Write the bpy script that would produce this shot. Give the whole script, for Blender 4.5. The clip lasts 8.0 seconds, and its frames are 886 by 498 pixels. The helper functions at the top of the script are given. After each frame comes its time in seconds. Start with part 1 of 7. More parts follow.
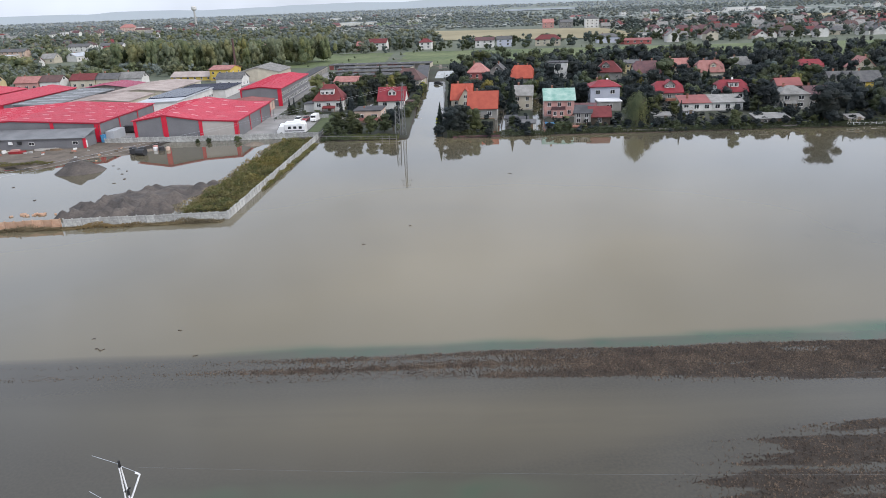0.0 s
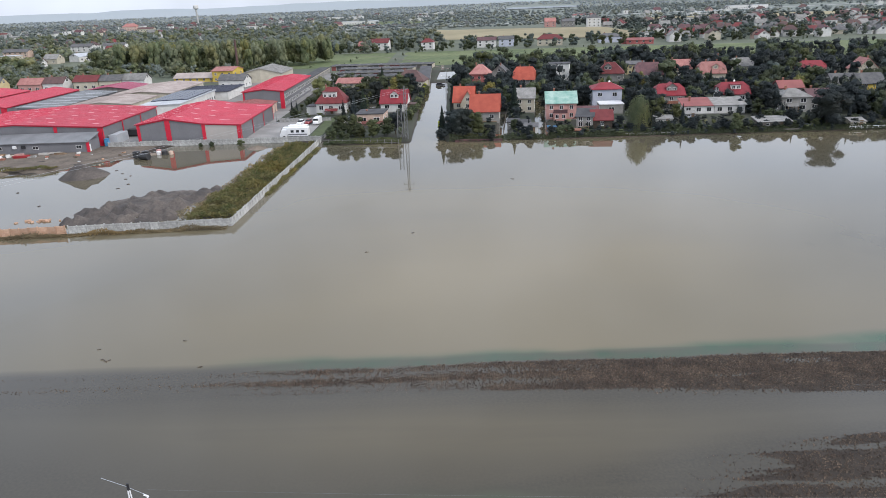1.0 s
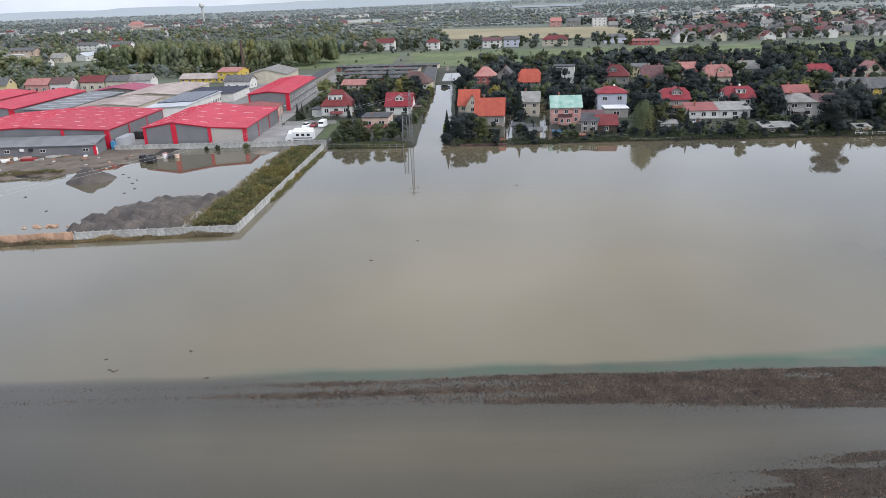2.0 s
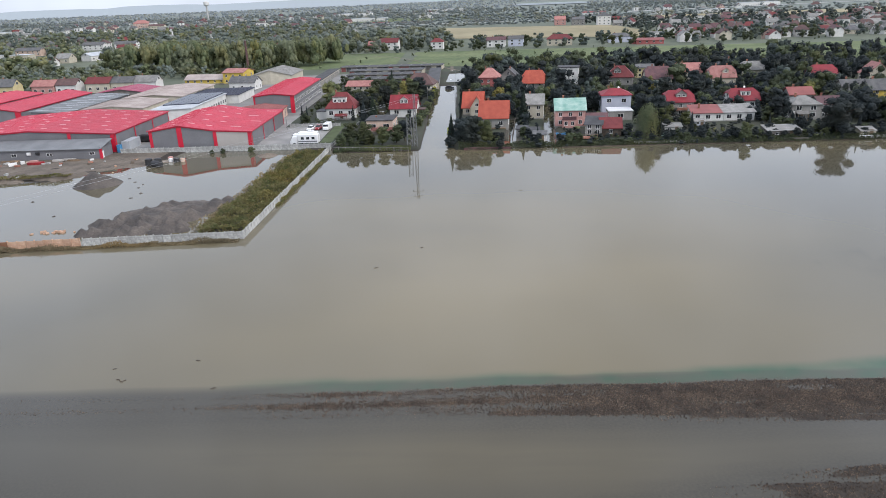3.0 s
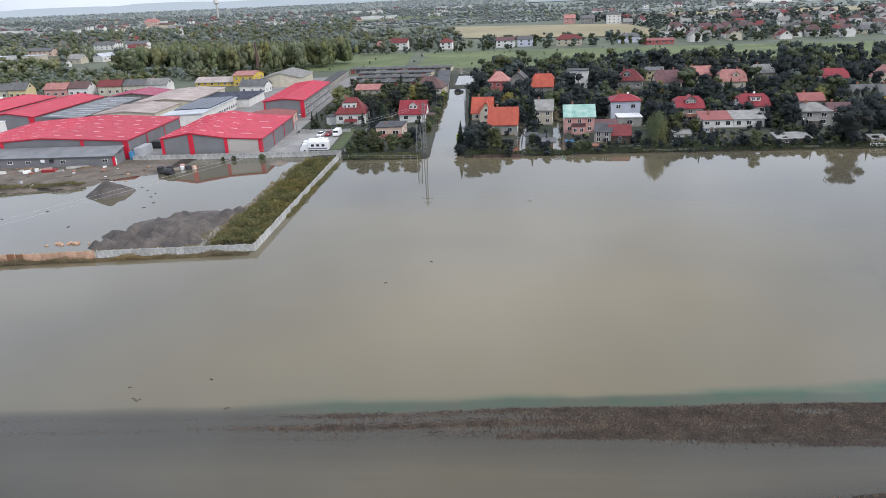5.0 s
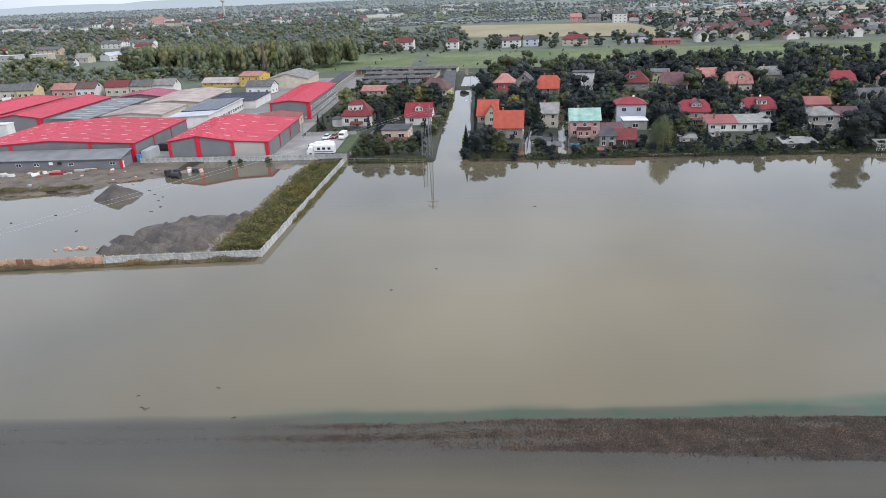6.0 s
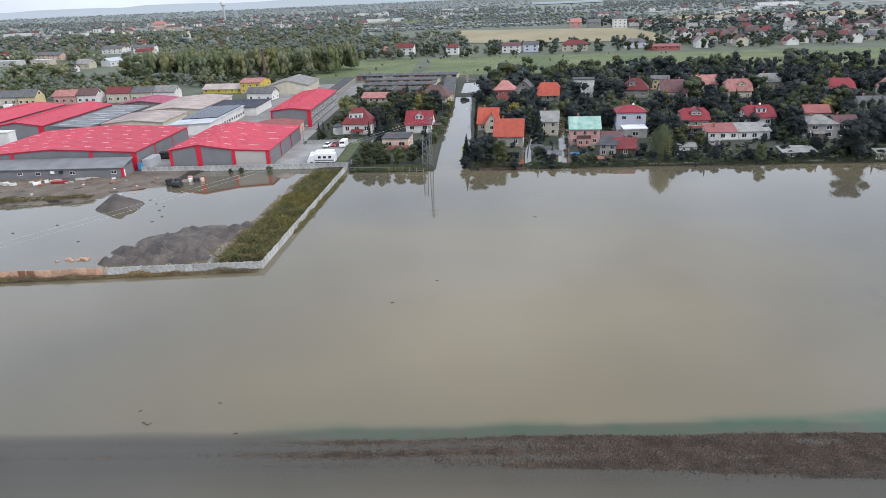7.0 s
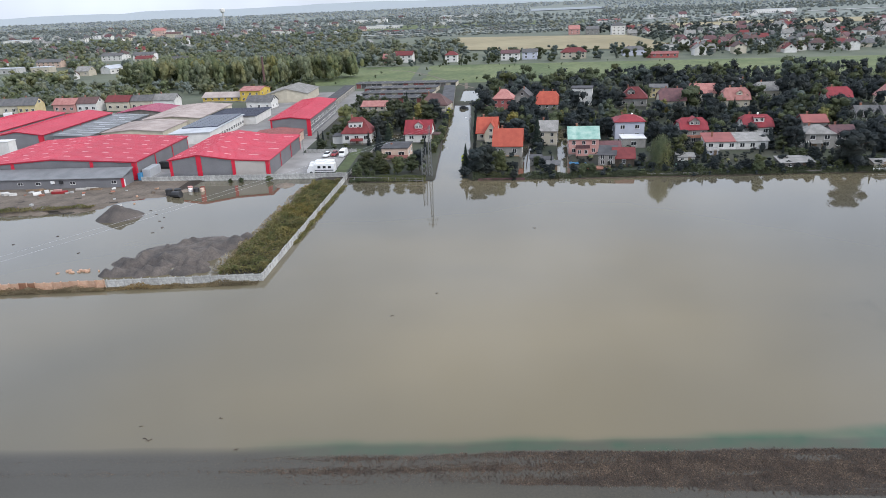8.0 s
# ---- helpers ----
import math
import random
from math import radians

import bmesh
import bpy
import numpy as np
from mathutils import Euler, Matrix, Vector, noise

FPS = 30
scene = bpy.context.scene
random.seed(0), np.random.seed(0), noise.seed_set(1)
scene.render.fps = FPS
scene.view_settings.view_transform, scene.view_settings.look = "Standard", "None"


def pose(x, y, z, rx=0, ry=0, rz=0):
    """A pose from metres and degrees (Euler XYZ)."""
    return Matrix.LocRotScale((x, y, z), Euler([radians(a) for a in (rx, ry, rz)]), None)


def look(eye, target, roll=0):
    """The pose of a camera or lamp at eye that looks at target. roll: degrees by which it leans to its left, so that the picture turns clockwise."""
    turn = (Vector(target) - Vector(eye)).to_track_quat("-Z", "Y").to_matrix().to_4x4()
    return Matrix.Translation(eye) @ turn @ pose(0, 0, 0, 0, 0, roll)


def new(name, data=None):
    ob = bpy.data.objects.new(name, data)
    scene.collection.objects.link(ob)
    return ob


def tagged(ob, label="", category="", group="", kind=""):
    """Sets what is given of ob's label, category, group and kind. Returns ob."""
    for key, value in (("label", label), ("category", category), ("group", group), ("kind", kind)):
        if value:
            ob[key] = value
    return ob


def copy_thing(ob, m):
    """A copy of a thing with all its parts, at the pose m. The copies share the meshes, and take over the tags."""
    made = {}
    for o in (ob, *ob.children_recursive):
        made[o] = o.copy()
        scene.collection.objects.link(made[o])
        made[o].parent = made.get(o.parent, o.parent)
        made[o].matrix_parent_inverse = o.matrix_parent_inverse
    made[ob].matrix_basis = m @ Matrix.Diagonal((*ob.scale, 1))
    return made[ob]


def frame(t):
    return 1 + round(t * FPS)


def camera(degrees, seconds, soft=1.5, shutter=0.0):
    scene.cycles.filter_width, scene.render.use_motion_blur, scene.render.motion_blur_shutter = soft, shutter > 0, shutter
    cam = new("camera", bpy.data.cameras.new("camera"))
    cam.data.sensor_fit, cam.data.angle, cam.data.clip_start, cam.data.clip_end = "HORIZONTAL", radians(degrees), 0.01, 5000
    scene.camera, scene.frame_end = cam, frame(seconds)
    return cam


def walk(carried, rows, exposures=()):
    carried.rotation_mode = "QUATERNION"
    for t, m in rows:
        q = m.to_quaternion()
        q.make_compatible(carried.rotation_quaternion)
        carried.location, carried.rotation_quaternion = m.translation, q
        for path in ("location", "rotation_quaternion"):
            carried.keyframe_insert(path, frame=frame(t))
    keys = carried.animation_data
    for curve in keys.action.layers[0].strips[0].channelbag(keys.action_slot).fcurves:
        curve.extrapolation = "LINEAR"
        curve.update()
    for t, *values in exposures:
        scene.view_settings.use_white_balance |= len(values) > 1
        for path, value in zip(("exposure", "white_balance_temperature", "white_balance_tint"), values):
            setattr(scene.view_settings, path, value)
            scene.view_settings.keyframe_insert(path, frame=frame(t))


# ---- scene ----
cam = camera(65.0, 8.0, soft=0.75)
PATH = [
    (0, (0.784, 0.138, 35.074), (0.768, 2.024, 34.409), -2.1),
    (0.5, (0.731, 0.177, 35.851), (0.713, 2.062, 35.184), -2.1),
    (1, (0.741, 0.194, 36.665), (0.719, 2.078, 35.995), -2.2),
    (1.5, (0.796, 0.223, 37.566), (0.768, 2.106, 36.894), -2.1),
    (3, (0.849, 0.167, 40.126), (0.802, 2.047, 39.445), -2.2),
    (3.5, (0.774, 0.249, 40.888), (0.721, 2.129, 40.205), -2.2),
    (4, (0.838, 0.226, 41.634), (0.779, 2.104, 40.949), -2.2),
    (4.5, (0.825, 0.278, 42.402), (0.761, 2.155, 41.716), -2.3),
    (6, (0.923, 0.186, 45.053), (0.836, 2.059, 44.358), -2.3),
    (6.5, (0.828, 0.295, 45.799), (0.74, 2.169, 45.108), -2.3),
    (7, (0.863, 0.351, 46.625), (0.776, 2.227, 45.939), -2.3),
    (7.5, (0.81, 0.419, 47.428), (0.724, 2.298, 46.748), -2.3),
    (8, (0.825, 0.359, 47.991), (0.741, 2.241, 47.319), -2.3),
]
walk(cam, [(t, look(eye, target, roll)) for t, eye, target, roll in PATH], exposures=((0.0, 0.30, 6320, 12.5), (8.0, 0.38, 6230, 12)))

# ---------------------------------------------------------------- light
SUN_DIR = (0.66, -0.42, 0.62)          # towards the sun
world = bpy.data.worlds.new("world")
scene.world = world
world.use_nodes = True
wn = world.node_tree.nodes
sky = wn.new("ShaderNodeTexSky")
sky.sky_type = "NISHITA"
sky.sun_disc = False
sky.sun_elevation = radians(38)
sky.sun_rotation = radians(122)
sky.air_density, sky.dust_density, sky.ozone_density = 1.0, 2.0, 2.0
soft = wn.new("ShaderNodeHueSaturation")
soft.inputs["Saturation"].default_value = 0.5
world.node_tree.links.new(sky.outputs[0], soft.inputs["Color"])
veil = wn.new("ShaderNodeMix")           # thin high cloud evens the sky out
veil.data_type = "RGBA"
veil.inputs["Factor"].default_value = 0.75
way = wn.new("ShaderNodeTexCoord")
split = wn.new("ShaderNodeSeparateXYZ")
lift = wn.new("ShaderNodeMapRange")      # an overcast sky is brighter overhead than at the horizon
lift.inputs["To Min"].default_value, lift.inputs["To Max"].default_value = 1.42, 1.88
haze = wn.new("ShaderNodeVectorMath")
haze.operation = "SCALE"
haze.inputs[0].default_value = (3.62, 3.94, 4.42)
cloud = wn.new("ShaderNodeTexNoise")     # loose cloud all round the sky
cloud.inputs["Scale"].default_value, cloud.inputs["Detail"].default_value = 3.4, 4
thick = wn.new("ShaderNodeMapRange")
thick.inputs["From Min"].default_value, thick.inputs["From Max"].default_value = 0.3, 0.7
thick.inputs["To Min"].default_value, thick.inputs["To Max"].default_value = 0.78, 1.22
both = wn.new("ShaderNodeMath")
both.operation = "MULTIPLY"
world.node_tree.links.new(way.outputs["Generated"], cloud.inputs["Vector"])
world.node_tree.links.new(cloud.outputs["Fac"], thick.inputs["Value"])
world.node_tree.links.new(thick.outputs[0], both.inputs[0])
world.node_tree.links.new(lift.outputs[0], both.inputs[1])
world.node_tree.links.new(way.outputs["Generated"], split.inputs[0])
world.node_tree.links.new(split.outputs["Z"], lift.inputs["Value"])
world.node_tree.links.new(both.outputs[0], haze.inputs["Scale"])
world.node_tree.links.new(haze.outputs[0], veil.inputs["B"])
world.node_tree.links.new(soft.outputs[0], veil.inputs["A"])
world.node_tree.links.new(veil.outputs["Result"], wn["Background"].inputs["Color"])
wn["Background"].inputs["Strength"].default_value = 0.15
sun_data = bpy.data.lights.new("sun", "SUN")
sun_data.energy, sun_data.angle, sun_data.color = 1.5, radians(10), (1.0, 0.95, 0.88)
sun = new("sun", sun_data)
sun.matrix_world = look(SUN_DIR, (0, 0, 0))


# ---------------------------------------------------------------- materials
def mat(name, a, b, scale=0.6, rough=0.85, metal=0.0, fine=6.0, bump=0.0, spread=0.12, island=False):
    """Two colours mixed by coarse stains, with fine grain, a random tint per object and a little relief."""
    m = bpy.data.materials.new(name)
    m.use_nodes = True
    n, k = m.node_tree.nodes, m.node_tree.links
    bsdf = n["Principled BSDF"]
    bsdf.inputs["Roughness"].default_value, bsdf.inputs["Metallic"].default_value = rough, metal
    co = n.new("ShaderNodeTexCoord")
    big, small = n.new("ShaderNodeTexNoise"), n.new("ShaderNodeTexNoise")
    big.inputs["Scale"].default_value, small.inputs["Scale"].default_value = scale, fine
    big.inputs["Detail"].default_value, small.inputs["Detail"].default_value = 5, 3
    for t in (big, small):
        k.new(co.outputs["Object"], t.inputs["Vector"])
    ramp = n.new("ShaderNodeValToRGB")
    ramp.color_ramp.elements[0].position, ramp.color_ramp.elements[1].position = 0.35, 0.65
    ramp.color_ramp.elements[0].color, ramp.color_ramp.elements[1].color = (*a, 1), (*b, 1)
    k.new(big.outputs["Fac"], ramp.inputs[0])
    grain = n.new("ShaderNodeMapRange")
    grain.inputs["From Min"].default_value, grain.inputs["From Max"].default_value = 0.3, 0.7
    grain.inputs["To Min"].default_value, grain.inputs["To Max"].default_value = 1 - spread, 1 + spread
    k.new(small.outputs["Fac"], grain.inputs["Value"])
    tint = n.new("ShaderNodeMapRange")
    tint.inputs["To Min"].default_value, tint.inputs["To Max"].default_value = 1 - spread, 1 + spread
    src = n.new("ShaderNodeNewGeometry").outputs["Random Per Island"] if island else n.new("ShaderNodeObjectInfo").outputs["Random"]
    k.new(src, tint.inputs["Value"])
    mul = n.new("ShaderNodeMath")
    mul.operation = "MULTIPLY"
    k.new(grain.outputs[0], mul.inputs[0])
    k.new(tint.outputs[0], mul.inputs[1])
    out = n.new("ShaderNodeVectorMath")
    out.operation = "SCALE"
    k.new(ramp.outputs[0], out.inputs[0])
    k.new(mul.outputs[0], out.inputs["Scale"])
    k.new(out.outputs[0], bsdf.inputs["Base Color"])
    if bump:
        bp = n.new("ShaderNodeBump")
        bp.inputs["Strength"].default_value, bp.inputs["Distance"].default_value = 0.6, bump
        k.new(small.outputs["Fac"], bp.inputs["Height"])
        k.new(bp.outputs[0], bsdf.inputs["Normal"])
    return m


def leafy(name, a, b, vary=0.35):
    """Leaves: two greens in drifts, each tree a little lighter, darker or yellower, with some light through them."""
    m = mat(name, a, b, scale=0.5, rough=0.75, fine=2.5, spread=0.34 * vary, island=True)
    n, k = m.node_tree.nodes, m.node_tree.links
    bsdf = n["Principled BSDF"]
    geo, own = n.new("ShaderNodeNewGeometry"), n.new("ShaderNodeObjectInfo")
    drift = n.new("ShaderNodeTexNoise")
    drift.inputs["Scale"].default_value, drift.inputs["Detail"].default_value = 0.11, 2
    k.new(geo.outputs["Position"], drift.inputs["Vector"])
    total = n.new("ShaderNodeMath")
    total.operation = "ADD"
    k.new(drift.outputs["Fac"], total.inputs[0])
    k.new(own.outputs["Random"], total.inputs[1])
    tone = n.new("ShaderNodeMapRange")
    tone.inputs["From Min"].default_value, tone.inputs["From Max"].default_value = 0.4, 1.6
    tone.inputs["To Min"].default_value, tone.inputs["To Max"].default_value = 1 - vary * 0.9, 1 + vary
    k.new(total.outputs[0], tone.inputs["Value"])
    shade = n.new("ShaderNodeVectorMath")
    shade.operation = "SCALE"
    k.new(bsdf.inputs["Base Color"].links[0].from_socket, shade.inputs[0])
    k.new(tone.outputs[0], shade.inputs["Scale"])
    warm = n.new("ShaderNodeVectorMath")
    warm.operation = "MULTIPLY"
    warm.inputs[1].default_value = (1.20, 1.06, 0.80)
    k.new(shade.outputs[0], warm.inputs[0])
    autumn = n.new("ShaderNodeTexNoise")
    autumn.inputs["Scale"].default_value, autumn.inputs["Detail"].default_value = 0.07, 1
    k.new(geo.outputs["Position"], autumn.inputs["Vector"])
    turn = n.new("ShaderNodeMapRange")
    turn.inputs["From Min"].default_value, turn.inputs["From Max"].default_value = 0.50, 0.66
    k.new(autumn.outputs["Fac"], turn.inputs["Value"])
    last = n.new("ShaderNodeMix")
    last.data_type = "RGBA"
    k.new(turn.outputs[0], last.inputs["Factor"])
    k.new(shade.outputs[0], last.inputs["A"])
    k.new(warm.outputs[0], last.inputs["B"])
    k.new(last.outputs["Result"], bsdf.inputs["Base Color"])
    thin = n.new("ShaderNodeBsdfTranslucent")
    k.new(last.outputs["Result"], thin.inputs["Color"])
    mix = n.new("ShaderNodeMixShader")
    mix.inputs[0].default_value = 0.35
    k.new(bsdf.outputs[0], mix.inputs[1])
    k.new(thin.outputs[0], mix.inputs[2])
    k.new(mix.outputs[0], n["Material Output"].inputs["Surface"])
    return m


def glossy_pane(name, c, rough=0.06):
    m = bpy.data.materials.new(name)
    m.use_nodes = True
    b = m.node_tree.nodes["Principled BSDF"]
    b.inputs["Base Color"].default_value, b.inputs["Roughness"].default_value = (*c, 1), rough
    return m


def water_material():
    """Muddy flood water: silt that hides the bed where it is deep, a green tinge over the shallows, a sky gloss."""
    m = bpy.data.materials.new("flood_water")
    m.use_nodes = True
    n, k = m.node_tree.nodes, m.node_tree.links
    n.remove(n["Principled BSDF"])
    co = n.new("ShaderNodeTexCoord")
    depth = n.new("ShaderNodeAttribute")
    depth.attribute_name = "depth"
    plume = n.new("ShaderNodeAttribute")
    plume.attribute_name = "silt"
    mud = n.new("ShaderNodeValToRGB")
    mud.color_ramp.elements[0].position, mud.color_ramp.elements[1].position = 0.0, 1.0
    mud.color_ramp.elements[0].color, mud.color_ramp.elements[1].color = (0.086, 0.080, 0.060, 1), (0.185, 0.149, 0.082, 1)
    k.new(plume.outputs["Fac"], mud.inputs[0])
    rim = n.new("ShaderNodeAttribute")
    rim.attribute_name = "algae"
    green = n.new("ShaderNodeMix")
    green.data_type = "RGBA"
    green.inputs["B"].default_value = (0.030, 0.074, 0.034, 1)
    k.new(rim.outputs["Fac"], green.inputs["Factor"])
    k.new(mud.outputs[0], green.inputs["A"])
    cover = n.new("ShaderNodeMapRange")      # how far the silt hides the dark bed
    cover.inputs["From Min"].default_value, cover.inputs["From Max"].default_value = 0.0, 1.0
    cover.inputs["To Min"].default_value, cover.inputs["To Max"].default_value = 0.05, 1.0
    clods = n.new("ShaderNodeTexNoise")      # the lumpy bed shows through where the water is thin
    clods.inputs["Scale"].default_value, clods.inputs["Detail"].default_value = 3.6, 6
    k.new(co.outputs["Object"], clods.inputs["Vector"])
    lumps = n.new("ShaderNodeMapRange")
    lumps.inputs["From Min"].default_value, lumps.inputs["From Max"].default_value = 0.3, 0.7
    lumps.inputs["To Min"].default_value, lumps.inputs["To Max"].default_value = -0.10, 0.10
    k.new(clods.outputs["Fac"], lumps.inputs["Value"])
    thin = n.new("ShaderNodeMath")
    thin.operation = "MULTIPLY_ADD"
    shoal = n.new("ShaderNodeMapRange")
    shoal.inputs["From Min"].default_value, shoal.inputs["From Max"].default_value = 0.05, 0.3
    shoal.inputs["To Min"].default_value, shoal.inputs["To Max"].default_value = 1.0, 0.0
    k.new(depth.outputs["Fac"], shoal.inputs["Value"])
    k.new(lumps.outputs[0], thin.inputs[0])
    k.new(shoal.outputs[0], thin.inputs[1])
    k.new(depth.outputs["Fac"], thin.inputs[2])
    k.new(thin.outputs[0], cover.inputs["Value"])
    film = n.new("ShaderNodeMath")
    film.operation = "MAXIMUM"
    k.new(cover.outputs[0], film.inputs[0])
    mat_film = n.new("ShaderNodeMath")
    mat_film.operation = "MULTIPLY"
    mat_film.inputs[1].default_value = 0.72
    k.new(rim.outputs["Fac"], mat_film.inputs[0])
    k.new(mat_film.outputs[0], film.inputs[1])
    bed = n.new("ShaderNodeMix")
    bed.data_type = "RGBA"
    bed.inputs["A"].default_value = (0.038, 0.033, 0.023, 1)
    k.new(film.outputs[0], bed.inputs["Factor"])
    k.new(green.outputs["Result"], bed.inputs["B"])
    under = n.new("ShaderNodeBsdfDiffuse")
    k.new(bed.outputs["Result"], under.inputs["Color"])
    ripple = n.new("ShaderNodeTexNoise")
    ripple.inputs["Scale"].default_value, ripple.inputs["Detail"].default_value = 0.8, 3
    k.new(co.outputs["Object"], ripple.inputs["Vector"])
    bp = n.new("ShaderNodeBump")
    bp.inputs["Strength"].default_value, bp.inputs["Distance"].default_value = 0.10, 0.010
    k.new(ripple.outputs["Fac"], bp.inputs["Height"])
    gloss = n.new("ShaderNodeBsdfGlossy")
    gloss.inputs["Roughness"].default_value = 0.03
    gloss.inputs["Color"].default_value = (0.97, 0.97, 0.97, 1)
    k.new(bp.outputs[0], gloss.inputs["Normal"])
    fres = n.new("ShaderNodeFresnel")
    fres.inputs["IOR"].default_value = 1.5
    k.new(bp.outputs[0], fres.inputs["Normal"])
    top = n.new("ShaderNodeMixShader")
    k.new(fres.outputs[0], top.inputs[0])
    k.new(under.outputs[0], top.inputs[1])
    k.new(gloss.outputs[0], top.inputs[2])
    k.new(top.outputs[0], n["Material Output"].inputs["Surface"])
    return m


def ground_material():
    """Wet ploughed soil by the water, grass and worn earth further on, paled for haze far out."""
    m = mat("earth", (0.022, 0.016, 0.011), (0.034, 0.025, 0.018), scale=0.6, rough=0.85, fine=2.5, bump=0.05, spread=0.2)
    n, k = m.node_tree.nodes, m.node_tree.links
    bsdf = n["Principled BSDF"]
    soil = bsdf.inputs["Base Color"].links[0].from_socket
    co = n.new("ShaderNodeTexCoord")
    meadow = n.new("ShaderNodeTexNoise")
    meadow.inputs["Scale"].default_value, meadow.inputs["Detail"].default_value = 0.03, 6
    k.new(co.outputs["Object"], meadow.inputs["Vector"])
    grass = n.new("ShaderNodeValToRGB")
    grass.color_ramp.elements[0].position, grass.color_ramp.elements[1].position = 0.35, 0.65
    grass.color_ramp.elements[0].color, grass.color_ramp.elements[1].color = (0.022, 0.030, 0.017, 1), (0.050, 0.060, 0.032, 1)
    k.new(meadow.outputs["Fac"], grass.inputs[0])
    where = n.new("ShaderNodeAttribute")
    where.attribute_name = "grass"
    mix = n.new("ShaderNodeMix")
    mix.data_type = "RGBA"
    k.new(where.outputs["Fac"], mix.inputs["Factor"])
    k.new(soil, mix.inputs["A"])
    k.new(grass.outputs[0], mix.inputs["B"])
    open_land = n.new("ShaderNodeAttribute")
    open_land.attribute_name = "open_land"
    pasture = n.new("ShaderNodeValToRGB")
    pasture.color_ramp.elements[0].position, pasture.color_ramp.elements[1].position = 0.35, 0.65
    pasture.color_ramp.elements[0].color, pasture.color_ramp.elements[1].color = (0.076, 0.092, 0.060, 1), (0.118, 0.132, 0.086, 1)
    k.new(meadow.outputs["Fac"], pasture.inputs[0])
    last = n.new("ShaderNodeMix")
    last.data_type = "RGBA"
    k.new(open_land.outputs["Fac"], last.inputs["Factor"])
    k.new(mix.outputs["Result"], last.inputs["A"])
    k.new(pasture.outputs[0], last.inputs["B"])
    # haze mixed into the far ground's colour, growing with distance
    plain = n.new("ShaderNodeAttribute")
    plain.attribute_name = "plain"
    hazed = n.new("ShaderNodeMix")
    hazed.data_type = "RGBA"
    hazed.inputs["B"].default_value = (0.165, 0.185, 0.160, 1)
    k.new(plain.outputs["Fac"], hazed.inputs["Factor"])
    k.new(last.outputs["Result"], hazed.inputs["A"])
    k.new(hazed.outputs["Result"], bsdf.inputs["Base Color"])
    return m


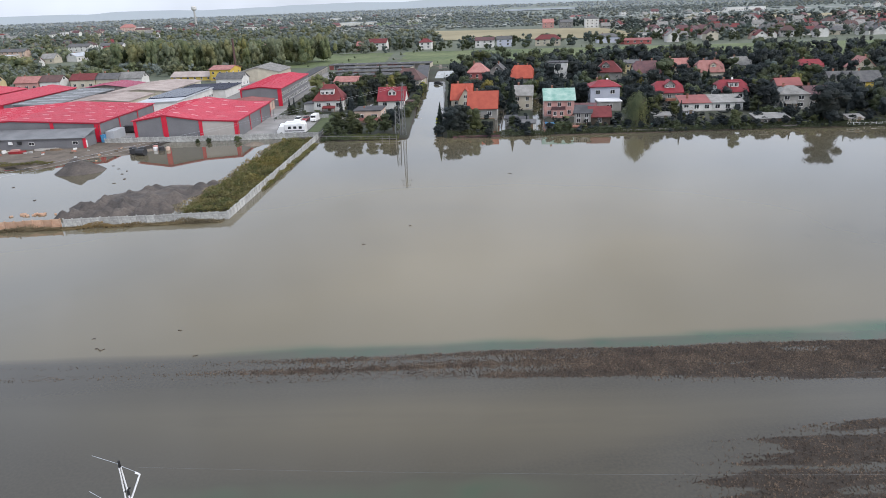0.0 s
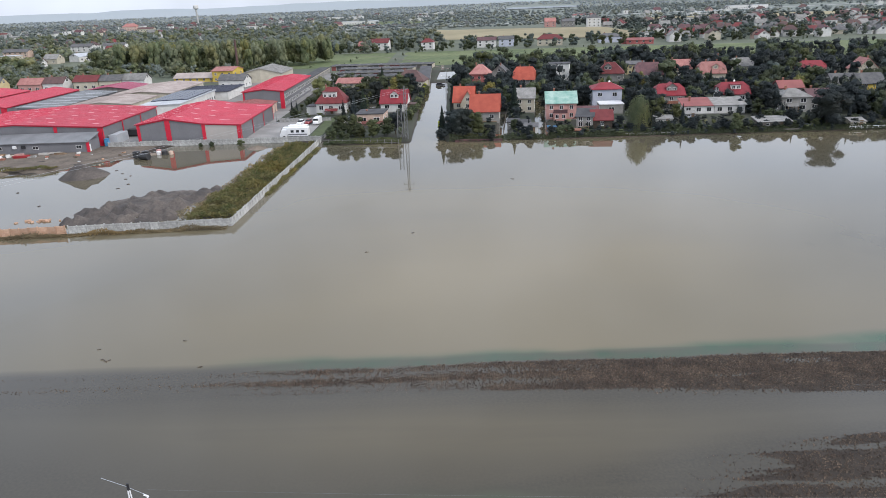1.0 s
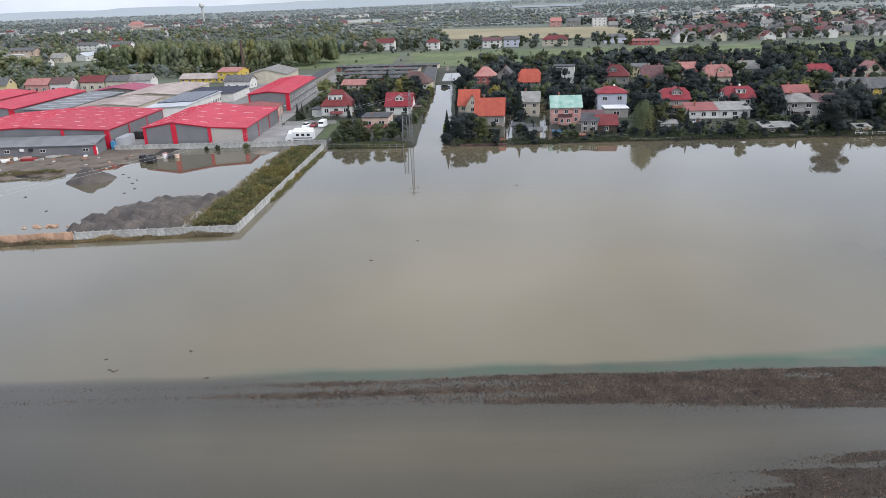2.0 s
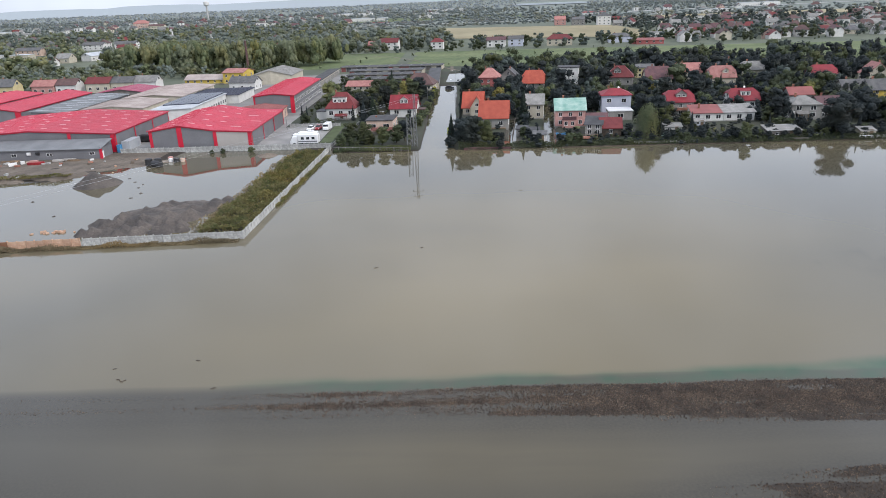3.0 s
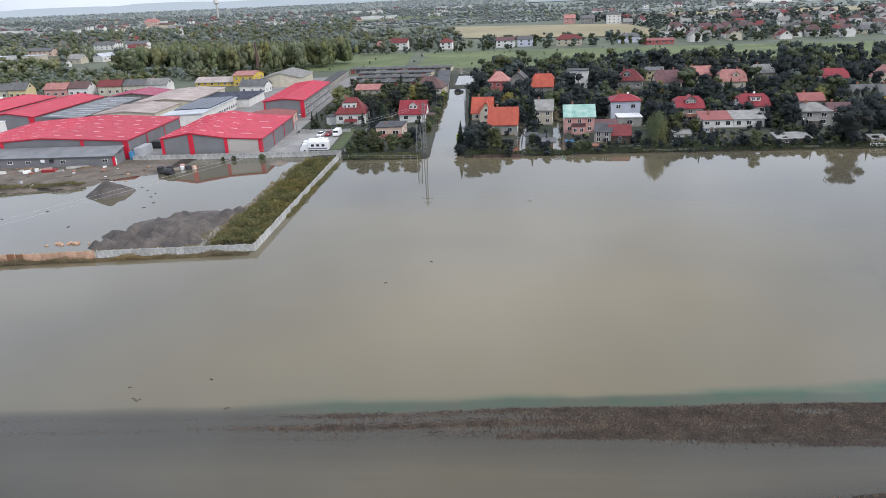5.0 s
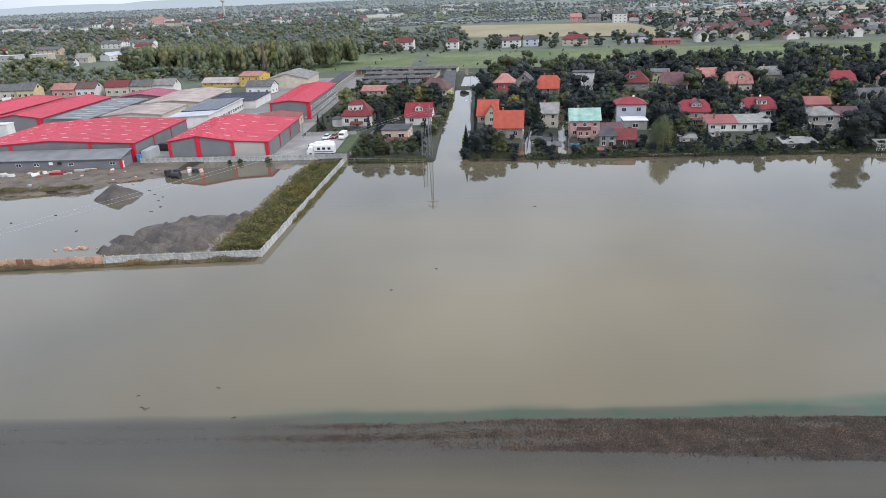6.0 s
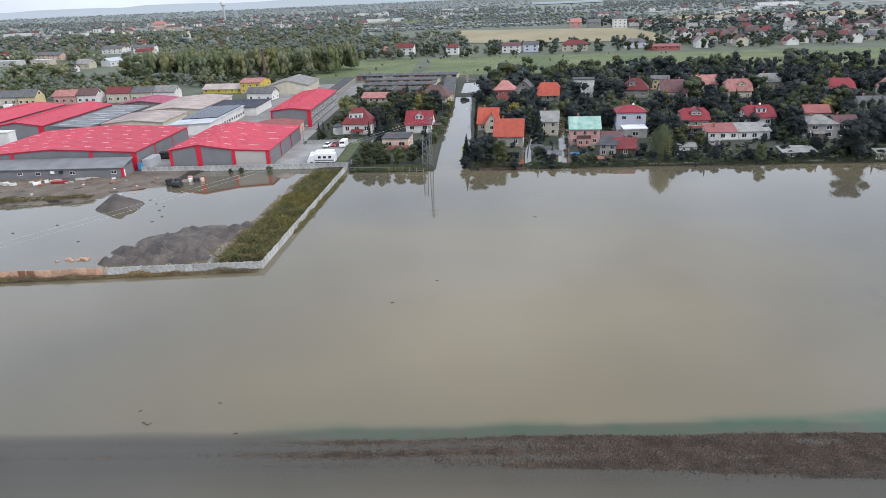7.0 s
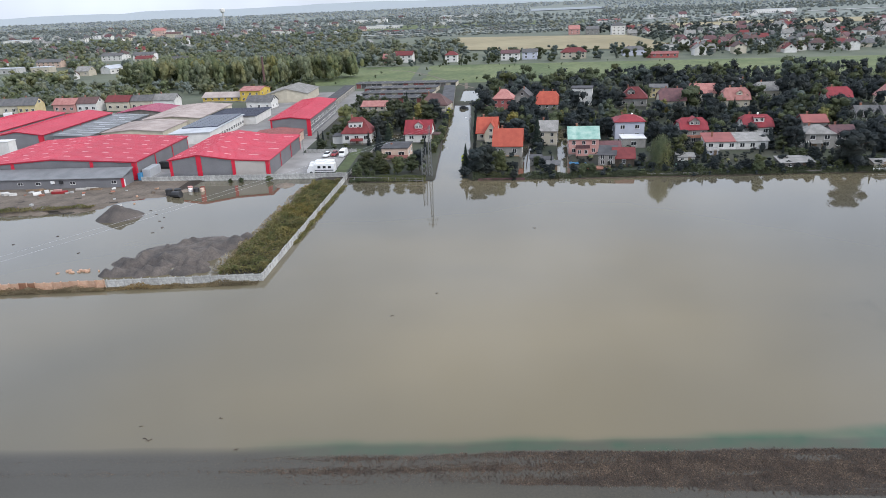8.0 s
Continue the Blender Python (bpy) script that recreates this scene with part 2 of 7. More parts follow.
M = {
    "water": water_material(), "ground": ground_material(),
    "red_sheet": mat("red_sheet", (0.42, 0.024, 0.051), (0.49, 0.034, 0.065), 0.15, 0.45, fine=0.8, spread=0.07),
    "red_trim": mat("red_trim", (0.52, 0.012, 0.038), (0.58, 0.018, 0.046), 0.3, 0.45, spread=0.05),
    "old_red_sheet": mat("old_red_sheet", (0.20, 0.060, 0.055), (0.27, 0.085, 0.075), 0.3, 0.6, spread=0.12),
    "plum_sheet": mat("plum_sheet", (0.30, 0.060, 0.110), (0.36, 0.085, 0.130), 0.3, 0.5, spread=0.08),
    "grey_sheet": mat("grey_sheet", (0.155, 0.155, 0.165), (0.185, 0.185, 0.195), 0.2, 0.5, fine=2, spread=0.05),
    "light_sheet": mat("light_sheet", (0.40, 0.37, 0.34), (0.46, 0.43, 0.40), 0.2, 0.5, spread=0.05),
    "pale_roof": mat("pale_roof", (0.40, 0.42, 0.45), (0.50, 0.52, 0.54), 0.2, 0.5, spread=0.08),
    "skylight": mat("skylight", (0.56, 0.30, 0.30), (0.66, 0.40, 0.39), 0.5, 0.35, spread=0.08),
    "lead_roof": mat("lead_roof", (0.13, 0.135, 0.14), (0.18, 0.185, 0.19), 0.3, 0.5, spread=0.1),
    "felt": mat("felt", (0.045, 0.045, 0.049), (0.085, 0.085, 0.09), 0.35, 0.9, spread=0.15),
    "beige_roof": mat("beige_roof", (0.29, 0.24, 0.22), (0.41, 0.35, 0.32), 0.2, 0.85, spread=0.12),
    "solar": glossy_pane("solar", (0.018, 0.024, 0.045), 0.22), "navy_roof": mat("navy_roof", (0.022, 0.025, 0.042), (0.040, 0.044, 0.066), 0.3, 0.6, spread=0.1),
    "crimson_tile": mat("crimson_tile", (0.186, 0.012, 0.020), (0.248, 0.019, 0.028), 0.6, 0.6, fine=4, bump=0.03, spread=0.12),
    "dark_red_tile": mat("dark_red_tile", (0.118, 0.016, 0.017), (0.161, 0.024, 0.024), 0.6, 0.65, fine=4, bump=0.03, spread=0.12),
    "orange_tile": mat("orange_tile", (0.322, 0.053, 0.028), (0.397, 0.077, 0.040), 0.6, 0.6, fine=4, bump=0.03, spread=0.10),
    "faded_tile": mat("faded_tile", (0.29, 0.115, 0.10), (0.39, 0.18, 0.155), 0.6, 0.7, fine=4, bump=0.03, spread=0.14),
    "maroon_tile": mat("maroon_tile", (0.085, 0.040, 0.045), (0.13, 0.060, 0.062), 0.6, 0.7, fine=4, bump=0.03, spread=0.14),
    "brown_tile": mat("brown_tile", (0.075, 0.041, 0.038), (0.112, 0.060, 0.054), 0.6, 0.7, fine=4, bump=0.03, spread=0.14),
    "slate": mat("slate", (0.075, 0.075, 0.079), (0.128, 0.124, 0.120), 0.6, 0.7, fine=4, bump=0.03, spread=0.14),
    "asbestos": mat("asbestos", (0.180, 0.176, 0.165), (0.270, 0.262, 0.247), 0.5, 0.85, fine=4, bump=0.02, spread=0.15),
    "copper": mat("copper", (0.16, 0.32, 0.265), (0.35, 0.48, 0.42), 0.5, 0.6, spread=0.08),
    "white_wall": mat("white_wall", (0.568, 0.559, 0.533), (0.671, 0.662, 0.636), 0.4, 0.85, spread=0.05),
    "cream_wall": mat("cream_wall", (0.447, 0.404, 0.318), (0.533, 0.490, 0.396), 0.4, 0.88, spread=0.08),
    "peach_wall": mat("peach_wall", (0.499, 0.361, 0.292), (0.585, 0.447, 0.361), 0.4, 0.88, spread=0.06),
    "pink_wall": mat("pink_wall", (0.447, 0.232, 0.206), (0.516, 0.292, 0.258), 0.4, 0.88, spread=0.06),
    "rust_wall": mat("rust_wall", (0.36, 0.10, 0.10), (0.44, 0.14, 0.13), 0.4, 0.88, spread=0.06),
    "blue_wall": mat("blue_wall", (0.45, 0.475, 0.56), (0.52, 0.54, 0.62), 0.4, 0.85, spread=0.05),
    "grey_wall": mat("grey_wall", (0.210, 0.203, 0.188), (0.285, 0.277, 0.262), 0.5, 0.92, bump=0.01, spread=0.12),
    "dark_wall": mat("dark_wall", (0.12, 0.11, 0.10), (0.18, 0.165, 0.15), 0.5, 0.92, spread=0.12),
    "yellow_wall": mat("yellow_wall", (0.533, 0.378, 0.069), (0.619, 0.456, 0.103), 0.4, 0.88, spread=0.06),
    "pale_yellow_wall": mat("pale_yellow_wall", (0.516, 0.430, 0.224), (0.585, 0.499, 0.292), 0.4, 0.88, spread=0.06),
    "concrete": mat("concrete", (0.36, 0.36, 0.35), (0.48, 0.48, 0.46), 0.6, 0.9, bump=0.01, spread=0.10),
    "fence_concrete": mat("fence_concrete", (0.29, 0.29, 0.28), (0.46, 0.46, 0.44), 1.4, 0.9, bump=0.01, spread=0.17),
    "rust_stain": mat("rust_stain", (0.20, 0.085, 0.045), (0.30, 0.15, 0.085), 0.9, 0.9, spread=0.2),
    "stained_concrete": mat("stained_concrete", (0.40, 0.23, 0.145), (0.52, 0.36, 0.26), 0.8, 0.9, spread=0.16),
    "asphalt": mat("asphalt", (0.20, 0.193, 0.185), (0.285, 0.275, 0.262), 0.12, 0.9, spread=0.12),
    "gravel": mat("gravel", (0.064, 0.057, 0.054), (0.132, 0.112, 0.098), 0.3, 0.95, fine=3, bump=0.08, spread=0.25),
    "dirt": mat("dirt", (0.115, 0.092, 0.072), (0.19, 0.155, 0.122), 0.2, 0.95, fine=2, bump=0.05, spread=0.2),
    "clod": mat("clod", (0.050, 0.034, 0.024), (0.108, 0.077, 0.053), 0.5, 0.6, fine=6, spread=0.55, island=True),
    "pane": glossy_pane("pane", (0.025, 0.028, 0.032)),
    "frame_white": mat("frame_white", (0.72, 0.72, 0.70), (0.80, 0.80, 0.78), 1.0, 0.5, spread=0.03),
    "brick": mat("brick", (0.26, 0.11, 0.075), (0.34, 0.16, 0.11), 0.8, 0.9, bump=0.01, spread=0.15),
    "galvanised": mat("galvanised", (0.180, 0.186, 0.192), (0.252, 0.258, 0.264), 0.8, 0.45, 0.6, spread=0.08),
    "white_paint": mat("white_paint", (0.74, 0.74, 0.74), (0.80, 0.80, 0.80), 0.6, 0.35, spread=0.03),
    "red_paint": mat("red_paint", (0.22, 0.018, 0.022), (0.28, 0.024, 0.028), 0.6, 0.35, spread=0.05),
    "dark_paint": mat("dark_paint", (0.018, 0.018, 0.020), (0.035, 0.035, 0.038), 0.6, 0.5, spread=0.1),
    "blue_paint": mat("blue_paint", (0.05, 0.22, 0.42), (0.08, 0.28, 0.50), 0.6, 0.45, spread=0.08),
    "lime": mat("lime", (0.50, 0.58, 0.06), (0.60, 0.68, 0.10), 0.6, 0.6, spread=0.1),
    "bark": mat("bark", (0.055, 0.042, 0.032), (0.10, 0.08, 0.062), 1.0, 0.95, bump=0.02, spread=0.15),
    "wood": mat("wood", (0.16, 0.11, 0.07), (0.25, 0.18, 0.12), 0.8, 0.85, spread=0.15),
    "leaf_mid": leafy("leaf_mid", (0.046, 0.064, 0.030), (0.090, 0.106, 0.050)),
    "leaf_dark": leafy("leaf_dark", (0.016, 0.024, 0.026), (0.030, 0.041, 0.042)),
    "leaf_light": leafy("leaf_light", (0.090, 0.118, 0.060), (0.150, 0.168, 0.085)),
    "leaf_yellow": leafy("leaf_yellow", (0.150, 0.156, 0.050), (0.22, 0.20, 0.070)),
    "needle": leafy("needle", (0.010, 0.022, 0.016), (0.020, 0.036, 0.024)),
    "scrub": leafy("scrub", (0.085, 0.098, 0.032), (0.185, 0.158, 0.062)),
    "dead_weed": leafy("dead_weed", (0.19, 0.155, 0.09), (0.31, 0.25, 0.15)),
    "leaf_olive": leafy("leaf_olive", (0.150, 0.180, 0.108), (0.225, 0.242, 0.150)),
    "leaf_lime": leafy("leaf_lime", (0.30, 0.36, 0.04), (0.42, 0.44, 0.07)),
    "render_pink": mat("render_pink", (0.50, 0.34, 0.28), (0.58, 0.42, 0.36), 0.4, 0.9, spread=0.08),
    # distance haze is mixed into these leaves: bluer, then paler and flatter farther out
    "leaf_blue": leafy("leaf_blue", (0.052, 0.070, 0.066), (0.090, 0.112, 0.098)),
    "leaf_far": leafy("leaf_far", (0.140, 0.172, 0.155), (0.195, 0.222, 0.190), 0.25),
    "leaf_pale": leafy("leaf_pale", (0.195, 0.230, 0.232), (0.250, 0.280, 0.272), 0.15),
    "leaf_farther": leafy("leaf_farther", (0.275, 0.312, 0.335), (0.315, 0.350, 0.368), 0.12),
    "stubble": mat("stubble", (0.23, 0.195, 0.11), (0.29, 0.25, 0.15), 0.01, 0.95, fine=0.08, spread=0.08),
    "meadow": mat("meadow", (0.066, 0.092, 0.034), (0.118, 0.138, 0.058), 0.03, 0.95, fine=0.35, spread=0.25),
}


import functools

# ---------------------------------------------------------------- shaping helpers
def part(name, bm, material, parent=None, label="", smooth=False):
    """Links a bmesh as one mesh object, under a thing or a part."""
    me = bpy.data.meshes.new(name)
    bm.to_mesh(me)
    bm.free()
    for mm in material if isinstance(material, (list, tuple)) else [material]:
        me.materials.append(M[mm] if isinstance(mm, str) else mm)
    if smooth:
        me.shade_smooth()
    ob = new(name, me)
    ob.parent = parent
    return tagged(ob, label)


def empty(name, m, label="", category="", group="", kind=""):
    ob = new(name)
    ob.empty_display_size = 0.5
    ob.matrix_world = m
    return tagged(ob, label, category, group, kind)


def box(bm, x0, x1, y0, y1, z0, z1):
    v = [bm.verts.new(p) for p in ((x0, y0, z0), (x1, y0, z0), (x1, y1, z0), (x0, y1, z0), (x0, y0, z1), (x1, y0, z1), (x1, y1, z1), (x0, y1, z1))]
    for f in ((3, 2, 1, 0), (4, 5, 6, 7), (0, 1, 5, 4), (1, 2, 6, 5), (2, 3, 7, 6), (3, 0, 4, 7)):
        bm.faces.new([v[i] for i in f])


def boxes(*dims):
    bm = bmesh.new()
    for d in dims:
        box(bm, *d)
    return bm


def prism(bm, outline, way):
    """A flat outline (points in order) pushed along a vector into a solid."""
    a = [bm.verts.new(p) for p in outline]
    b = [bm.verts.new(Vector(p) + Vector(way)) for p in outline]
    bm.faces.new(a[::-1])
    bm.faces.new(b)
    for i in range(len(a)):
        j = (i + 1) % len(a)
        bm.faces.new((a[i], a[j], b[j], b[i]))


def slab(bm, quad, thick=0.16):
    """A sloping plate: its upper face is the quad."""
    q = [Vector(p) for p in quad]
    n = (q[1] - q[0]).cross(q[2] - q[0]).normalized()
    if n.z < 0:
        q.reverse()
        n = -n
    prism(bm, [p - n * thick for p in q], n * thick)


def rod(bm, a, b, r0, r1=None, n=6):
    a, b = Vector(a), Vector(b)
    r1 = r0 if r1 is None else r1
    d = (b - a).normalized()
    u = d.cross(Vector((0, 0, 1)) if abs(d.z) < 0.9 else Vector((1, 0, 0))).normalized()
    w = d.cross(u)
    ra = [bm.verts.new(a + (u * math.cos(i * math.tau / n) + w * math.sin(i * math.tau / n)) * r0) for i in range(n)]
    rb = [bm.verts.new(b + (u * math.cos(i * math.tau / n) + w * math.sin(i * math.tau / n)) * r1) for i in range(n)]
    for i in range(n):
        bm.faces.new((ra[i], ra[(i + 1) % n], rb[(i + 1) % n], rb[i]))
    bm.faces.new(ra[::-1])
    bm.faces.new(rb)


def fbm(x, y, s, o=3):
    v, a = 0.0, 1.0
    for i in range(o):
        v += a * noise.noise((x * s, y * s, 7.3 * i))
        s, a = s * 2.1, a * 0.5
    return v


def smooth(a, b, x):
    t = min(1.0, max(0.0, (x - a) / (b - a)))
    return t * t * (3 - 2 * t)


# ---------------------------------------------------------------- ground and water
def shore(x):
    """Where the village bank meets the flood."""
    return 191.5 - 0.035 * x + 0.5 * fbm(x, 3.0, 0.12)


@functools.lru_cache(maxsize=None)
def height(x, y):
    n = fbm(x, y, 0.35, 2)
    # flooded field with two ploughed ridges that barely stay above water
    streak = 0.085 * noise.noise((x * 0.07, y * 1.15, 2.0)) + 0.05 * noise.noise((x * 0.25, y * 2.2, 5.0))
    crest = -0.10 + 0.08 * smooth(-34, -12, x) + 0.05 * smooth(-6, 24, x)
    mid = 63.8 - 0.036 * max(0.0, x) + 0.03 * max(0.0, x - 34)
    wide = 1.7 + 1.25 * smooth(-12, 30, x) + 0.35 * fbm(x, 1.0, 0.09)
    ridge = crest + (0.22 + 0.45 * smooth(-5, 25, x)) * streak - 0.075 * max(0.0, abs(y - mid) - wide) ** 1.25
    edge_near = 45.6 + 0.2 * min(x, 25.0) + 0.09 * max(0.0, x - 25.0)
    near = -0.34 + 0.10 * smooth(-12, 8, x) + 0.285 * smooth(6, 28, x - 0.9 * (y - 43)) + 1.1 * streak - 0.45 * smooth(edge_near - 1.2, edge_near + 3.0, y)
    floor_z = -1.1 + 0.76 * (1 - smooth(45, 58, y)) + 0.5 * (1 - smooth(-46, -14, x)) * (1 - smooth(66, 86, y)) + 0.9 * math.exp(-((x - 64) / 13) ** 2 - ((y - 101) / 6.5) ** 2) * (0.8 + 0.5 * fbm(x, y, 0.12, 3))
    field = max(min(floor_z, -0.2), ridge, near) + 0.015 * n + (0.03 * math.sin(y * 2.6 + 0.6 * fbm(x, y, 0.1, 2)) if ridge > -0.5 or near > -0.2 else 0.0)
    # builders' yard behind the concrete fence, village and open land beyond
    s = shore(x) + 4.5 * smooth(-28, -36, x)
    edge = 169 + 15 * smooth(-104, -83, x) + 16 * smooth(-83, -78, x)
    yard = -0.40 + 0.66 * smooth(edge - 3, edge + 4, y + 3 * fbm(x, y, 0.09)) + 0.08 * n
    yard = max(yard, -0.35 + 0.6 * smooth(-47.5, -44.5, x - (y - 120) * 0.02))
    bank = 0.55 * smooth(s - 0.5, s + 2.5, y)
    flood = 0.75 * smooth(0.0, 0.5, fbm(x, y, 0.03, 3)) * smooth(200, 215, y) * (1 - smooth(300, 360, y)) * smooth(-34, -28, x)
    road = 0.95 * (1 - smooth(4.0, 5.7, abs(x + 4.6 - 0.012 * (y - 190)))) * (1 - smooth(330, 352, y))
    pool = 0.9 * (1 - smooth(4.4, 5.4, abs(x - 2.2 - 0.04 * (y - 375)))) * smooth(352, 356, y) * (1 - smooth(396, 400, y))
    lane = 0.0
    for px, slope, half, ya, yb in ((16.0, 0.10, 1.7, 186, 240), (27.0, 0.125, 1.6, 186, 268), (-29.0, 0.0, 3.6, 257, 268), (150.0, 0.2, 5.0, 270, 305), (62.0, 0.1, 2.0, 250, 275)):
        side = abs(x - px - slope * (y - (192 if ya < 200 else ya)))
        lane = max(lane, (1 - smooth(half, half + 0.8, side)) * smooth(ya, ya + 3, y) * (1 - smooth(yb - 3, yb, y)))
    land = bank - 0.8 * lane - 0.25 * flood * 1.6 - road - pool + 0.06 * n
    rise = 16 * smooth(2600, 5000, math.hypot(x, y)) * (0.4 + 0.6 * smooth(-1500, 600, x)) * (0.75 + 0.4 * fbm(x, y, 0.0006, 2))
    inside = x < -38.45 + (y - 119.8) * 0.0407
    if y < 119.2:
        return field
    if inside and y < 203:
        return yard
    if y < s - 0.5:
        return -1.1 + 0.05 * n
    if x < -36 and y >= 203:
        return 0.3 + rise
    return land + rise


def steps(*spans):
    out = []
    for a, b, d in spans:
        out += list(np.arange(a, b - d * 0.01, d))
    return out + [spans[-1][1]]


def sheet(name, xs, ys, fz, attrs, material):
    nx, ny = len(xs), len(ys)
    co = [(x, y, fz(x, y)) for y in ys for x in xs]
    faces = [(j * nx + i, j * nx + i + 1, (j + 1) * nx + i + 1, (j + 1) * nx + i) for j in range(ny - 1) for i in range(nx - 1)]
    me = bpy.data.meshes.new(name)
    me.from_pydata(co, [], faces)
    for key, fn in attrs.items():
        at = me.attributes.new(key, "FLOAT", "POINT")
        at.data.foreach_set("value", [fn(*p) for p in co])
    me.materials.append(material)
    me.shade_smooth()
    return new(name, me)


def grassy(x, y, z):
    if y < 119:
        return 0.0
    if (x < -36 + (y - 120) * 0.045 and y < 203) or (x < -57 and 203 <= y < 330):
        return 0.25 * smooth(-0.2, 0.6, fbm(x, y, 0.08))
    return smooth(0.02, 0.35, z) * (0.55 + 0.45 * smooth(-0.3, 0.3, fbm(x, y, 0.06))) if y < 420 else 1.0


XS = steps((-6500, -1500, 500), (-1500, -300, 60), (-300, -130, 10), (-130, -60, 2.0), (-60, 60, 0.75), (60, 150, 2.0), (150, 400, 10), (400, 1500, 60), (1500, 6500, 500))
YS = steps((-400, 20, 60), (20, 36, 2), (36, 72, 0.4), (72, 116, 4), (116, 122, 1), (122, 186, 2.5), (186, 206, 0.8), (206, 420, 3), (420, 1000, 25), (1000, 6400, 180))
# "plain" is the distance mask for the haze in the ground colour
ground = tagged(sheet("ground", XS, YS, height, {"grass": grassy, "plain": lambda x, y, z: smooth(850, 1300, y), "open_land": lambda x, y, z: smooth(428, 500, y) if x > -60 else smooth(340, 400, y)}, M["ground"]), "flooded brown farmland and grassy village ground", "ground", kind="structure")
WX = steps((-1500, -300, 100), (-300, -130, 10), (-130, -60, 2.0), (-60, 60, 0.75), (60, 150, 2.0), (150, 400, 25), (400, 1500, 100))
WY = steps((-400, 20, 60), (20, 36, 2), (36, 72, 0.4), (72, 116, 4), (116, 122, 1), (122, 186, 2.5), (186, 206, 0.8), (206, 420, 3))


def algae(x, y, z):
    """Green shallows on the far side of the long ridge and at the foot of the near one."""
    h = height(x, y)
    rim = 68.6 + 0.9 * fbm(x, 2.0, 0.07, 3) + 0.055 * max(0.0, x - 15)
    far_side = smooth(64.5, 66.5, y) * (1 - smooth(rim - 1.3, rim + 1.1, y)) * smooth(-30, -10, x)
    foot = 0.8 * (1 - smooth(44.0, 47.2, y + 0.8 * fbm(x, y, 0.2, 2))) * smooth(-34, -14, x) * (1 - smooth(3, 16, x))
    return max(far_side, foot) * (0.8 + 0.35 * fbm(x, y, 0.3, 2)) * smooth(0.0, 0.05, -h)


def silt(x, y, z):
    """A broad plume of lighter, warmer silt in the middle of the flood."""
    return min(1.0, max(0.0, 0.22 + 0.72 * math.exp(-((x - 8) / 46) ** 2 - ((y - 98) / 52) ** 2) + 0.32 * fbm(x, y * 1.6, 0.018, 3)))


water = tagged(sheet("water", WX, WY, lambda x, y: 0.0, {"depth": lambda x, y, z: min(1.5, max(0.0, -height(x, y) * ((0.5 + 4.0 * smooth(66, 69.5, y) - 2.8 * smooth(84, 92, y)) if y < 119 else 3))), "algae": algae, "silt": silt}, M["water"]),
               "calm muddy brown flood water over the fields", "water", kind="structure")


import collections

# ---------------------------------------------------------------- houses
def frame_mesh(w, h, f=0.06, depth=0.12):
    """A two-light window frame in one piece, its sill thrown forward."""
    bm = bmesh.new()
    xs = (-w / 2, -w / 2 + f, -0.035, 0.035, w / 2 - f, w / 2)
    zs = (0.0, f, h - f, h)
    fr = [[bm.verts.new((x, -0.13 if j == 0 else -0.07, z)) for x in xs] for j, z in enumerate(zs)]
    bk = [[bm.verts.new((x, 0.05, z)) for x in xs] for z in zs]
    solid = lambda i, j: 0 <= i < 5 and 0 <= j < 3 and not (j == 1 and i in (1, 3))
    for j in range(3):
        for i in range(5):
            if not solid(i, j):
                continue
            bm.faces.new((fr[j][i], fr[j][i + 1], fr[j + 1][i + 1], fr[j + 1][i]))
            bm.faces.new((bk[j + 1][i], bk[j + 1][i + 1], bk[j][i + 1], bk[j][i]))
            for di, dj, a, b in ((0, -1, (i, j), (i + 1, j)), (0, 1, (i + 1, j + 1), (i, j + 1)), (-1, 0, (i, j + 1), (i, j)), (1, 0, (i + 1, j), (i + 1, j + 1))):
                if not solid(i + di, j + dj):
                    bm.faces.new((fr[b[1]][b[0]], fr[a[1]][a[0]], bk[a[1]][a[0]], bk[b[1]][b[0]]))
    return bm


SHARED = {}


def far_window(parent, m, w, h):
    """A window seen from far off: frame and pane in one mesh."""
    key = (round(w, 2), round(h, 2), "far")
    if key not in SHARED:
        me = bpy.data.meshes.new("window")
        bm = boxes((-w / 2, w / 2, -0.06, 0.02, 0, h), (-w / 2 + 0.1, w / 2 - 0.1, -0.09, -0.063, 0.1, h - 0.1))
        bm.faces.ensure_lookup_table()
        for f in bm.faces[6:]:
            f.material_index = 1
        bm.to_mesh(me)
        bm.free()
        me.materials.append(M["frame_white"])
        me.materials.append(M["pane"])
        SHARED[key] = me
    fr = new("window", SHARED[key])
    fr.parent = parent
    fr.matrix_local = m
    return fr


def window(parent, m, w=1.1, h=1.3, frame_mat="frame_white"):
    """A frame that stands proud of the wall, with its sill, and a dark pane inside."""
    f = 0.06
    key = (round(w, 2), round(h, 2), frame_mat)
    if key not in SHARED:
        fm, pm = bpy.data.meshes.new("window"), bpy.data.meshes.new("pane")
        for me, bm, mm in ((fm, frame_mesh(w, h), frame_mat), (pm, boxes((-w / 2 + f, w / 2 - f, -0.025, 0.01, f, h - f)), "pane")):
            bm.to_mesh(me)
            bm.free()
            me.materials.append(M[mm])
        SHARED[key] = fm, pm
    fr, pn = new("window", SHARED[key][0]), new("pane", SHARED[key][1])
    fr.parent, pn.parent = parent, fr
    fr.matrix_local = m
    return fr


def door(parent, m, w=1.0, h=2.05, material="wood"):
    d = part("door", boxes((-w / 2, w / 2, -0.08, 0.04, 0, h), (-w / 2 - 0.1, w / 2 + 0.1, -0.10, 0.03, h + 0.003, h + 0.1)), material, parent)
    d.matrix_local = m
    return d


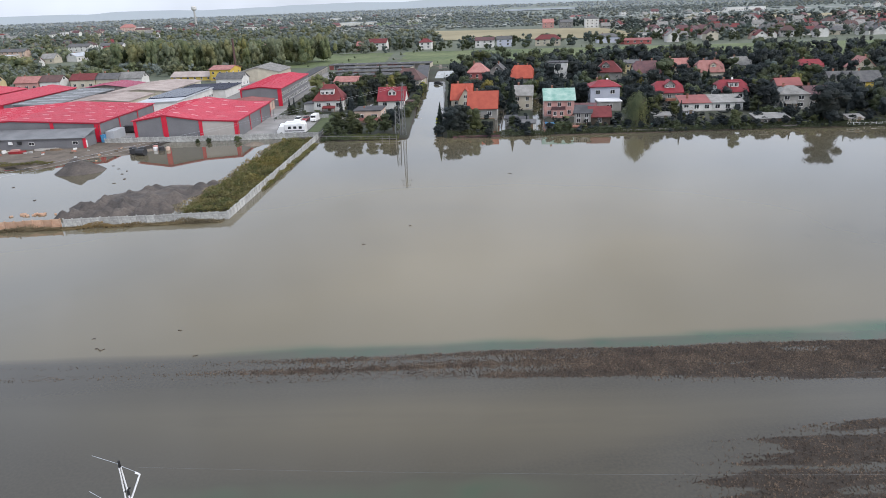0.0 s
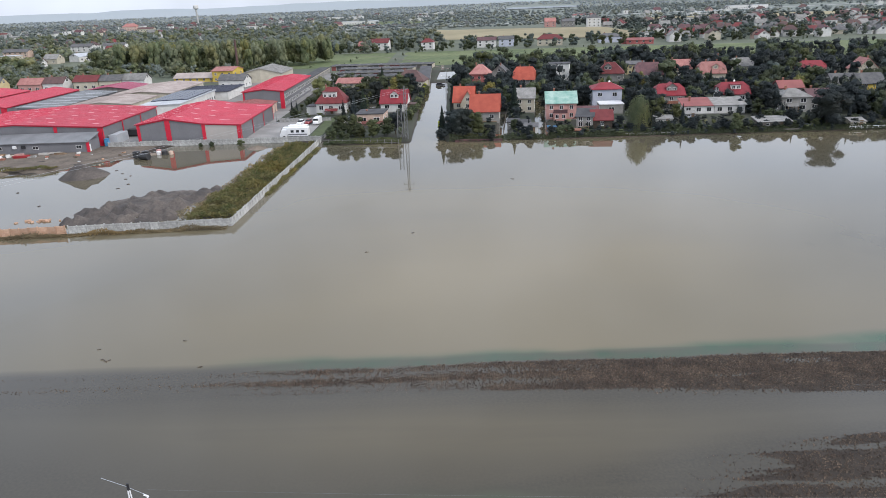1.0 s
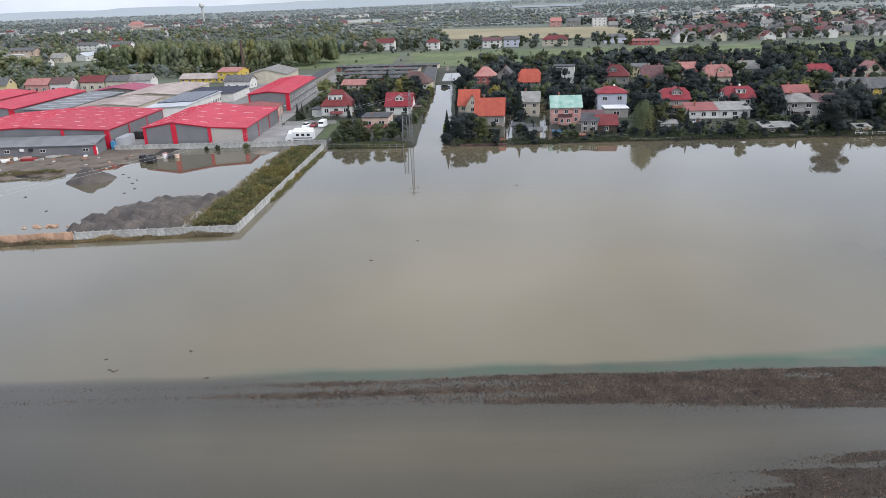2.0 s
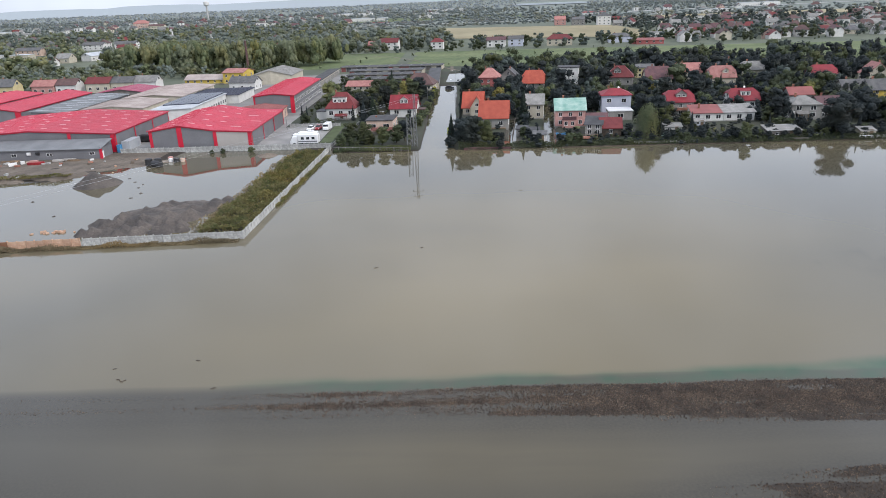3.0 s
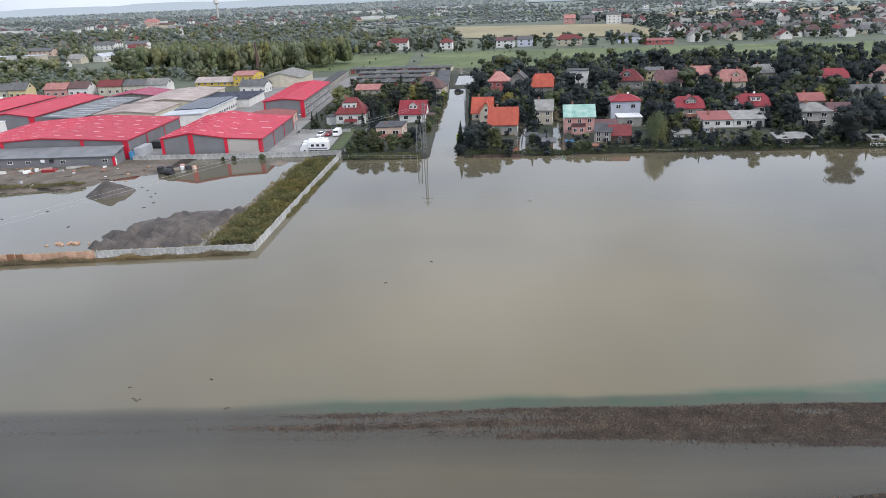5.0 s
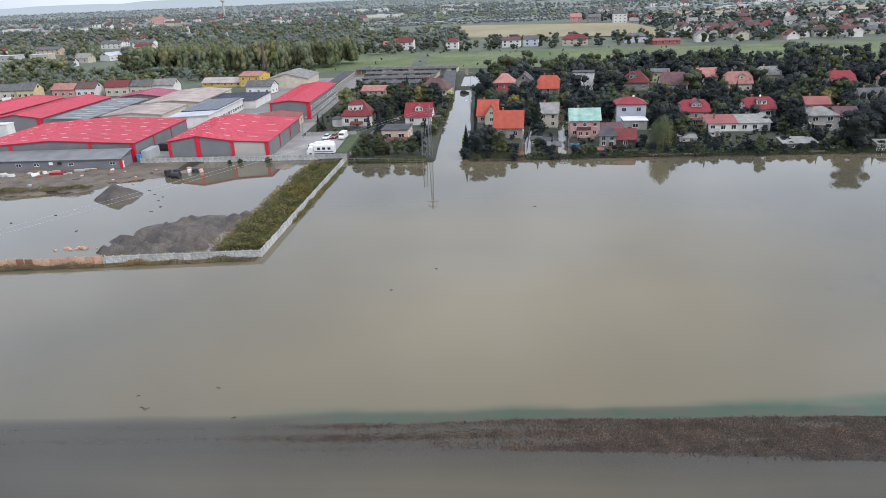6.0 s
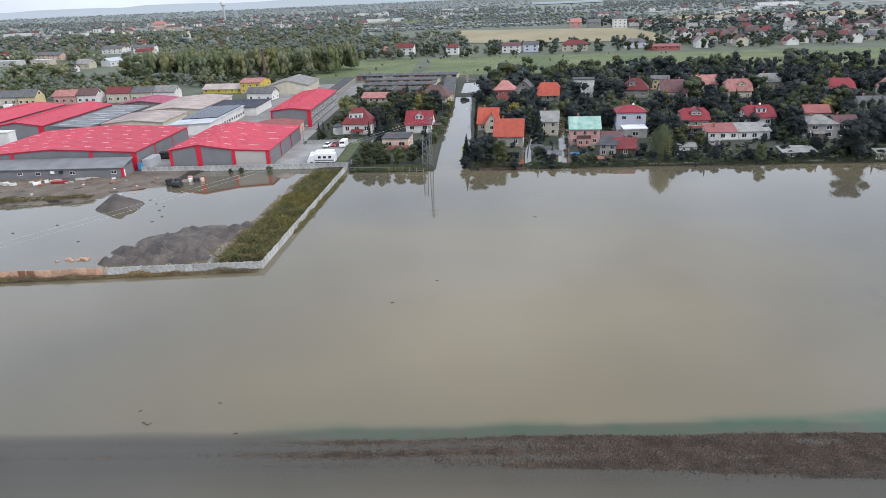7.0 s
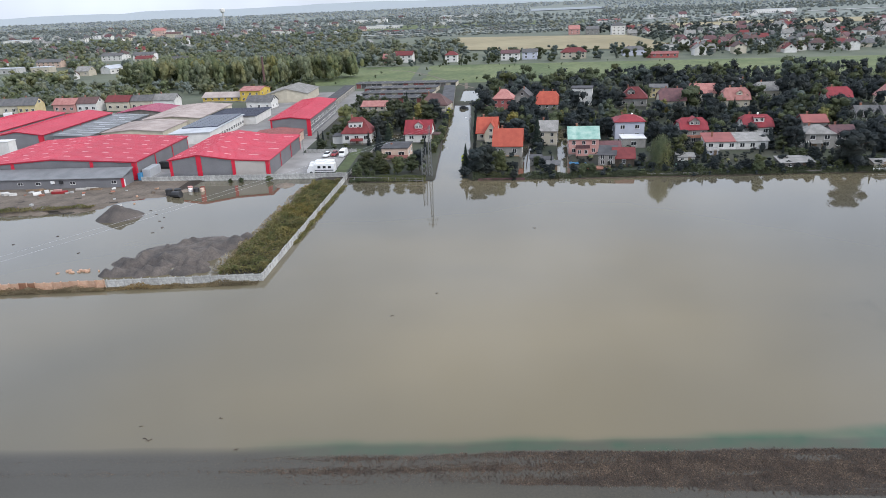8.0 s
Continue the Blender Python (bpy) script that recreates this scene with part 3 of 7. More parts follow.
def chimney(parent, x, y, z0, z1, s=0.5):
    c = part("chimney", boxes((x - s / 2, x + s / 2, y - s / 2, y + s / 2, z0, z1), (x - s / 2 - 0.08, x + s / 2 + 0.08, y - s / 2 - 0.08, y + s / 2 + 0.08, z1 + 0.002, z1 + 0.14)), "brick", parent)
    return c


def roof_mesh(kind, w, d, e, r, over=0.45):
    """Roof plates over a body w by d whose walls end at height e; the ridge runs along x and rises by r."""
    bm = bmesh.new()
    X, Y = w / 2 + over, d / 2 + over
    ze = e - r * over / (d / 2) if kind in ("gable", "half_hip") else e - 0.12
    t = e + r
    if kind == "flat":
        box(bm, -X + 0.2, X - 0.2, -Y + 0.2, Y - 0.2, e, e + 0.28)
    elif kind == "mono":
        slab(bm, ((-X, -Y, e - 0.1), (X, -Y, e - 0.1), (X, Y, e + r), (-X, Y, e + r)))
    elif kind == "gable":
        prism(bm, [(-X, -Y, ze), (-X, -Y, ze - 0.2), (-X, 0, t - 0.2), (-X, Y, ze - 0.2), (-X, Y, ze), (-X, 0, t)], (2 * X, 0, 0))
    else:
        cut = {"hip": min(w, d) / 2 * 0.85, "half_hip": min(w, d) * 0.16, "tent": w / 2 - 0.1}[kind]
        zc = ze if kind != "half_hip" else e + r * 0.55
        yc = Y if kind != "half_hip" else Y * 0.45
        ridge = [Vector((-X + cut, 0, t)), Vector((X - cut, 0, t))]
        low = [Vector((-X, -Y, ze)), Vector((X, -Y, ze)), Vector((X, Y, ze)), Vector((-X, Y, ze))]
        if kind == "half_hip":
            side = [Vector((s * X, q * yc, zc)) for s, q in ((-1, -1), (1, -1), (1, 1), (-1, 1))]
            prism_faces = [(low[0], low[1], side[1], ridge[1], ridge[0], side[0]), (low[2], low[3], side[3], ridge[0], ridge[1], side[2]),
                           (side[1], side[2], ridge[1]), (side[3], side[0], ridge[0])]
        else:
            prism_faces = [(low[0], low[1], ridge[1], ridge[0]), (low[2], low[3], ridge[0], ridge[1]), (low[1], low[2], ridge[1]), (low[3], low[0], ridge[0])]
        tops = {}
        for f in prism_faces:
            for p in f:
                tops.setdefault(tuple(round(c, 4) for c in p), (bm.verts.new(p), bm.verts.new(p - Vector((0, 0, 0.2)))))
        edge = collections.Counter()
        for f in prism_faces:
            k = [tuple(round(c, 4) for c in p) for p in f]
            bm.faces.new([tops[q][0] for q in k])
            bm.faces.new([tops[q][1] for q in reversed(k)])
            for i in range(len(k)):
                edge[(k[i], k[(i + 1) % len(k)])] += 1
        for (p, q) in edge:
            if (q, p) not in edge:
                bm.faces.new((tops[q][0], tops[p][0], tops[p][1], tops[q][1]))
    return bm


def wall_mesh(kind, w, d, e, r):
    """Four walls with thickness, in one ring."""
    bm = bmesh.new()
    k = 0.35
    rear = e + (r - 0.25 if kind == "mono" else 0.0)
    ring = []
    for ww, dd in ((w / 2, d / 2), (w / 2 - k, d / 2 - k)):
        c = [(-ww, -dd), (ww, -dd), (ww, dd), (-ww, dd)]
        ring.append(([bm.verts.new((*p, -0.8)) for p in c], [bm.verts.new((*p, (e if p[1] < 0 else rear) - (0.15 if kind == "mono" else 0))) for p in c]))
    (ob, ot), (ib, it) = ring
    for i in range(4):
        j = (i + 1) % 4
        for f in ((ob[i], ob[j], ot[j], ot[i]), (ib[j], ib[i], it[i], it[j]), (ot[i], ot[j], it[j], it[i]), (ob[j], ob[i], ib[i], ib[j])):
            bm.faces.new(f)
    return bm


def gables(parent, kind, w, d, e, r, material, m):
    if kind not in ("gable", "half_hip"):
        return
    u = 1.0 if kind == "gable" else 0.5
    for s in (-1, 1):
        a, b = sorted((s * w / 2, s * (w / 2 - 0.35)))
        bm = bmesh.new()
        prism(bm, [(a, -d / 2 + 0.05, e + 0.002), (a, d / 2 - 0.05, e + 0.002), (a, (1 - u) * d / 2 + 0.02, e + r * u - 0.2), (a, -(1 - u) * d / 2 - 0.02, e + r * u - 0.2)], (b - a, 0, 0))
        part("gable", bm, material, parent).matrix_local = m


def house(x, y, rot, w, d, e, r=0.0, kind="gable", wall="white_wall", roof="crimson_tile", floors=1, cols=3, chimneys=1, g=0.3, front_gable=None, dormer=None,
          side_cols=2, win=(1.1, 1.25), z_first=1.1, label="", name="house", group="houses of the flooded village", turned=False, base=True):
    """A detached house: local x runs along its front, which faces -y. turned: its ridge runs from front to back."""
    h = empty(name, pose(x, y, g, 0, 0, rot), label, "house", group)
    glaze = far_window if name == "distant_house" and y > 850 else window
    W, D = (d, w) if turned else (w, d)
    spin = pose(0, 0, 0, 0, 0, 90) if turned else pose(0, 0, 0)
    wl = part("wall", wall_mesh(kind, W, D, e, r), wall, h)
    wl.matrix_local = spin
    gables(h, kind, W, D, e, r, wall, spin)
    rf = part("roof", roof_mesh(kind, W, D, e, r), roof, h)
    rf.matrix_local = spin
    if base:
        part("plinth", boxes((-w / 2 - 0.05, w / 2 + 0.05, -d / 2 - 0.05, d / 2 + 0.05, -0.9, 0.5)), "grey_wall", h)
    step = (e - z_first + 0.2) / max(1, floors)
    for f in range(floors):
        z = z_first + f * step
        for i in range(cols):
            glaze(h, pose(-w / 2 + w * (i + 0.5) / cols, -d / 2 - 0.002, z), *win)
        for s, turn in ((-1, -90), (1, 90)):
            for i in range(side_cols):
                glaze(h, pose(s * (w / 2 + 0.002), -d / 2 + d * (i + 0.5) / side_cols, z, 0, 0, turn), *win)
    if kind in ("gable", "half_hip") and r > 2.2:
        for s in (-1, 1):
            if turned:
                glaze(h, pose(0, s * (d / 2 + 0.002), e + 0.3, 0, 0, 0 if s < 0 else 180), *win)
            else:
                glaze(h, pose(s * (w / 2 + 0.002), 0, e + 0.3, 0, 0, 90 * s), *win)
    for i in range(chimneys):
        cx = -w * 0.22 + i * w * 0.45
        chimney(h, cx, 0.5, e + r * 0.55, e + r + 0.6) if not turned else chimney(h, 0.5, cx, e + r * 0.55, e + r + 0.6)
    if dormer:
        dx, dw, dh, style = dormer
        y0 = -d / 2 + d * 0.16
        y1 = -d / 2 + d * 0.16 + d * 0.30
        zb = e + r * 0.27
        dm = part("dormer", boxes((dx - dw / 2, dx + dw / 2, y0, y1, zb, zb + dh)), wall, h)
        if style == "flat":
            part("dormer_roof", boxes((dx - dw / 2 - 0.25, dx + dw / 2 + 0.25, y0 - 0.3, y1 + 0.6, zb + dh + 0.002, zb + dh + 0.16)), roof, dm)
        else:
            bm = bmesh.new()
            q = dw * 0.42
            for s in (-1, 1):
                slab(bm, ((dx + s * (dw / 2 + 0.3), y0 - 0.3, zb + dh - 0.1), (dx, y0 - 0.3, zb + dh + q), (dx, y1 + 1.2, zb + dh + q), (dx + s * (dw / 2 + 0.3), y1 + 1.2, zb + dh - 0.1)), 0.12)
            part("dormer_roof", bm, roof, dm)
            bm = bmesh.new()
            prism(bm, [(dx - dw / 2, y0, zb + dh), (dx + dw / 2, y0, zb + dh), (dx, y0, zb + dh + q - 0.12)], (0, 0.25, 0))
            part("dormer_gable", bm, wall, dm)
        n = max(1, round(dw / 1.6))
        for i in range(n):
            window(dm, pose(dx - dw / 2 + dw * (i + 0.5) / n, y0 - 0.002, zb + 0.35), 0.95, min(1.1, dh - 0.5))
    if front_gable:
        gx, gw, gd, gr = front_gable
        fg = part("front_wing", wall_mesh("gable", gd + d * 0.3, gw, e, gr), wall, h)
        stand = pose(gx, -d / 2 - gd / 2 + d * 0.15, 0, 0, 0, 90)
        fg.matrix_local = stand
        gables(h, "gable", gd + d * 0.3, gw, e, gr, wall, stand)
        fr = part("wing_roof", roof_mesh("gable", gd + d * 0.5, gw, e, gr, 0.35), roof, h)
        fr.matrix_local = pose(gx, -d / 2 - gd / 2 + d * 0.25, 0, 0, 0, 90)
        window(fg, pose(-gd / 2 - d * 0.15 - 0.002, 0, 1.1, 0, 0, -90), 1.3, 1.3)
        window(fg, pose(-gd / 2 - d * 0.15 - 0.002, 0, e + 0.2, 0, 0, -90), 1.1, 1.1)
    return h


def bay(h, x, y, w, d, z1, wall, rail_mat):
    """A ground-floor bay with a railed terrace on top."""
    b = part("bay", boxes((x - w / 2, x + w / 2, y - d, y - 0.004, -0.6, z1)), wall, h)
    part("terrace", boxes((x - w / 2 - 0.2, x + w / 2 + 0.2, y - d - 0.2, y - 0.006, z1 + 0.003, z1 + 0.15)), rail_mat, b)
    part("railing", boxes((x - w / 2 - 0.15, x + w / 2 + 0.15, y - d - 0.15, y - d - 0.07, z1 + 0.153, z1 + 1.05)), rail_mat, b)
    for i in (-1, 1):
        window(b, pose(x + i * w / 4, y - d - 0.003, 1.0), 1.0, 1.2)


def porch(h, x, y, w, d, z, roof):
    """A lean-to roof on posts before a front door."""
    bm = bmesh.new()
    slab(bm, ((x - w / 2, y - d, z), (x + w / 2, y - d, z), (x + w / 2, y - 0.01, z + 0.7), (x - w / 2, y - 0.01, z + 0.7)), 0.12)
    p = part("porch_roof", bm, roof, h)
    for i in (-1, 1):
        part("porch_post", boxes((x + i * (w / 2 - 0.2) - 0.08, x + i * (w / 2 - 0.2) + 0.08, y - d + 0.1, y - d + 0.26, -0.4, z - 0.1)), "wood", p)
    door(h, pose(x, y - 0.005, 0.3), 1.0, 2.0)


def dish(h, x, y, z):
    bm = bmesh.new()
    bmesh.ops.create_cone(bm, cap_ends=True, segments=12, radius1=0.45, radius2=0.1, depth=0.18, matrix=pose(x, y - 0.35, z, 80, 0, 20))
    part("satellite_dish", bm, "frame_white", h)


h = house(-39.5, 253.0, -4, 10.4, 9, 4.2, 5.0, "hip", "white_wall", "dark_red_tile", 1, 3, 1, dormer=(-0.4, 5.0, 2.2, "flat"), win=(1.5, 1.5), z_first=1.7, label="white two-storey house with dark red hipped roof and white dormer")
porch(h, 0.2, -4.5, 4.6, 1.6, 1.5, "dark_red_tile")
part("side_garage", boxes((-9.2, -5.3, -3.0, 3.0, -0.5, 2.8)), "white_wall", h)
part("garage_roof", boxes((-9.4, -5.25, -3.3, 3.2, 2.804, 3.0)), "felt", h)
h = house(-22.7, 223.4, -4, 8.4, 10, 4.1, 0, "flat", "peach_wall", "felt", 1, 2, 1, win=(1.9, 1.4), z_first=1.7, label="peach-walled cottage with flat dark felt roof above garden shrubs")
part("balcony", boxes((-2.6, 4.4, -5.9, -5.01, 1.2, 1.45)), "faded_tile", h)
part("balcony_rail", boxes((-2.6, 4.4, -5.9, -5.82, 1.454, 2.2)), "faded_tile", h)
h = house(-17.1, 251.5, -6, 9.2, 9, 3.8, 3.9, "gable", "white_wall", "crimson_tile", 1, 2, 1, dormer=(0.2, 2.8, 1.5, "gable"), win=(1.6, 1.3), z_first=1.6, label="white house with crimson tiled gable roof and a dormer")
part("side_porch", boxes((4.7, 7.2, -2.5, 2.5, -0.5, 2.6)), "wood", h)
part("side_porch_roof", boxes((4.65, 7.5, -2.8, 2.8, 2.604, 2.8)), "brown_tile", h)
house(-42.8, 331, -10, 11.4, 9, 2.8, 1.9, "gable", "cream_wall", "faded_tile", 1, 4, 0, label="low cream house with faded red sheet roof")
house(-14.6, 326, -10, 13.4, 11, 3.1, 4.6, "hip", "cream_wall", "brown_tile", 1, 4, 1, label="bungalow with large brown hipped roof beside the flooded road")
house(7.6, 251.8, -8, 7.0, 9, 3.3, 4.6, "gable", "cream_wall", "orange_tile", 1, 2, 1, front_gable=(1.7, 4.6, 1.6, 3.7), label="house with bright orange tiled roof and a front gable wing")
h = house(13.4, 224.8, -7, 9.0, 9, 3.8, 4.5, "gable", "grey_wall", "orange_tile", 1, 2, 1, win=(1.3, 1.4), label="grey rendered house with steep bright orange tile roof")
part("balcony", boxes((-0.6, 3.8, -5.6, -4.51, 0.2, 0.45), ), "wood", h)
h = house(16.7, 318, -10, 8.6, 9, 6.0, 3.6, "hip", "rust_wall", "faded_tile", 2, 3, 1, label="two-storey brick-red house with faded orange hipped roof")
porch(h, -5.4, -4.0, 4.5, 3.0, 2.4, "maroon_tile")
house(26.5, 331, -12, 7.5, 9, 5.0, 3.2, "gable", "grey_wall", "slate", 1, 2, 1, label="grey house with dark slate roof behind trees", turned=True)
house(36.5, 319.5, -10, 9.2, 9, 3.0, 4.8, "half_hip", "grey_wall", "orange_tile", 1, 3, 2, label="house with orange half-hipped roof among dark trees")
house(53.1, 327.5, -12, 9.4, 9, 7.9, 0, "flat", "white_wall", "felt", 2, 2, 0, label="tall white cube-shaped house with flat roof")
house(27.6, 239, -8, 6.4, 8, 5.4, 2.7, "gable", "cream_wall", "asbestos", 2, 2, 1, label="narrow cream house with grey fibre-cement roof")
h = house(37.0, 222.6, -5, 9.2, 9, 5.7, 2.9, "gable", "pink_wall", "copper", 2, 3, 1, label="pink house with weathered green copper roof")
bay(h, -0.4, -4.5, 4.0, 1.8, 2.7, "pink_wall", "maroon_tile")
house(41.3, 204.0, -14, 4.6, 7, 4.0, 1.2, "mono", "grey_wall", "felt", 2, 2, 0, base=False, label="small grey house with sloping felt roof by the bank")
house(46.0, 204.4, -8, 5.8, 8, 3.0, 2.2, "gable", "bark", "dark_red_tile", 1, 1, 0, side_cols=1, base=False, label="dark timber shed with red-brown roof")
house(45.5, 222.0, -6, 6.0, 6, 2.6, 1.2, "gable", "dark_wall", "maroon_tile", 1, 1, 0, side_cols=1, base=False, label="low dark outbuilding with maroon roof")
h = house(56.2, 245.4, -4, 9.8, 9, 6.5, 1.7, "hip", "blue_wall", "crimson_tile", 2, 2, 1, win=(1.5, 1.3), label="pale blue two-storey house with low crimson hipped roof")
dish(h, 1.2, 0.2, 8.3)
house(54.4, 230.0, -4, 7.4, 7, 3.2, 0, "flat", "grey_wall", "white_paint", 1, 1, 0, win=(1.8, 1.3), label="grey annex with flat white roof")
h = house(74.3, 233.6, -3, 8.3, 9, 5.4, 3.0, "half_hip", "grey_wall", "crimson_tile", 2, 3, 0, dormer=(0.3, 3.4, 1.3, "gable"), label="grey plastered house with crimson roof and central dormer")
part("balcony", boxes((-3.6, 3.6, -5.3, -4.51, 2.5, 3.3)), "brick", h)
house(79.8, 222.3, -4, 9.4, 6.5, 3.1, 1.5, "mono", "white_wall", "old_red_sheet", 1, 3, 1, win=(1.4, 1.3), label="low white terrace house with faded red sloping roof")
house(89.2, 221.6, -4, 9.2, 6.5, 3.1, 1.5, "mono", "white_wall", "asbestos", 1, 3, 0, win=(1.4, 1.3), label="low white terrace house with grey sloping roof")
h = house(100.0, 245.8, -4, 9.4, 9, 3.4, 3.3, "half_hip", "white_wall", "crimson_tile", 1, 2, 1, dormer=(0.4, 3.2, 1.7, "flat"), win=(1.5, 1.3), label="white house with crimson half-hipped roof and broad dormer")
dish(h, 0.6, 0.2, 7.0)
h = house(108.8, 221.0, -5, 8.4, 9, 5.1, 2.0, "hip", "grey_wall", "asbestos", 2, 2, 1, win=(1.6, 1.3), label="grey two-storey house with weathered grey hipped roof")
dish(h, -3.6, -4.6, 2.6)
porch(h, -1.2, -4.5, 3.4, 1.8, 2.3, "asbestos")
house(116.3, 221.0, -5, 6.6, 9, 5.0, 1.8, "gable", "grey_wall", "maroon_tile", 2, 2, 1, win=(1.5, 1.2), label="grey semi-detached house with dark brown roof")
house(114.6, 236.0, -5, 7.4, 7, 5.9, 1.9, "gable", "grey_wall", "old_red_sheet", 1, 2, 1, label="house with dusty pink-red tile roof")
h = house(157.5, 306.8, -6, 9.8, 9, 3.4, 3.7, "half_hip", "white_wall", "crimson_tile", 1, 3, 1, label="white house with red half-hipped roof and porch")
porch(h, 0.4, -4.5, 4.2, 2.2, 2.4, "crimson_tile")
house(75.2, 321.5, -14, 11.6, 10, 3.8, 4.4, "hip", "grey_wall", "dark_red_tile", 1, 3, 1, dormer=(-1.0, 3.2, 1.7, "gable"), label="grey house with dull red hipped roof and tall dormer")
house(91.5, 342.4, -12, 8.0, 8, 5.4, 1.2, "gable", "pale_yellow_wall", "slate", 2, 2, 0, label="pale yellow two-storey house with shallow dark roof")
house(87.7, 306.4, -4, 10.6, 9, 4.5, 4.4, "half_hip", "cream_wall", "maroon_tile", 1, 3, 2, label="cream house with dark maroon half-hipped roof")
house(114.8, 306.8, -3, 10.2, 9, 4.0, 4.2, "half_hip", "cream_wall", "faded_tile", 1, 3, 2, dormer=(1.0, 2.4, 1.4, "gable"), label="cream house with salmon-pink tile roof")
house(108.0, 330.0, -6, 11.0, 8, 4.0, 3.6, "gable", "cream_wall", "faded_tile", 1, 3, 1, label="long house with salmon tile roof behind trees")
house(140.6, 252.0, -3, 8.4, 9, 4.6, 3.0, "gable", "grey_wall", "slate", 2, 2, 1, label="grey house with slate-coloured roof and side terrace")
house(149.0, 250.6, -3, 8.4, 9, 4.6, 3.0, "gable", "yellow_wall", "slate", 2, 2, 1, label="bright yellow semi-detached house with slate roof")
house(137.5, 331.0, -4, 9.5, 9, 4.0, 3.2, "half_hip", "cream_wall", "asbestos", 1, 2, 1, label="house with pale grey half-hipped roof")
house(131.0, 345.0, -8, 9.0, 9, 4.2, 3.4, "gable", "white_wall", "slate", 1, 2, 1, label="white house with slate gable roof", turned=True)
house(176.0, 300.0, -8, 9.0, 9, 4.0, 4.2, "gable", "cream_wall", "faded_tile", 1, 2, 1, label="house with faded orange gable roof", turned=True)


# ---------------------------------------------------------------- trees
def blades(g, p, out, size, wild=0.4, up=0.35):
    """Corners of small bent leaf clumps at the points p, turned outwards along out."""
    m = out * 1.1 + g.normal(0, wild, p.shape) + np.array((0, 0, up))
    m /= np.linalg.norm(m, axis=1, keepdims=True)
    s = np.reshape(size, (-1, 1)) * g.uniform(0.6, 1.3, (len(p), 1))
    u = np.cross(m, g.random(p.shape) + np.array((0, 0, 0.1)))
    u = u / np.linalg.norm(u, axis=1, keepdims=True) * s
    v = np.cross(m, u) * 0.7
    dip = m * s * 0.2
    return np.stack([p - u, p - v - dip, p + u, p + v - dip], 1).reshape(-1, 3)


def foliage(name, corners, material, core=None, core_faces=()):
    """A mesh of leaf clumps, with the dense hearts of the crown where they are given."""
    k = 0 if core is None else len(core)
    faces = list(core_faces) + (np.arange(len(corners)).reshape(-1, 4) + k).tolist()
    me = bpy.data.meshes.new(name)
    me.from_pydata((corners if core is None else np.concatenate([core, corners])).tolist(), [], faces)
    me.materials.append(M[material])
    return new(name, me)


PHI = (1 + 5 ** 0.5) / 2
ICO = [Vector(p).normalized() for p in ((-1, PHI, 0), (1, PHI, 0), (-1, -PHI, 0), (1, -PHI, 0), (0, -1, PHI), (0, 1, PHI), (0, -1, -PHI), (0, 1, -PHI), (PHI, 0, -1), (PHI, 0, 1), (-PHI, 0, -1), (-PHI, 0, 1))]
ICO_FACES = ((0, 11, 5), (0, 5, 1), (0, 1, 7), (0, 7, 10), (0, 10, 11), (1, 5, 9), (5, 11, 4), (11, 10, 2), (10, 7, 6), (7, 1, 8), (3, 9, 4), (3, 4, 2), (3, 2, 6), (3, 6, 8), (3, 8, 9), (4, 9, 5), (2, 4, 11), (6, 2, 10), (8, 6, 7), (9, 8, 1))


def hearts(g, c, r, low=0.5, high=0.85):
    """The dense, uneven hearts of lobes with centres c and radii r."""
    ico = np.array([tuple(p) for p in ICO])
    co = (c[:, None, :] + ico[None] * r[:, None, :] * g.uniform(low, high, (len(c), 12, 1))).reshape(-1, 3)
    return co, (np.arange(len(c))[:, None, None] * 12 + np.array(ICO_FACES)[None]).reshape(-1, 3).tolist()


def trunk_mesh(h, r, rng, limbs=5, spread=0.3):
    bm = bmesh.new()
    top = Vector((rng.uniform(-0.2, 0.2), rng.uniform(-0.2, 0.2), h * 0.72))
    rod(bm, (0, 0, -0.8), (top.x * 0.4, top.y * 0.4, h * 0.35), r, r * 0.75)
    rod(bm, (top.x * 0.4, top.y * 0.4, h * 0.35), top, r * 0.75, r * 0.25)
    for i in range(limbs):
        a, z = rng.uniform(0, math.tau), h * rng.uniform(0.28, 0.55)
        rod(bm, (0, 0, z), (math.cos(a) * h * spread, math.sin(a) * h * spread, z + h * rng.uniform(0.12, 0.28)), r * 0.4, r * 0.1, 5)
    return bm


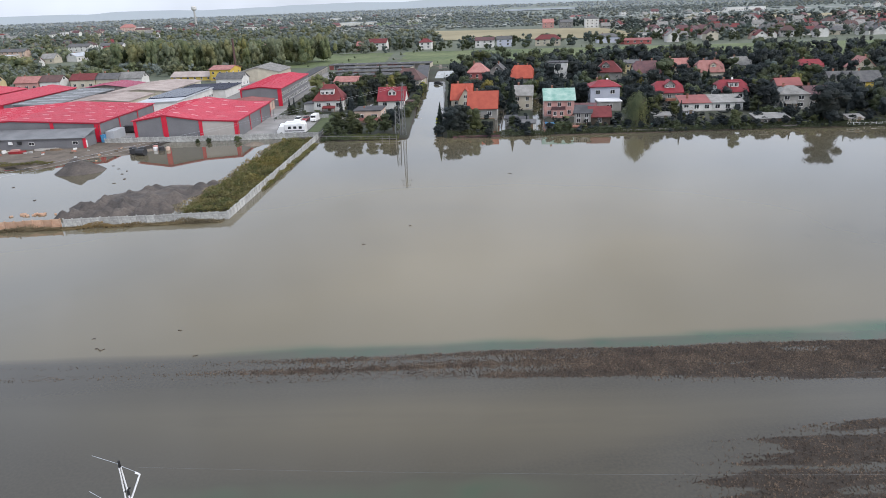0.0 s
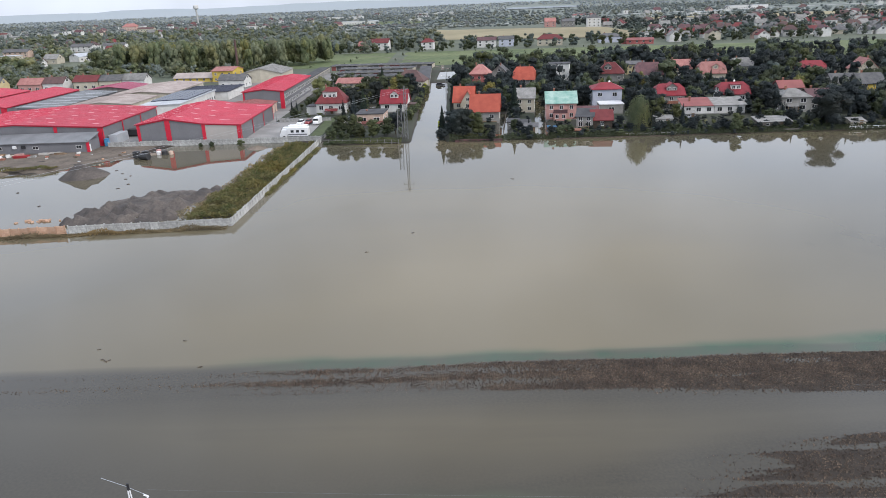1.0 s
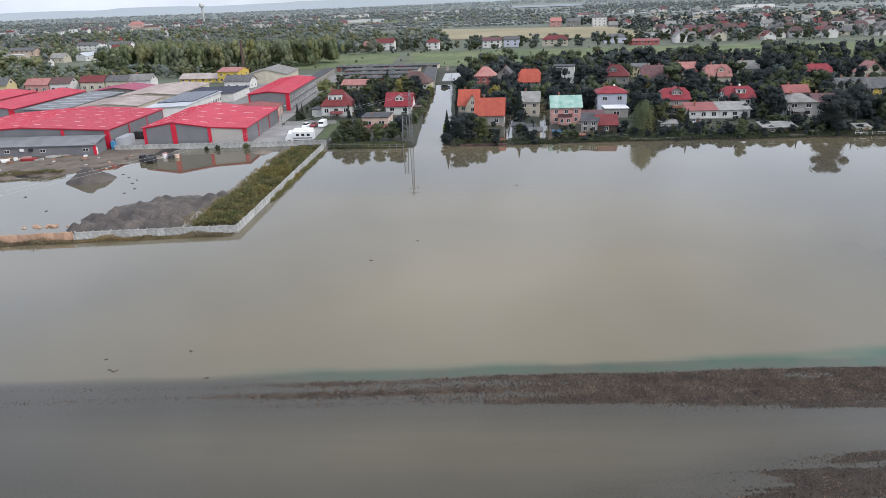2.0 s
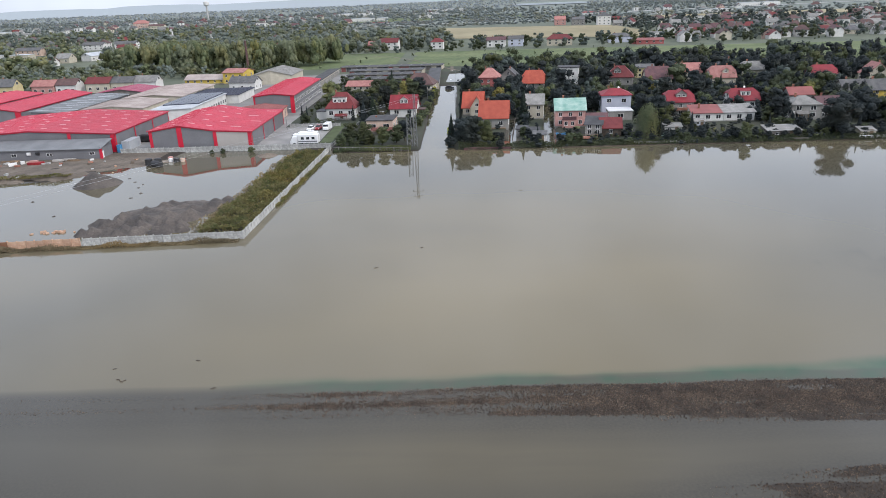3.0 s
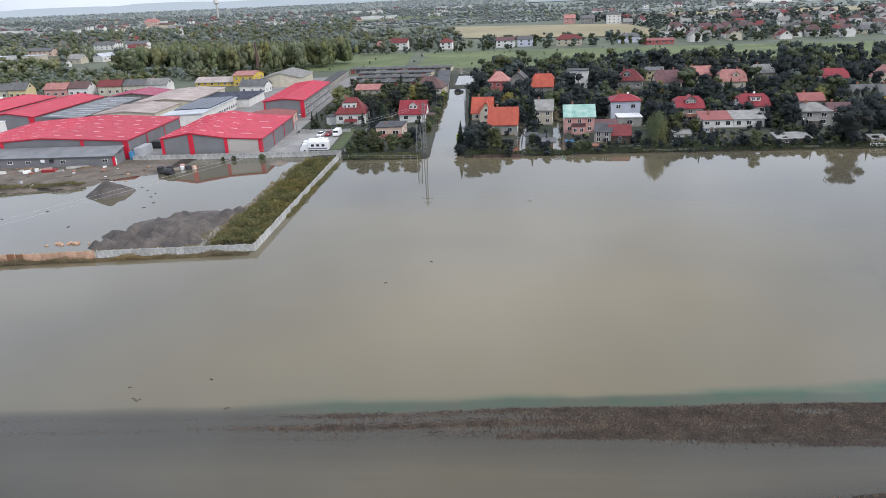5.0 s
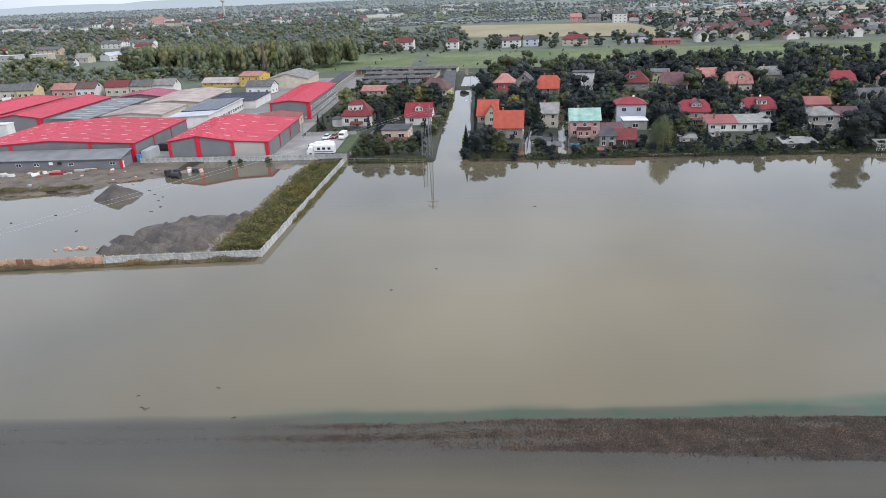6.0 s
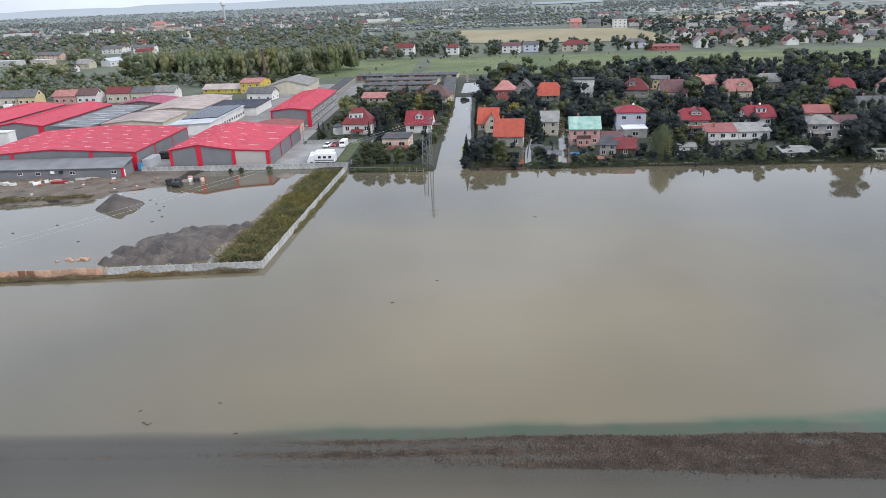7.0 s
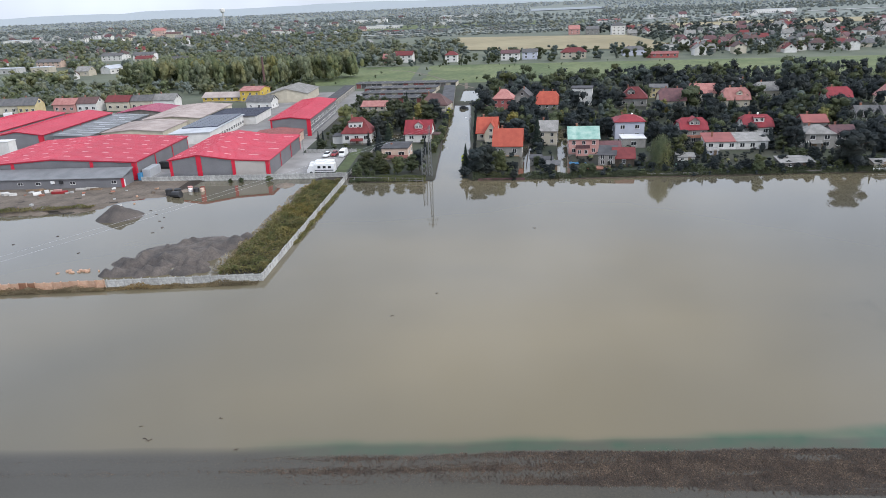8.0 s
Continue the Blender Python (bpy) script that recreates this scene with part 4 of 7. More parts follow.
def broadleaf(seed, h, width, leaves, size, material, low=0.18, lobes=9, name="tree"):
    """A tree whose crown is many small clumps gathered in uneven lobes."""
    rng = random.Random(seed)
    t = empty(name, pose(0, 0, 0))
    part("trunk", trunk_mesh(h, 0.03 * h, rng, spread=width / h * 0.42), "bark", t)
    g = np.random.default_rng(seed)
    R = width / 2
    n = lobes * 2
    a, q = g.uniform(0, math.tau, n), g.uniform(0.2, 0.72, n) * R
    z = h * g.uniform(low + 0.14, 0.88, n)
    taper = np.sqrt(np.clip(1.06 - (2 * z / h - 0.95) ** 2, 0.1, 1))
    c = np.stack([np.cos(a) * q * taper, np.sin(a) * q * taper, z], 1)
    r = np.stack([R * g.uniform(0.24, 0.44, n)] * 2 + [h * g.uniform(0.09, 0.15, n)], 1)
    c = np.concatenate([c, [(0, 0, h * 0.45), (0, 0, h * 0.7), (0, 0, h * 0.84)]])
    r = np.concatenate([r, [(R * 0.62, R * 0.62, h * 0.26), (R * 0.48, R * 0.48, h * 0.2), (R * 0.34, R * 0.34, h * 0.13)]])
    core, faces = hearts(g, c, r, 0.55, 0.9)
    weight = r[:, 0] * r[:, 2]
    pick = g.choice(len(c), leaves, p=weight / weight.sum())
    d = g.normal(0, 1, (leaves, 3)) + np.array((0, 0, 0.2))
    d /= np.linalg.norm(d, axis=1, keepdims=True)
    p = c[pick] + d * g.uniform(0.7, 1.08, (leaves, 1)) * r[pick]
    p[:, 2] = np.maximum(p[:, 2], 0.1)
    foliage("crown", blades(g, p, d, size), material, core, faces).parent = t
    return t


def conifer(seed, h, width, leaves, size, material="needle"):
    rng = random.Random(seed)
    t = empty("conifer", pose(0, 0, 0))
    bm = bmesh.new()
    rod(bm, (0, 0, -0.8), (0, 0, h * 0.97), 0.022 * h, 0.004 * h)
    part("trunk", bm, "bark", t)
    g = np.random.default_rng(seed)
    f = g.random(leaves) ** 0.62
    z = h * (0.05 + 0.95 * (1 - f))
    a = g.uniform(0, math.tau, leaves)
    tier = 0.74 + 0.2 * np.sin(z * 6.5 / max(1.0, h / 9)) + 0.1 * np.sin(a * 5 + z * 2.3)
    r = width / 2 * f * tier * g.uniform(0.3, 1.0, leaves) ** 0.4
    out = np.stack([np.cos(a), np.sin(a), np.full(leaves, -0.1)], 1)
    p = np.stack([np.cos(a) * r, np.sin(a) * r, z - r * 0.25], 1)
    foliage("crown", blades(g, p, out, size, 0.35, 0.6), material).parent = t
    return t


def willow(seed, h, width, strands):
    rng = random.Random(seed)
    t = empty("weeping_willow", pose(0, 0, 0))
    part("trunk", trunk_mesh(h, 0.045 * h, rng, 7, 0.32), "bark", t)
    g = np.random.default_rng(seed)
    rows, outs = [], []
    for i in range(strands):
        a, q = rng.uniform(0, math.tau), math.sqrt(rng.random()) * width / 2 * (0.85 + 0.15 * math.sin(i % 7))
        zt = h * (1.0 - 0.4 * (q / (width / 2)) ** 2) * rng.uniform(0.85, 1.03)
        for j in range(int(8 + 9 * q / (width / 2))):
            rows.append((math.cos(a) * q + rng.gauss(0, 0.12), math.sin(a) * q + rng.gauss(0, 0.12), max(0.3, zt - j * h * 0.05)))
            outs.append((math.cos(a), math.sin(a), 0.1))
    foliage("crown", blades(g, np.array(rows), np.array(outs), 0.19, 0.35, 0.2), "leaf_light").parent = t
    return t


def plant(proto, x, y, s=1.0, turn=0.0, g=None, label="", group="", sz=None):
    z = max(-0.3, height(x, y)) if g is None else g
    ob = copy_thing(proto, pose(x, y, z, 0, 0, turn))
    ob.scale = (s, s, s if sz is None else sz)
    return tagged(ob, label, "tree", group)


PROTO = {}
for key, args in {"oak": (11, 10, 9.5, 3000, 0.20, "leaf_mid", 0.0, 14), "lime": (12, 11, 8.0, 3000, 0.20, "leaf_dark", 0.02, 14), "ash": (13, 10, 8.0, 2600, 0.20, "leaf_light", 0.04, 13),
                  "maple": (14, 9, 8.5, 2600, 0.20, "leaf_mid", 0.0, 14), "golden": (15, 9, 7.0, 2400, 0.20, "leaf_yellow", 0.02, 13), "dark": (16, 9, 9.0, 3000, 0.20, "leaf_dark", -0.06, 16)}.items():
    PROTO[key] = broadleaf(*args)
PROTO["bush"] = broadleaf(21, 3.0, 4.0, 850, 0.15, "leaf_mid", -0.12, 8, "shrub")
PROTO["dark_bush"] = broadleaf(22, 3.0, 3.6, 850, 0.15, "leaf_dark", -0.12, 8, "shrub")
PROTO["light_bush"] = broadleaf(23, 2.6, 3.4, 800, 0.14, "leaf_light", -0.12, 8, "shrub")
PROTO["spruce"] = conifer(31, 11, 6.0, 2600, 0.24)
PROTO["thuja"] = conifer(32, 6, 2.4, 1100, 0.17, "leaf_dark")
PROTO["pine"] = conifer(33, 10, 6.5, 2200, 0.27, "leaf_dark")
PROTO["willow"] = willow(34, 9.5, 7.5, 330)
PROTO["lime_shrub"] = broadleaf(24, 2.6, 2.0, 600, 0.14, "leaf_lime", -0.12, 8, "shrub")


# ---------------------------------------------------------------- industrial halls
def hall(x0, x1, y0, y1, profile, wall="grey_sheet", roof="red_sheet", trim="red_trim", posts=(), side_posts=3, light_bays=(), g=0.3, rot=0.0,
         lights=None, label="", over=0.5, windows=0, name="warehouse", group="industrial halls", doors=()):
    """A steel hall. profile: (x, height) along its front, from its left to its right corner; the roof runs straight back."""
    h = empty(name, pose(x0, y0, g, 0, 0, rot), label, "warehouse", group)
    D = y1 - y0
    P = [(px - x0, pz) for px, pz in profile]
    w = x1 - x0
    k = 0.25
    for s, yy in (("front", 0.0), ("rear", D - k)):
        for i in range(len(P) - 1):
            (a, za), (b, zb) = P[i], P[i + 1]
            bm = bmesh.new()
            prism(bm, [(a, yy, -0.6), (b, yy, -0.6), (b, yy, zb - 0.12), (a, yy, za - 0.12)], (0, k, 0))
            part(s + "_wall", bm, "light_sheet" if i in light_bays and s == "front" else wall, h)
    part("side_wall", boxes((0, k, k, D - k, -0.6, P[0][1] - 0.12)), wall, h)
    part("side_wall", boxes((w - k, w, k, D - k, -0.6, P[-1][1] - 0.12)), wall, h)
    rf = []
    for i in range(len(P) - 1):
        (a, za), (b, zb) = P[i], P[i + 1]
        m = (zb - za) / (b - a)
        if i == 0:
            a, za = a - over, za - m * over
        if i == len(P) - 2:
            b, zb = b + over, zb + m * over
        bm = bmesh.new()
        ribs = int((D + 2 * over) / 1.2)
        rows = []
        for j in range(ribs):
            yy = -over + j * (D + 2 * over) / ribs
            rows += [(yy, 0.0), (yy + 0.95, 0.0), (yy + 1.0, 0.07), (yy + 1.12, 0.07)]
        rows.append((D + over, 0.0))
        A = [(bm.verts.new((a, yy, za + up)), bm.verts.new((b, yy, zb + up))) for yy, up in rows]
        lo = [bm.verts.new(q) for q in ((a, -over, za - 0.2), (b, -over, zb - 0.2), (b, D + over, zb - 0.2), (a, D + over, za - 0.2))]
        for (p0, p1), (q0, q1) in zip(A, A[1:]):
            bm.faces.new((p0, p1, q1, q0))
        bm.faces.new((lo[3], lo[2], lo[1], lo[0]))
        bm.faces.new((lo[0], lo[1], A[0][1], A[0][0]))
        bm.faces.new((lo[2], lo[3], A[-1][0], A[-1][1]))
        bm.faces.new([lo[1], lo[2]] + [r[1] for r in reversed(A)])
        bm.faces.new([lo[3], lo[0]] + [r[0] for r in A])
        rf.append(part("roof", bm, roof, h))
        if lights and lights[i]:
            nx, ny, long_ = lights[i]
            for u in range(nx):
                for v in range(ny):
                    f = (u + 0.5 + (0.22 if v % 2 else -0.1)) / nx
                    cx, cz = a + (b - a) * f, za + (zb - za) * f
                    cy = D * (v + 0.6) / ny
                    bm = bmesh.new()
                    slab(bm, ((cx - long_ / 2, cy - 0.3, cz - m * long_ / 2 + 0.075), (cx + long_ / 2, cy - 0.3, cz + m * long_ / 2 + 0.075),
                              (cx + long_ / 2, cy + 0.3, cz + m * long_ / 2 + 0.075), (cx - long_ / 2, cy + 0.3, cz - m * long_ / 2 + 0.075)), 0.06)
                    part("skylight", bm, "skylight" if roof == "red_sheet" else "pale_roof", rf[-1])
    if trim:
        for i in range(len(P) - 1):
            (a, za), (b, zb) = P[i], P[i + 1]
            bm = bmesh.new()
            prism(bm, [(a, -0.08, za - 0.55), (b, -0.08, zb - 0.55), (b, -0.08, zb - 0.14), (a, -0.08, za - 0.14)], (0, 0.076, 0))
            part("fascia", bm, trim, h)
        part("fascia", boxes((w + 0.004, w + 0.08, 0, D, P[-1][1] - 0.6, P[-1][1] - 0.2)), trim, h)
        for px, pw, pz in posts:
            part("post", boxes((px - x0 - pw / 2, px - x0 + pw / 2, -0.16, -0.082, -0.5, pz - 0.2)), trim, h)
        for i in range(side_posts + 1):
            yy = D * i / max(1, side_posts)
            pw = 1.2 if i == 0 else 0.5
            part("post", boxes((w + 0.082, w + 0.16, max(0, yy - pw / 2), min(D, yy + pw / 2), -0.5, P[-1][1] - 0.2)), trim, h)
    for r in range(windows):
        n = int(D / 3.0)
        for i in range(n):
            window(h, pose(w + 0.01, D * (i + 0.5) / n, 1.0 + r * 2.7, 0, 0, 90), 2.0, 1.3)
    for dx, dw, dh, mm in doors:
        door(h, pose(dx - x0, -0.01, 0), dw, dh, mm)
    return h


hall(-89.3, -59.2, 202.7, 243.0, ((-89.3, 6.0), (-80.3, 7.4), (-69.7, 5.7), (-59.2, 5.1)), posts=((-88.9, 0.9, 6.0), (-80.3, 1.5, 7.2), (-69.9, 1.0, 5.7), (-59.7, 1.0, 5.2)), light_bays=(2,),
     lights=((2, 6, 1.7), (2, 5, 1.9), (1, 4, 3.2)), label="grey steel warehouse with bright red ribbed roof and red corner posts")
hall(-151.0, -100.0, 203.5, 244.5, ((-151.0, 5.7), (-125.5, 7.2), (-100.0, 5.7)), posts=((-138, 1.0, 6.3), (-113.5, 1.0, 6.3), (-100.6, 1.2, 5.8)), lights=((4, 6, 1.8), (4, 6, 1.8)),
     label="wide grey steel warehouse with red roof dotted by skylights")
hall(-182.2, -162.0, 260.0, 315.0, ((-182.2, 5.4), (-172.1, 7.0), (-162.0, 5.4)), posts=((-181.6, 1.2, 5.4), (-162.8, 1.8, 5.4)), side_posts=4, label="long grey warehouse with plain red roof")
hall(-212.0, -188.0, 272.0, 322.0, ((-212.0, 5.2), (-200.0, 6.6), (-188.0, 5.2)), posts=((-188.6, 1.2, 5.2),), label="grey warehouse with red roof at the edge of the estate")
hall(-156.5, -143.5, 258.0, 311.0, ((-156.5, 5.4), (-143.5, 4.6)), roof="lead_roof", trim=None, label="long hall with ribbed lead-grey roof", lights=((1, 12, 9.0),))
hall(-76.3, -60.8, 269.0, 326.0, ((-76.3, 6.8), (-68.5, 7.7), (-60.8, 6.8)), posts=((-75.9, 0.6, 6.8), (-61.3, 1.5, 6.9)), side_posts=0, windows=2, label="long two-storey grey hall with red roof and window rows")
hall(-79.0, -62.5, 249.5, 264.0, ((-79.0, 3.6), (-70.8, 4.6), (-62.5, 3.6)), wall="peach_wall", roof="old_red_sheet", trim=None, label="low workshop with rusty red-brown roof")
hall(-112.5, -97.0, 259.0, 301.0, ((-112.5, 4.2), (-97.0, 4.6)), wall="white_wall", roof="pale_roof", trim=None, windows=1, label="white workshop hall with solar panels on its roof")
hall(-119.0, -92.0, 302.0, 327.0, ((-119.0, 3.8), (-92.0, 3.8)), wall="white_wall", roof="navy_roof", trim=None, label="flat-roofed white building with dark blue-black roof")
hall(-143.0, -118.5, 267.0, 292.0, ((-143.0, 4.2), (-130.0, 5.2), (-118.5, 4.2)), wall="cream_wall", roof="beige_roof", trim=None, label="old workshop with dusty pink-beige roof")
hall(-139.0, -114.0, 296.0, 338.0, ((-139.0, 4.6), (-126.0, 5.6), (-114.0, 4.6)), wall="cream_wall", roof="beige_roof", trim=None, label="old storage hall with beige roof")
hall(-163.0, -141.5, 322.0, 342.0, ((-163.0, 4.2), (-152.0, 5.6), (-141.5, 4.2)), wall="dark_wall", roof="plum_sheet", trim=None, label="shed with plum-red sheet roof")
hall(-106.0, -84.0, 371.0, 400.0, ((-106.0, 4.6), (-95.0, 7.3), (-84.0, 4.6)), wall="cream_wall", roof="asbestos", trim=None, label="pale gabled storage hall with grey sheet roof")
house(-133.0, 387.0, -8, 23.0, 10, 2.8, 2.2, "gable", "yellow_wall", "beige_roof", 1, 6, 0, label="long low yellow building with pale dusty roof")
house(-115.8, 385.0, -8, 11.5, 14, 6.2, 1.6, "gable", "yellow_wall", "faded_tile", 2, 3, 0, label="bright yellow house with orange roof")
house(-102.8, 351.5, -10, 13.5, 8, 4.2, 2.4, "gable", "white_wall", "slate", 1, 3, 0, label="white house with dark slate roof")


def annex():
    """The office wing along the front of the wide hall."""
    h = empty("office_annex", pose(-160.0, 196.2, 0.2, 0, 0, -1.5), "low dark grey office wing with sloping metal roof", "annex")
    part("wall", boxes((0, 59.5, 0, 0.3, -0.5, 3.0), (59.2, 59.5, 0.3, 6.8, -0.5, 3.4), (0, 0.3, 0.3, 6.8, -0.5, 3.4)), "grey_sheet", h)
    bm = bmesh.new()
    slab(bm, ((-0.4, -0.5, 3.02), (60.0, -0.5, 3.02), (60.0, 6.9, 4.6), (-0.4, 6.9, 4.6)), 0.18)
    part("roof", bm, "lead_roof", h)
    bm = bmesh.new()
    prism(bm, [(59.25, 0.3, 3.0), (59.25, 6.8, 3.0), (59.25, 6.8, 4.4)], (0.25, 0, 0))
    part("gable", bm, "grey_sheet", h)
    part("post", boxes((59.3, 60.1, -0.25, -0.01, -0.5, 2.9)), "red_trim", h)
    part("door", boxes((59.504, 59.56, 0.6, 1.7, 0, 2.1)), "white_paint", h)
    for x in (8.0, 17.0, 28.5, 34.0, 44.5, 57.0):
        window(h, pose(x, -0.005, 1.2), 1.6, 0.85)
    for i, x in enumerate((38.6, 41.2)):
        part("air_conditioner", boxes((x - 0.5, x + 0.5, -0.5, -0.03, 1.6, 2.4), (x - 0.35, x + 0.35, -0.53, -0.503, 1.7, 2.3)), "white_paint" if i == 0 else "dark_paint", h)


annex()


def solar_array(x0, x1, y0, y1, z0, z1, nx, ny):
    a = empty("solar_array", pose(x0, y0, z0), "rows of dark blue solar panels on a workshop roof", "solar panels")
    dx, dy = (x1 - x0) / nx, (y1 - y0) / ny
    for i in range(nx):
        for j in range(ny):
            bm = bmesh.new()
            za, zb = (z1 - z0) * i / nx, (z1 - z0) * (i + 1) / nx
            slab(bm, ((i * dx + 0.06, j * dy + 0.06, za + 0.35), ((i + 1) * dx - 0.12, j * dy + 0.06, zb + 0.35), ((i + 1) * dx - 0.12, (j + 1) * dy - 0.25, zb + 0.6), (i * dx + 0.06, (j + 1) * dy - 0.25, za + 0.6)), 0.3)
            part("solar_panel", bm, "solar", a)


solar_array(-112.0, -97.4, 270.0, 300.8, 4.5, 4.85, 5, 11)


# ---------------------------------------------------------------- garages
def garages():
    for r, (x0, x1, y, rot) in enumerate(((-66.5, -3.5, 424.0, -8.0), (-58.0, -14.0, 399.0, -8.0), (-56.0, -16.0, 377.0, -8.0), (-54.0, -20.0, 356.0, -8.0))):
        n = int((x1 - x0) / 3.2)
        g = empty("garage_row", pose(x0, y, 0.3, 0, 0, rot), "row of flat-roofed garages with dark felt roof and grey doors", "garages", "garage rows")
        part("wall", boxes((0, n * 3.2, 9.9, 10.2, -0.4, 2.6), (0, 0.25, 0, 9.9, -0.4, 2.6), (n * 3.2 - 0.25, n * 3.2, 0, 9.9, -0.4, 2.6)), "cream_wall", g)
        rf = part("roof", boxes((-0.2, n * 3.2 + 0.2, -0.4, 10.5, 2.604, 2.85)), "felt", g)
        part("eaves_strip", boxes((-0.2, n * 3.2 + 0.2, -0.46, -0.404, 2.6, 2.9)), "asbestos", rf)
        part("eaves_strip", boxes((-0.2, n * 3.2 + 0.2, 10.1, 10.5, 2.854, 2.93)), "asbestos", rf)
        for i in range(1, n, 2):
            part("roof_seam", boxes((i * 3.2 - 0.12, i * 3.2 + 0.12, 0.0, 10.0, 2.854, 2.95)), "asbestos" if (i + r) % 3 else "lead_roof", rf)
        for i in range(n):
            part("pier", boxes((i * 3.2, i * 3.2 + 0.5, -0.02, 0.3, -0.4, 2.6)), "grey_wall", g)
            part("garage_door", boxes((i * 3.2 + 0.5, (i + 1) * 3.2, 0.1, 0.18, -0.4, 2.45)), random.Random(r * 50 + i).choice(("dark_wall", "felt", "dark_wall", "old_red_sheet", "cream_wall")), g)
    for x, y0, y1 in ((-6.5, 330, 402), (-66, 350, 420)):
        n = int((y1 - y0) / 3.2)
        g = empty("garage_row", pose(x, y0, 0.3), "row of flat-roofed garages seen end-on", "garages", "garage rows")
        part("wall", boxes((-5.6, 0, 0, 0.25, -0.4, 2.6), (-5.6, 0, n * 3.2 - 0.25, n * 3.2, -0.4, 2.6), (-0.25, 0, 0.25, n * 3.2 - 0.25, -0.4, 2.6)), "cream_wall", g)
        part("roof", boxes((-5.9, 0.2, -0.2, n * 3.2 + 0.2, 2.604, 2.85)), "felt", g)
        for i in range(n):
            part("garage_door", boxes((0.004, 0.08, i * 3.2 + 0.4, i * 3.2 + 2.9, -0.4, 2.2)), "grey_wall", g)


garages()


# ---------------------------------------------------------------- fences
def panel_fence(p0, p1, h, pitch, material, label, name="concrete_fence", rusty=0.0):
    p0, p1 = Vector(p0), Vector(p1)
    d = p1 - p0
    n = int(d.length / pitch)
    f = empty(name, Matrix.Translation((p0.x, p0.y, 0)) @ pose(0, 0, 0, 0, 0, math.degrees(math.atan2(d.y, d.x))), label, "fence")
    pm = bpy.data.meshes.new("panel")
    bm = boxes((0.09, pitch - 0.09, -0.03, 0.03, -1.0, h * 0.5), (0.09, pitch - 0.09, -0.028, 0.028, h * 0.5 + 0.012, h))
    bm.to_mesh(pm)
    bm.free()
    qm = bpy.data.meshes.new("post")
    bm = boxes((-0.08, 0.08, -0.09, 0.09, -1.0, h + 0.06), (-0.1, 0.1, -0.11, 0.11, h + 0.062, h + 0.1))
    bm.to_mesh(qm)
    bm.free()
    pm.materials.append(M[material])
    qm.materials.append(M[material])
    rust = pm.copy()
    rust.materials[0] = M["rust_stain"]
    rng = random.Random(int(p0.x * 7 + p1.y))
    for i in range(n + 1):
        for nm, me in (("post", qm), ("panel", pm)):
            if nm == "panel" and i == n:
                continue
            o = new(nm, rust if nm == "panel" and rng.random() < rusty else me)
            o.parent = f
            o.matrix_local = pose(i * pitch, 0, rng.uniform(-0.06, 0.06), rng.uniform(-2.5, 2.5), rng.uniform(-0.9, 0.9), 0)
    return f


panel_fence((-38.5, 119.7), (-67.6, 118.2), 1.45, 1.6, "fence_concrete", "pale grey concrete panel fence standing in flood water")
panel_fence((-67.8, 118.2), (-160.0, 113.6), 1.45, 1.6, "stained_concrete", "rust-stained orange concrete panel fence standing in flood water", rusty=0.22)
panel_fence((-38.4, 119.8), (-35.3, 196.0), 1.55, 1.6, "fence_concrete", "pale concrete panel fence along the flooded yard")
panel_fence((-35.3, 199.4), (-98.0, 201.0), 1.6, 1.6, "fence_concrete", "grey concrete fence between yard and warehouses")
panel_fence((-38.0, 235.2), (-56.5, 236.6), 1.4, 1.6, "fence_concrete", "pale concrete fence behind the parked cars")
panel_fence((-35.3, 196.2), (-31.5, 240.0), 1.5, 1.6, "fence_concrete", "pale concrete fence beside the car park")


# ---------------------------------------------------------------- heaps in the yard
def heap(name, cx, cy, rx, ry, peaks, material, label, z=-0.4, res=0.6, rough=0.25):
    """A mound: several overlapping cones with slumped feet, roughened."""
    nx, ny = int(2 * rx / res), int(2 * ry / res)
    co, faces = [], []
    for j in range(ny + 1):
        for i in range(nx + 1):
            x, y = -rx + 2 * rx * i / nx, -ry + 2 * ry * j / ny
            hgt = 0.0
            for px, py, ph, pr in peaks:
                dd = math.hypot(x - px, y - py)
                hgt = max(hgt, ph * max(0.0, 1 - dd / pr))
            edge = max(0.0, 1 - max(abs(x) / rx, abs(y) / ry) ** 6)
            co.append((x, y, (hgt + rough * fbm(x + cx, y + cy, 0.9, 3) * min(1, hgt)) * edge - 0.25 * (1 - min(1, hgt * 3))))
    for j in range(ny):
        for i in range(nx):
            a = j * (nx + 1) + i
            faces.append((a, a + 1, a + nx + 2, a + nx + 1))
    me = bpy.data.meshes.new(name)
    me.from_pydata(co, [], faces)
    me.materials.append(M[material])
    me.shade_smooth()
    ob = new(name, me)
    ob.location = (cx, cy, z)
    return tagged(ob, label, "heap", kind="")


def peaks_along(seed, n, a, b, spread, hs, rs):
    rng = random.Random(seed)
    out = []
    for i in range(n):
        f = (i + 0.5) / n
        out.append((a[0] + (b[0] - a[0]) * f + rng.gauss(0, spread), a[1] + (b[1] - a[1]) * f + rng.gauss(0, spread), rng.uniform(*hs), rng.uniform(*rs)))
    return out


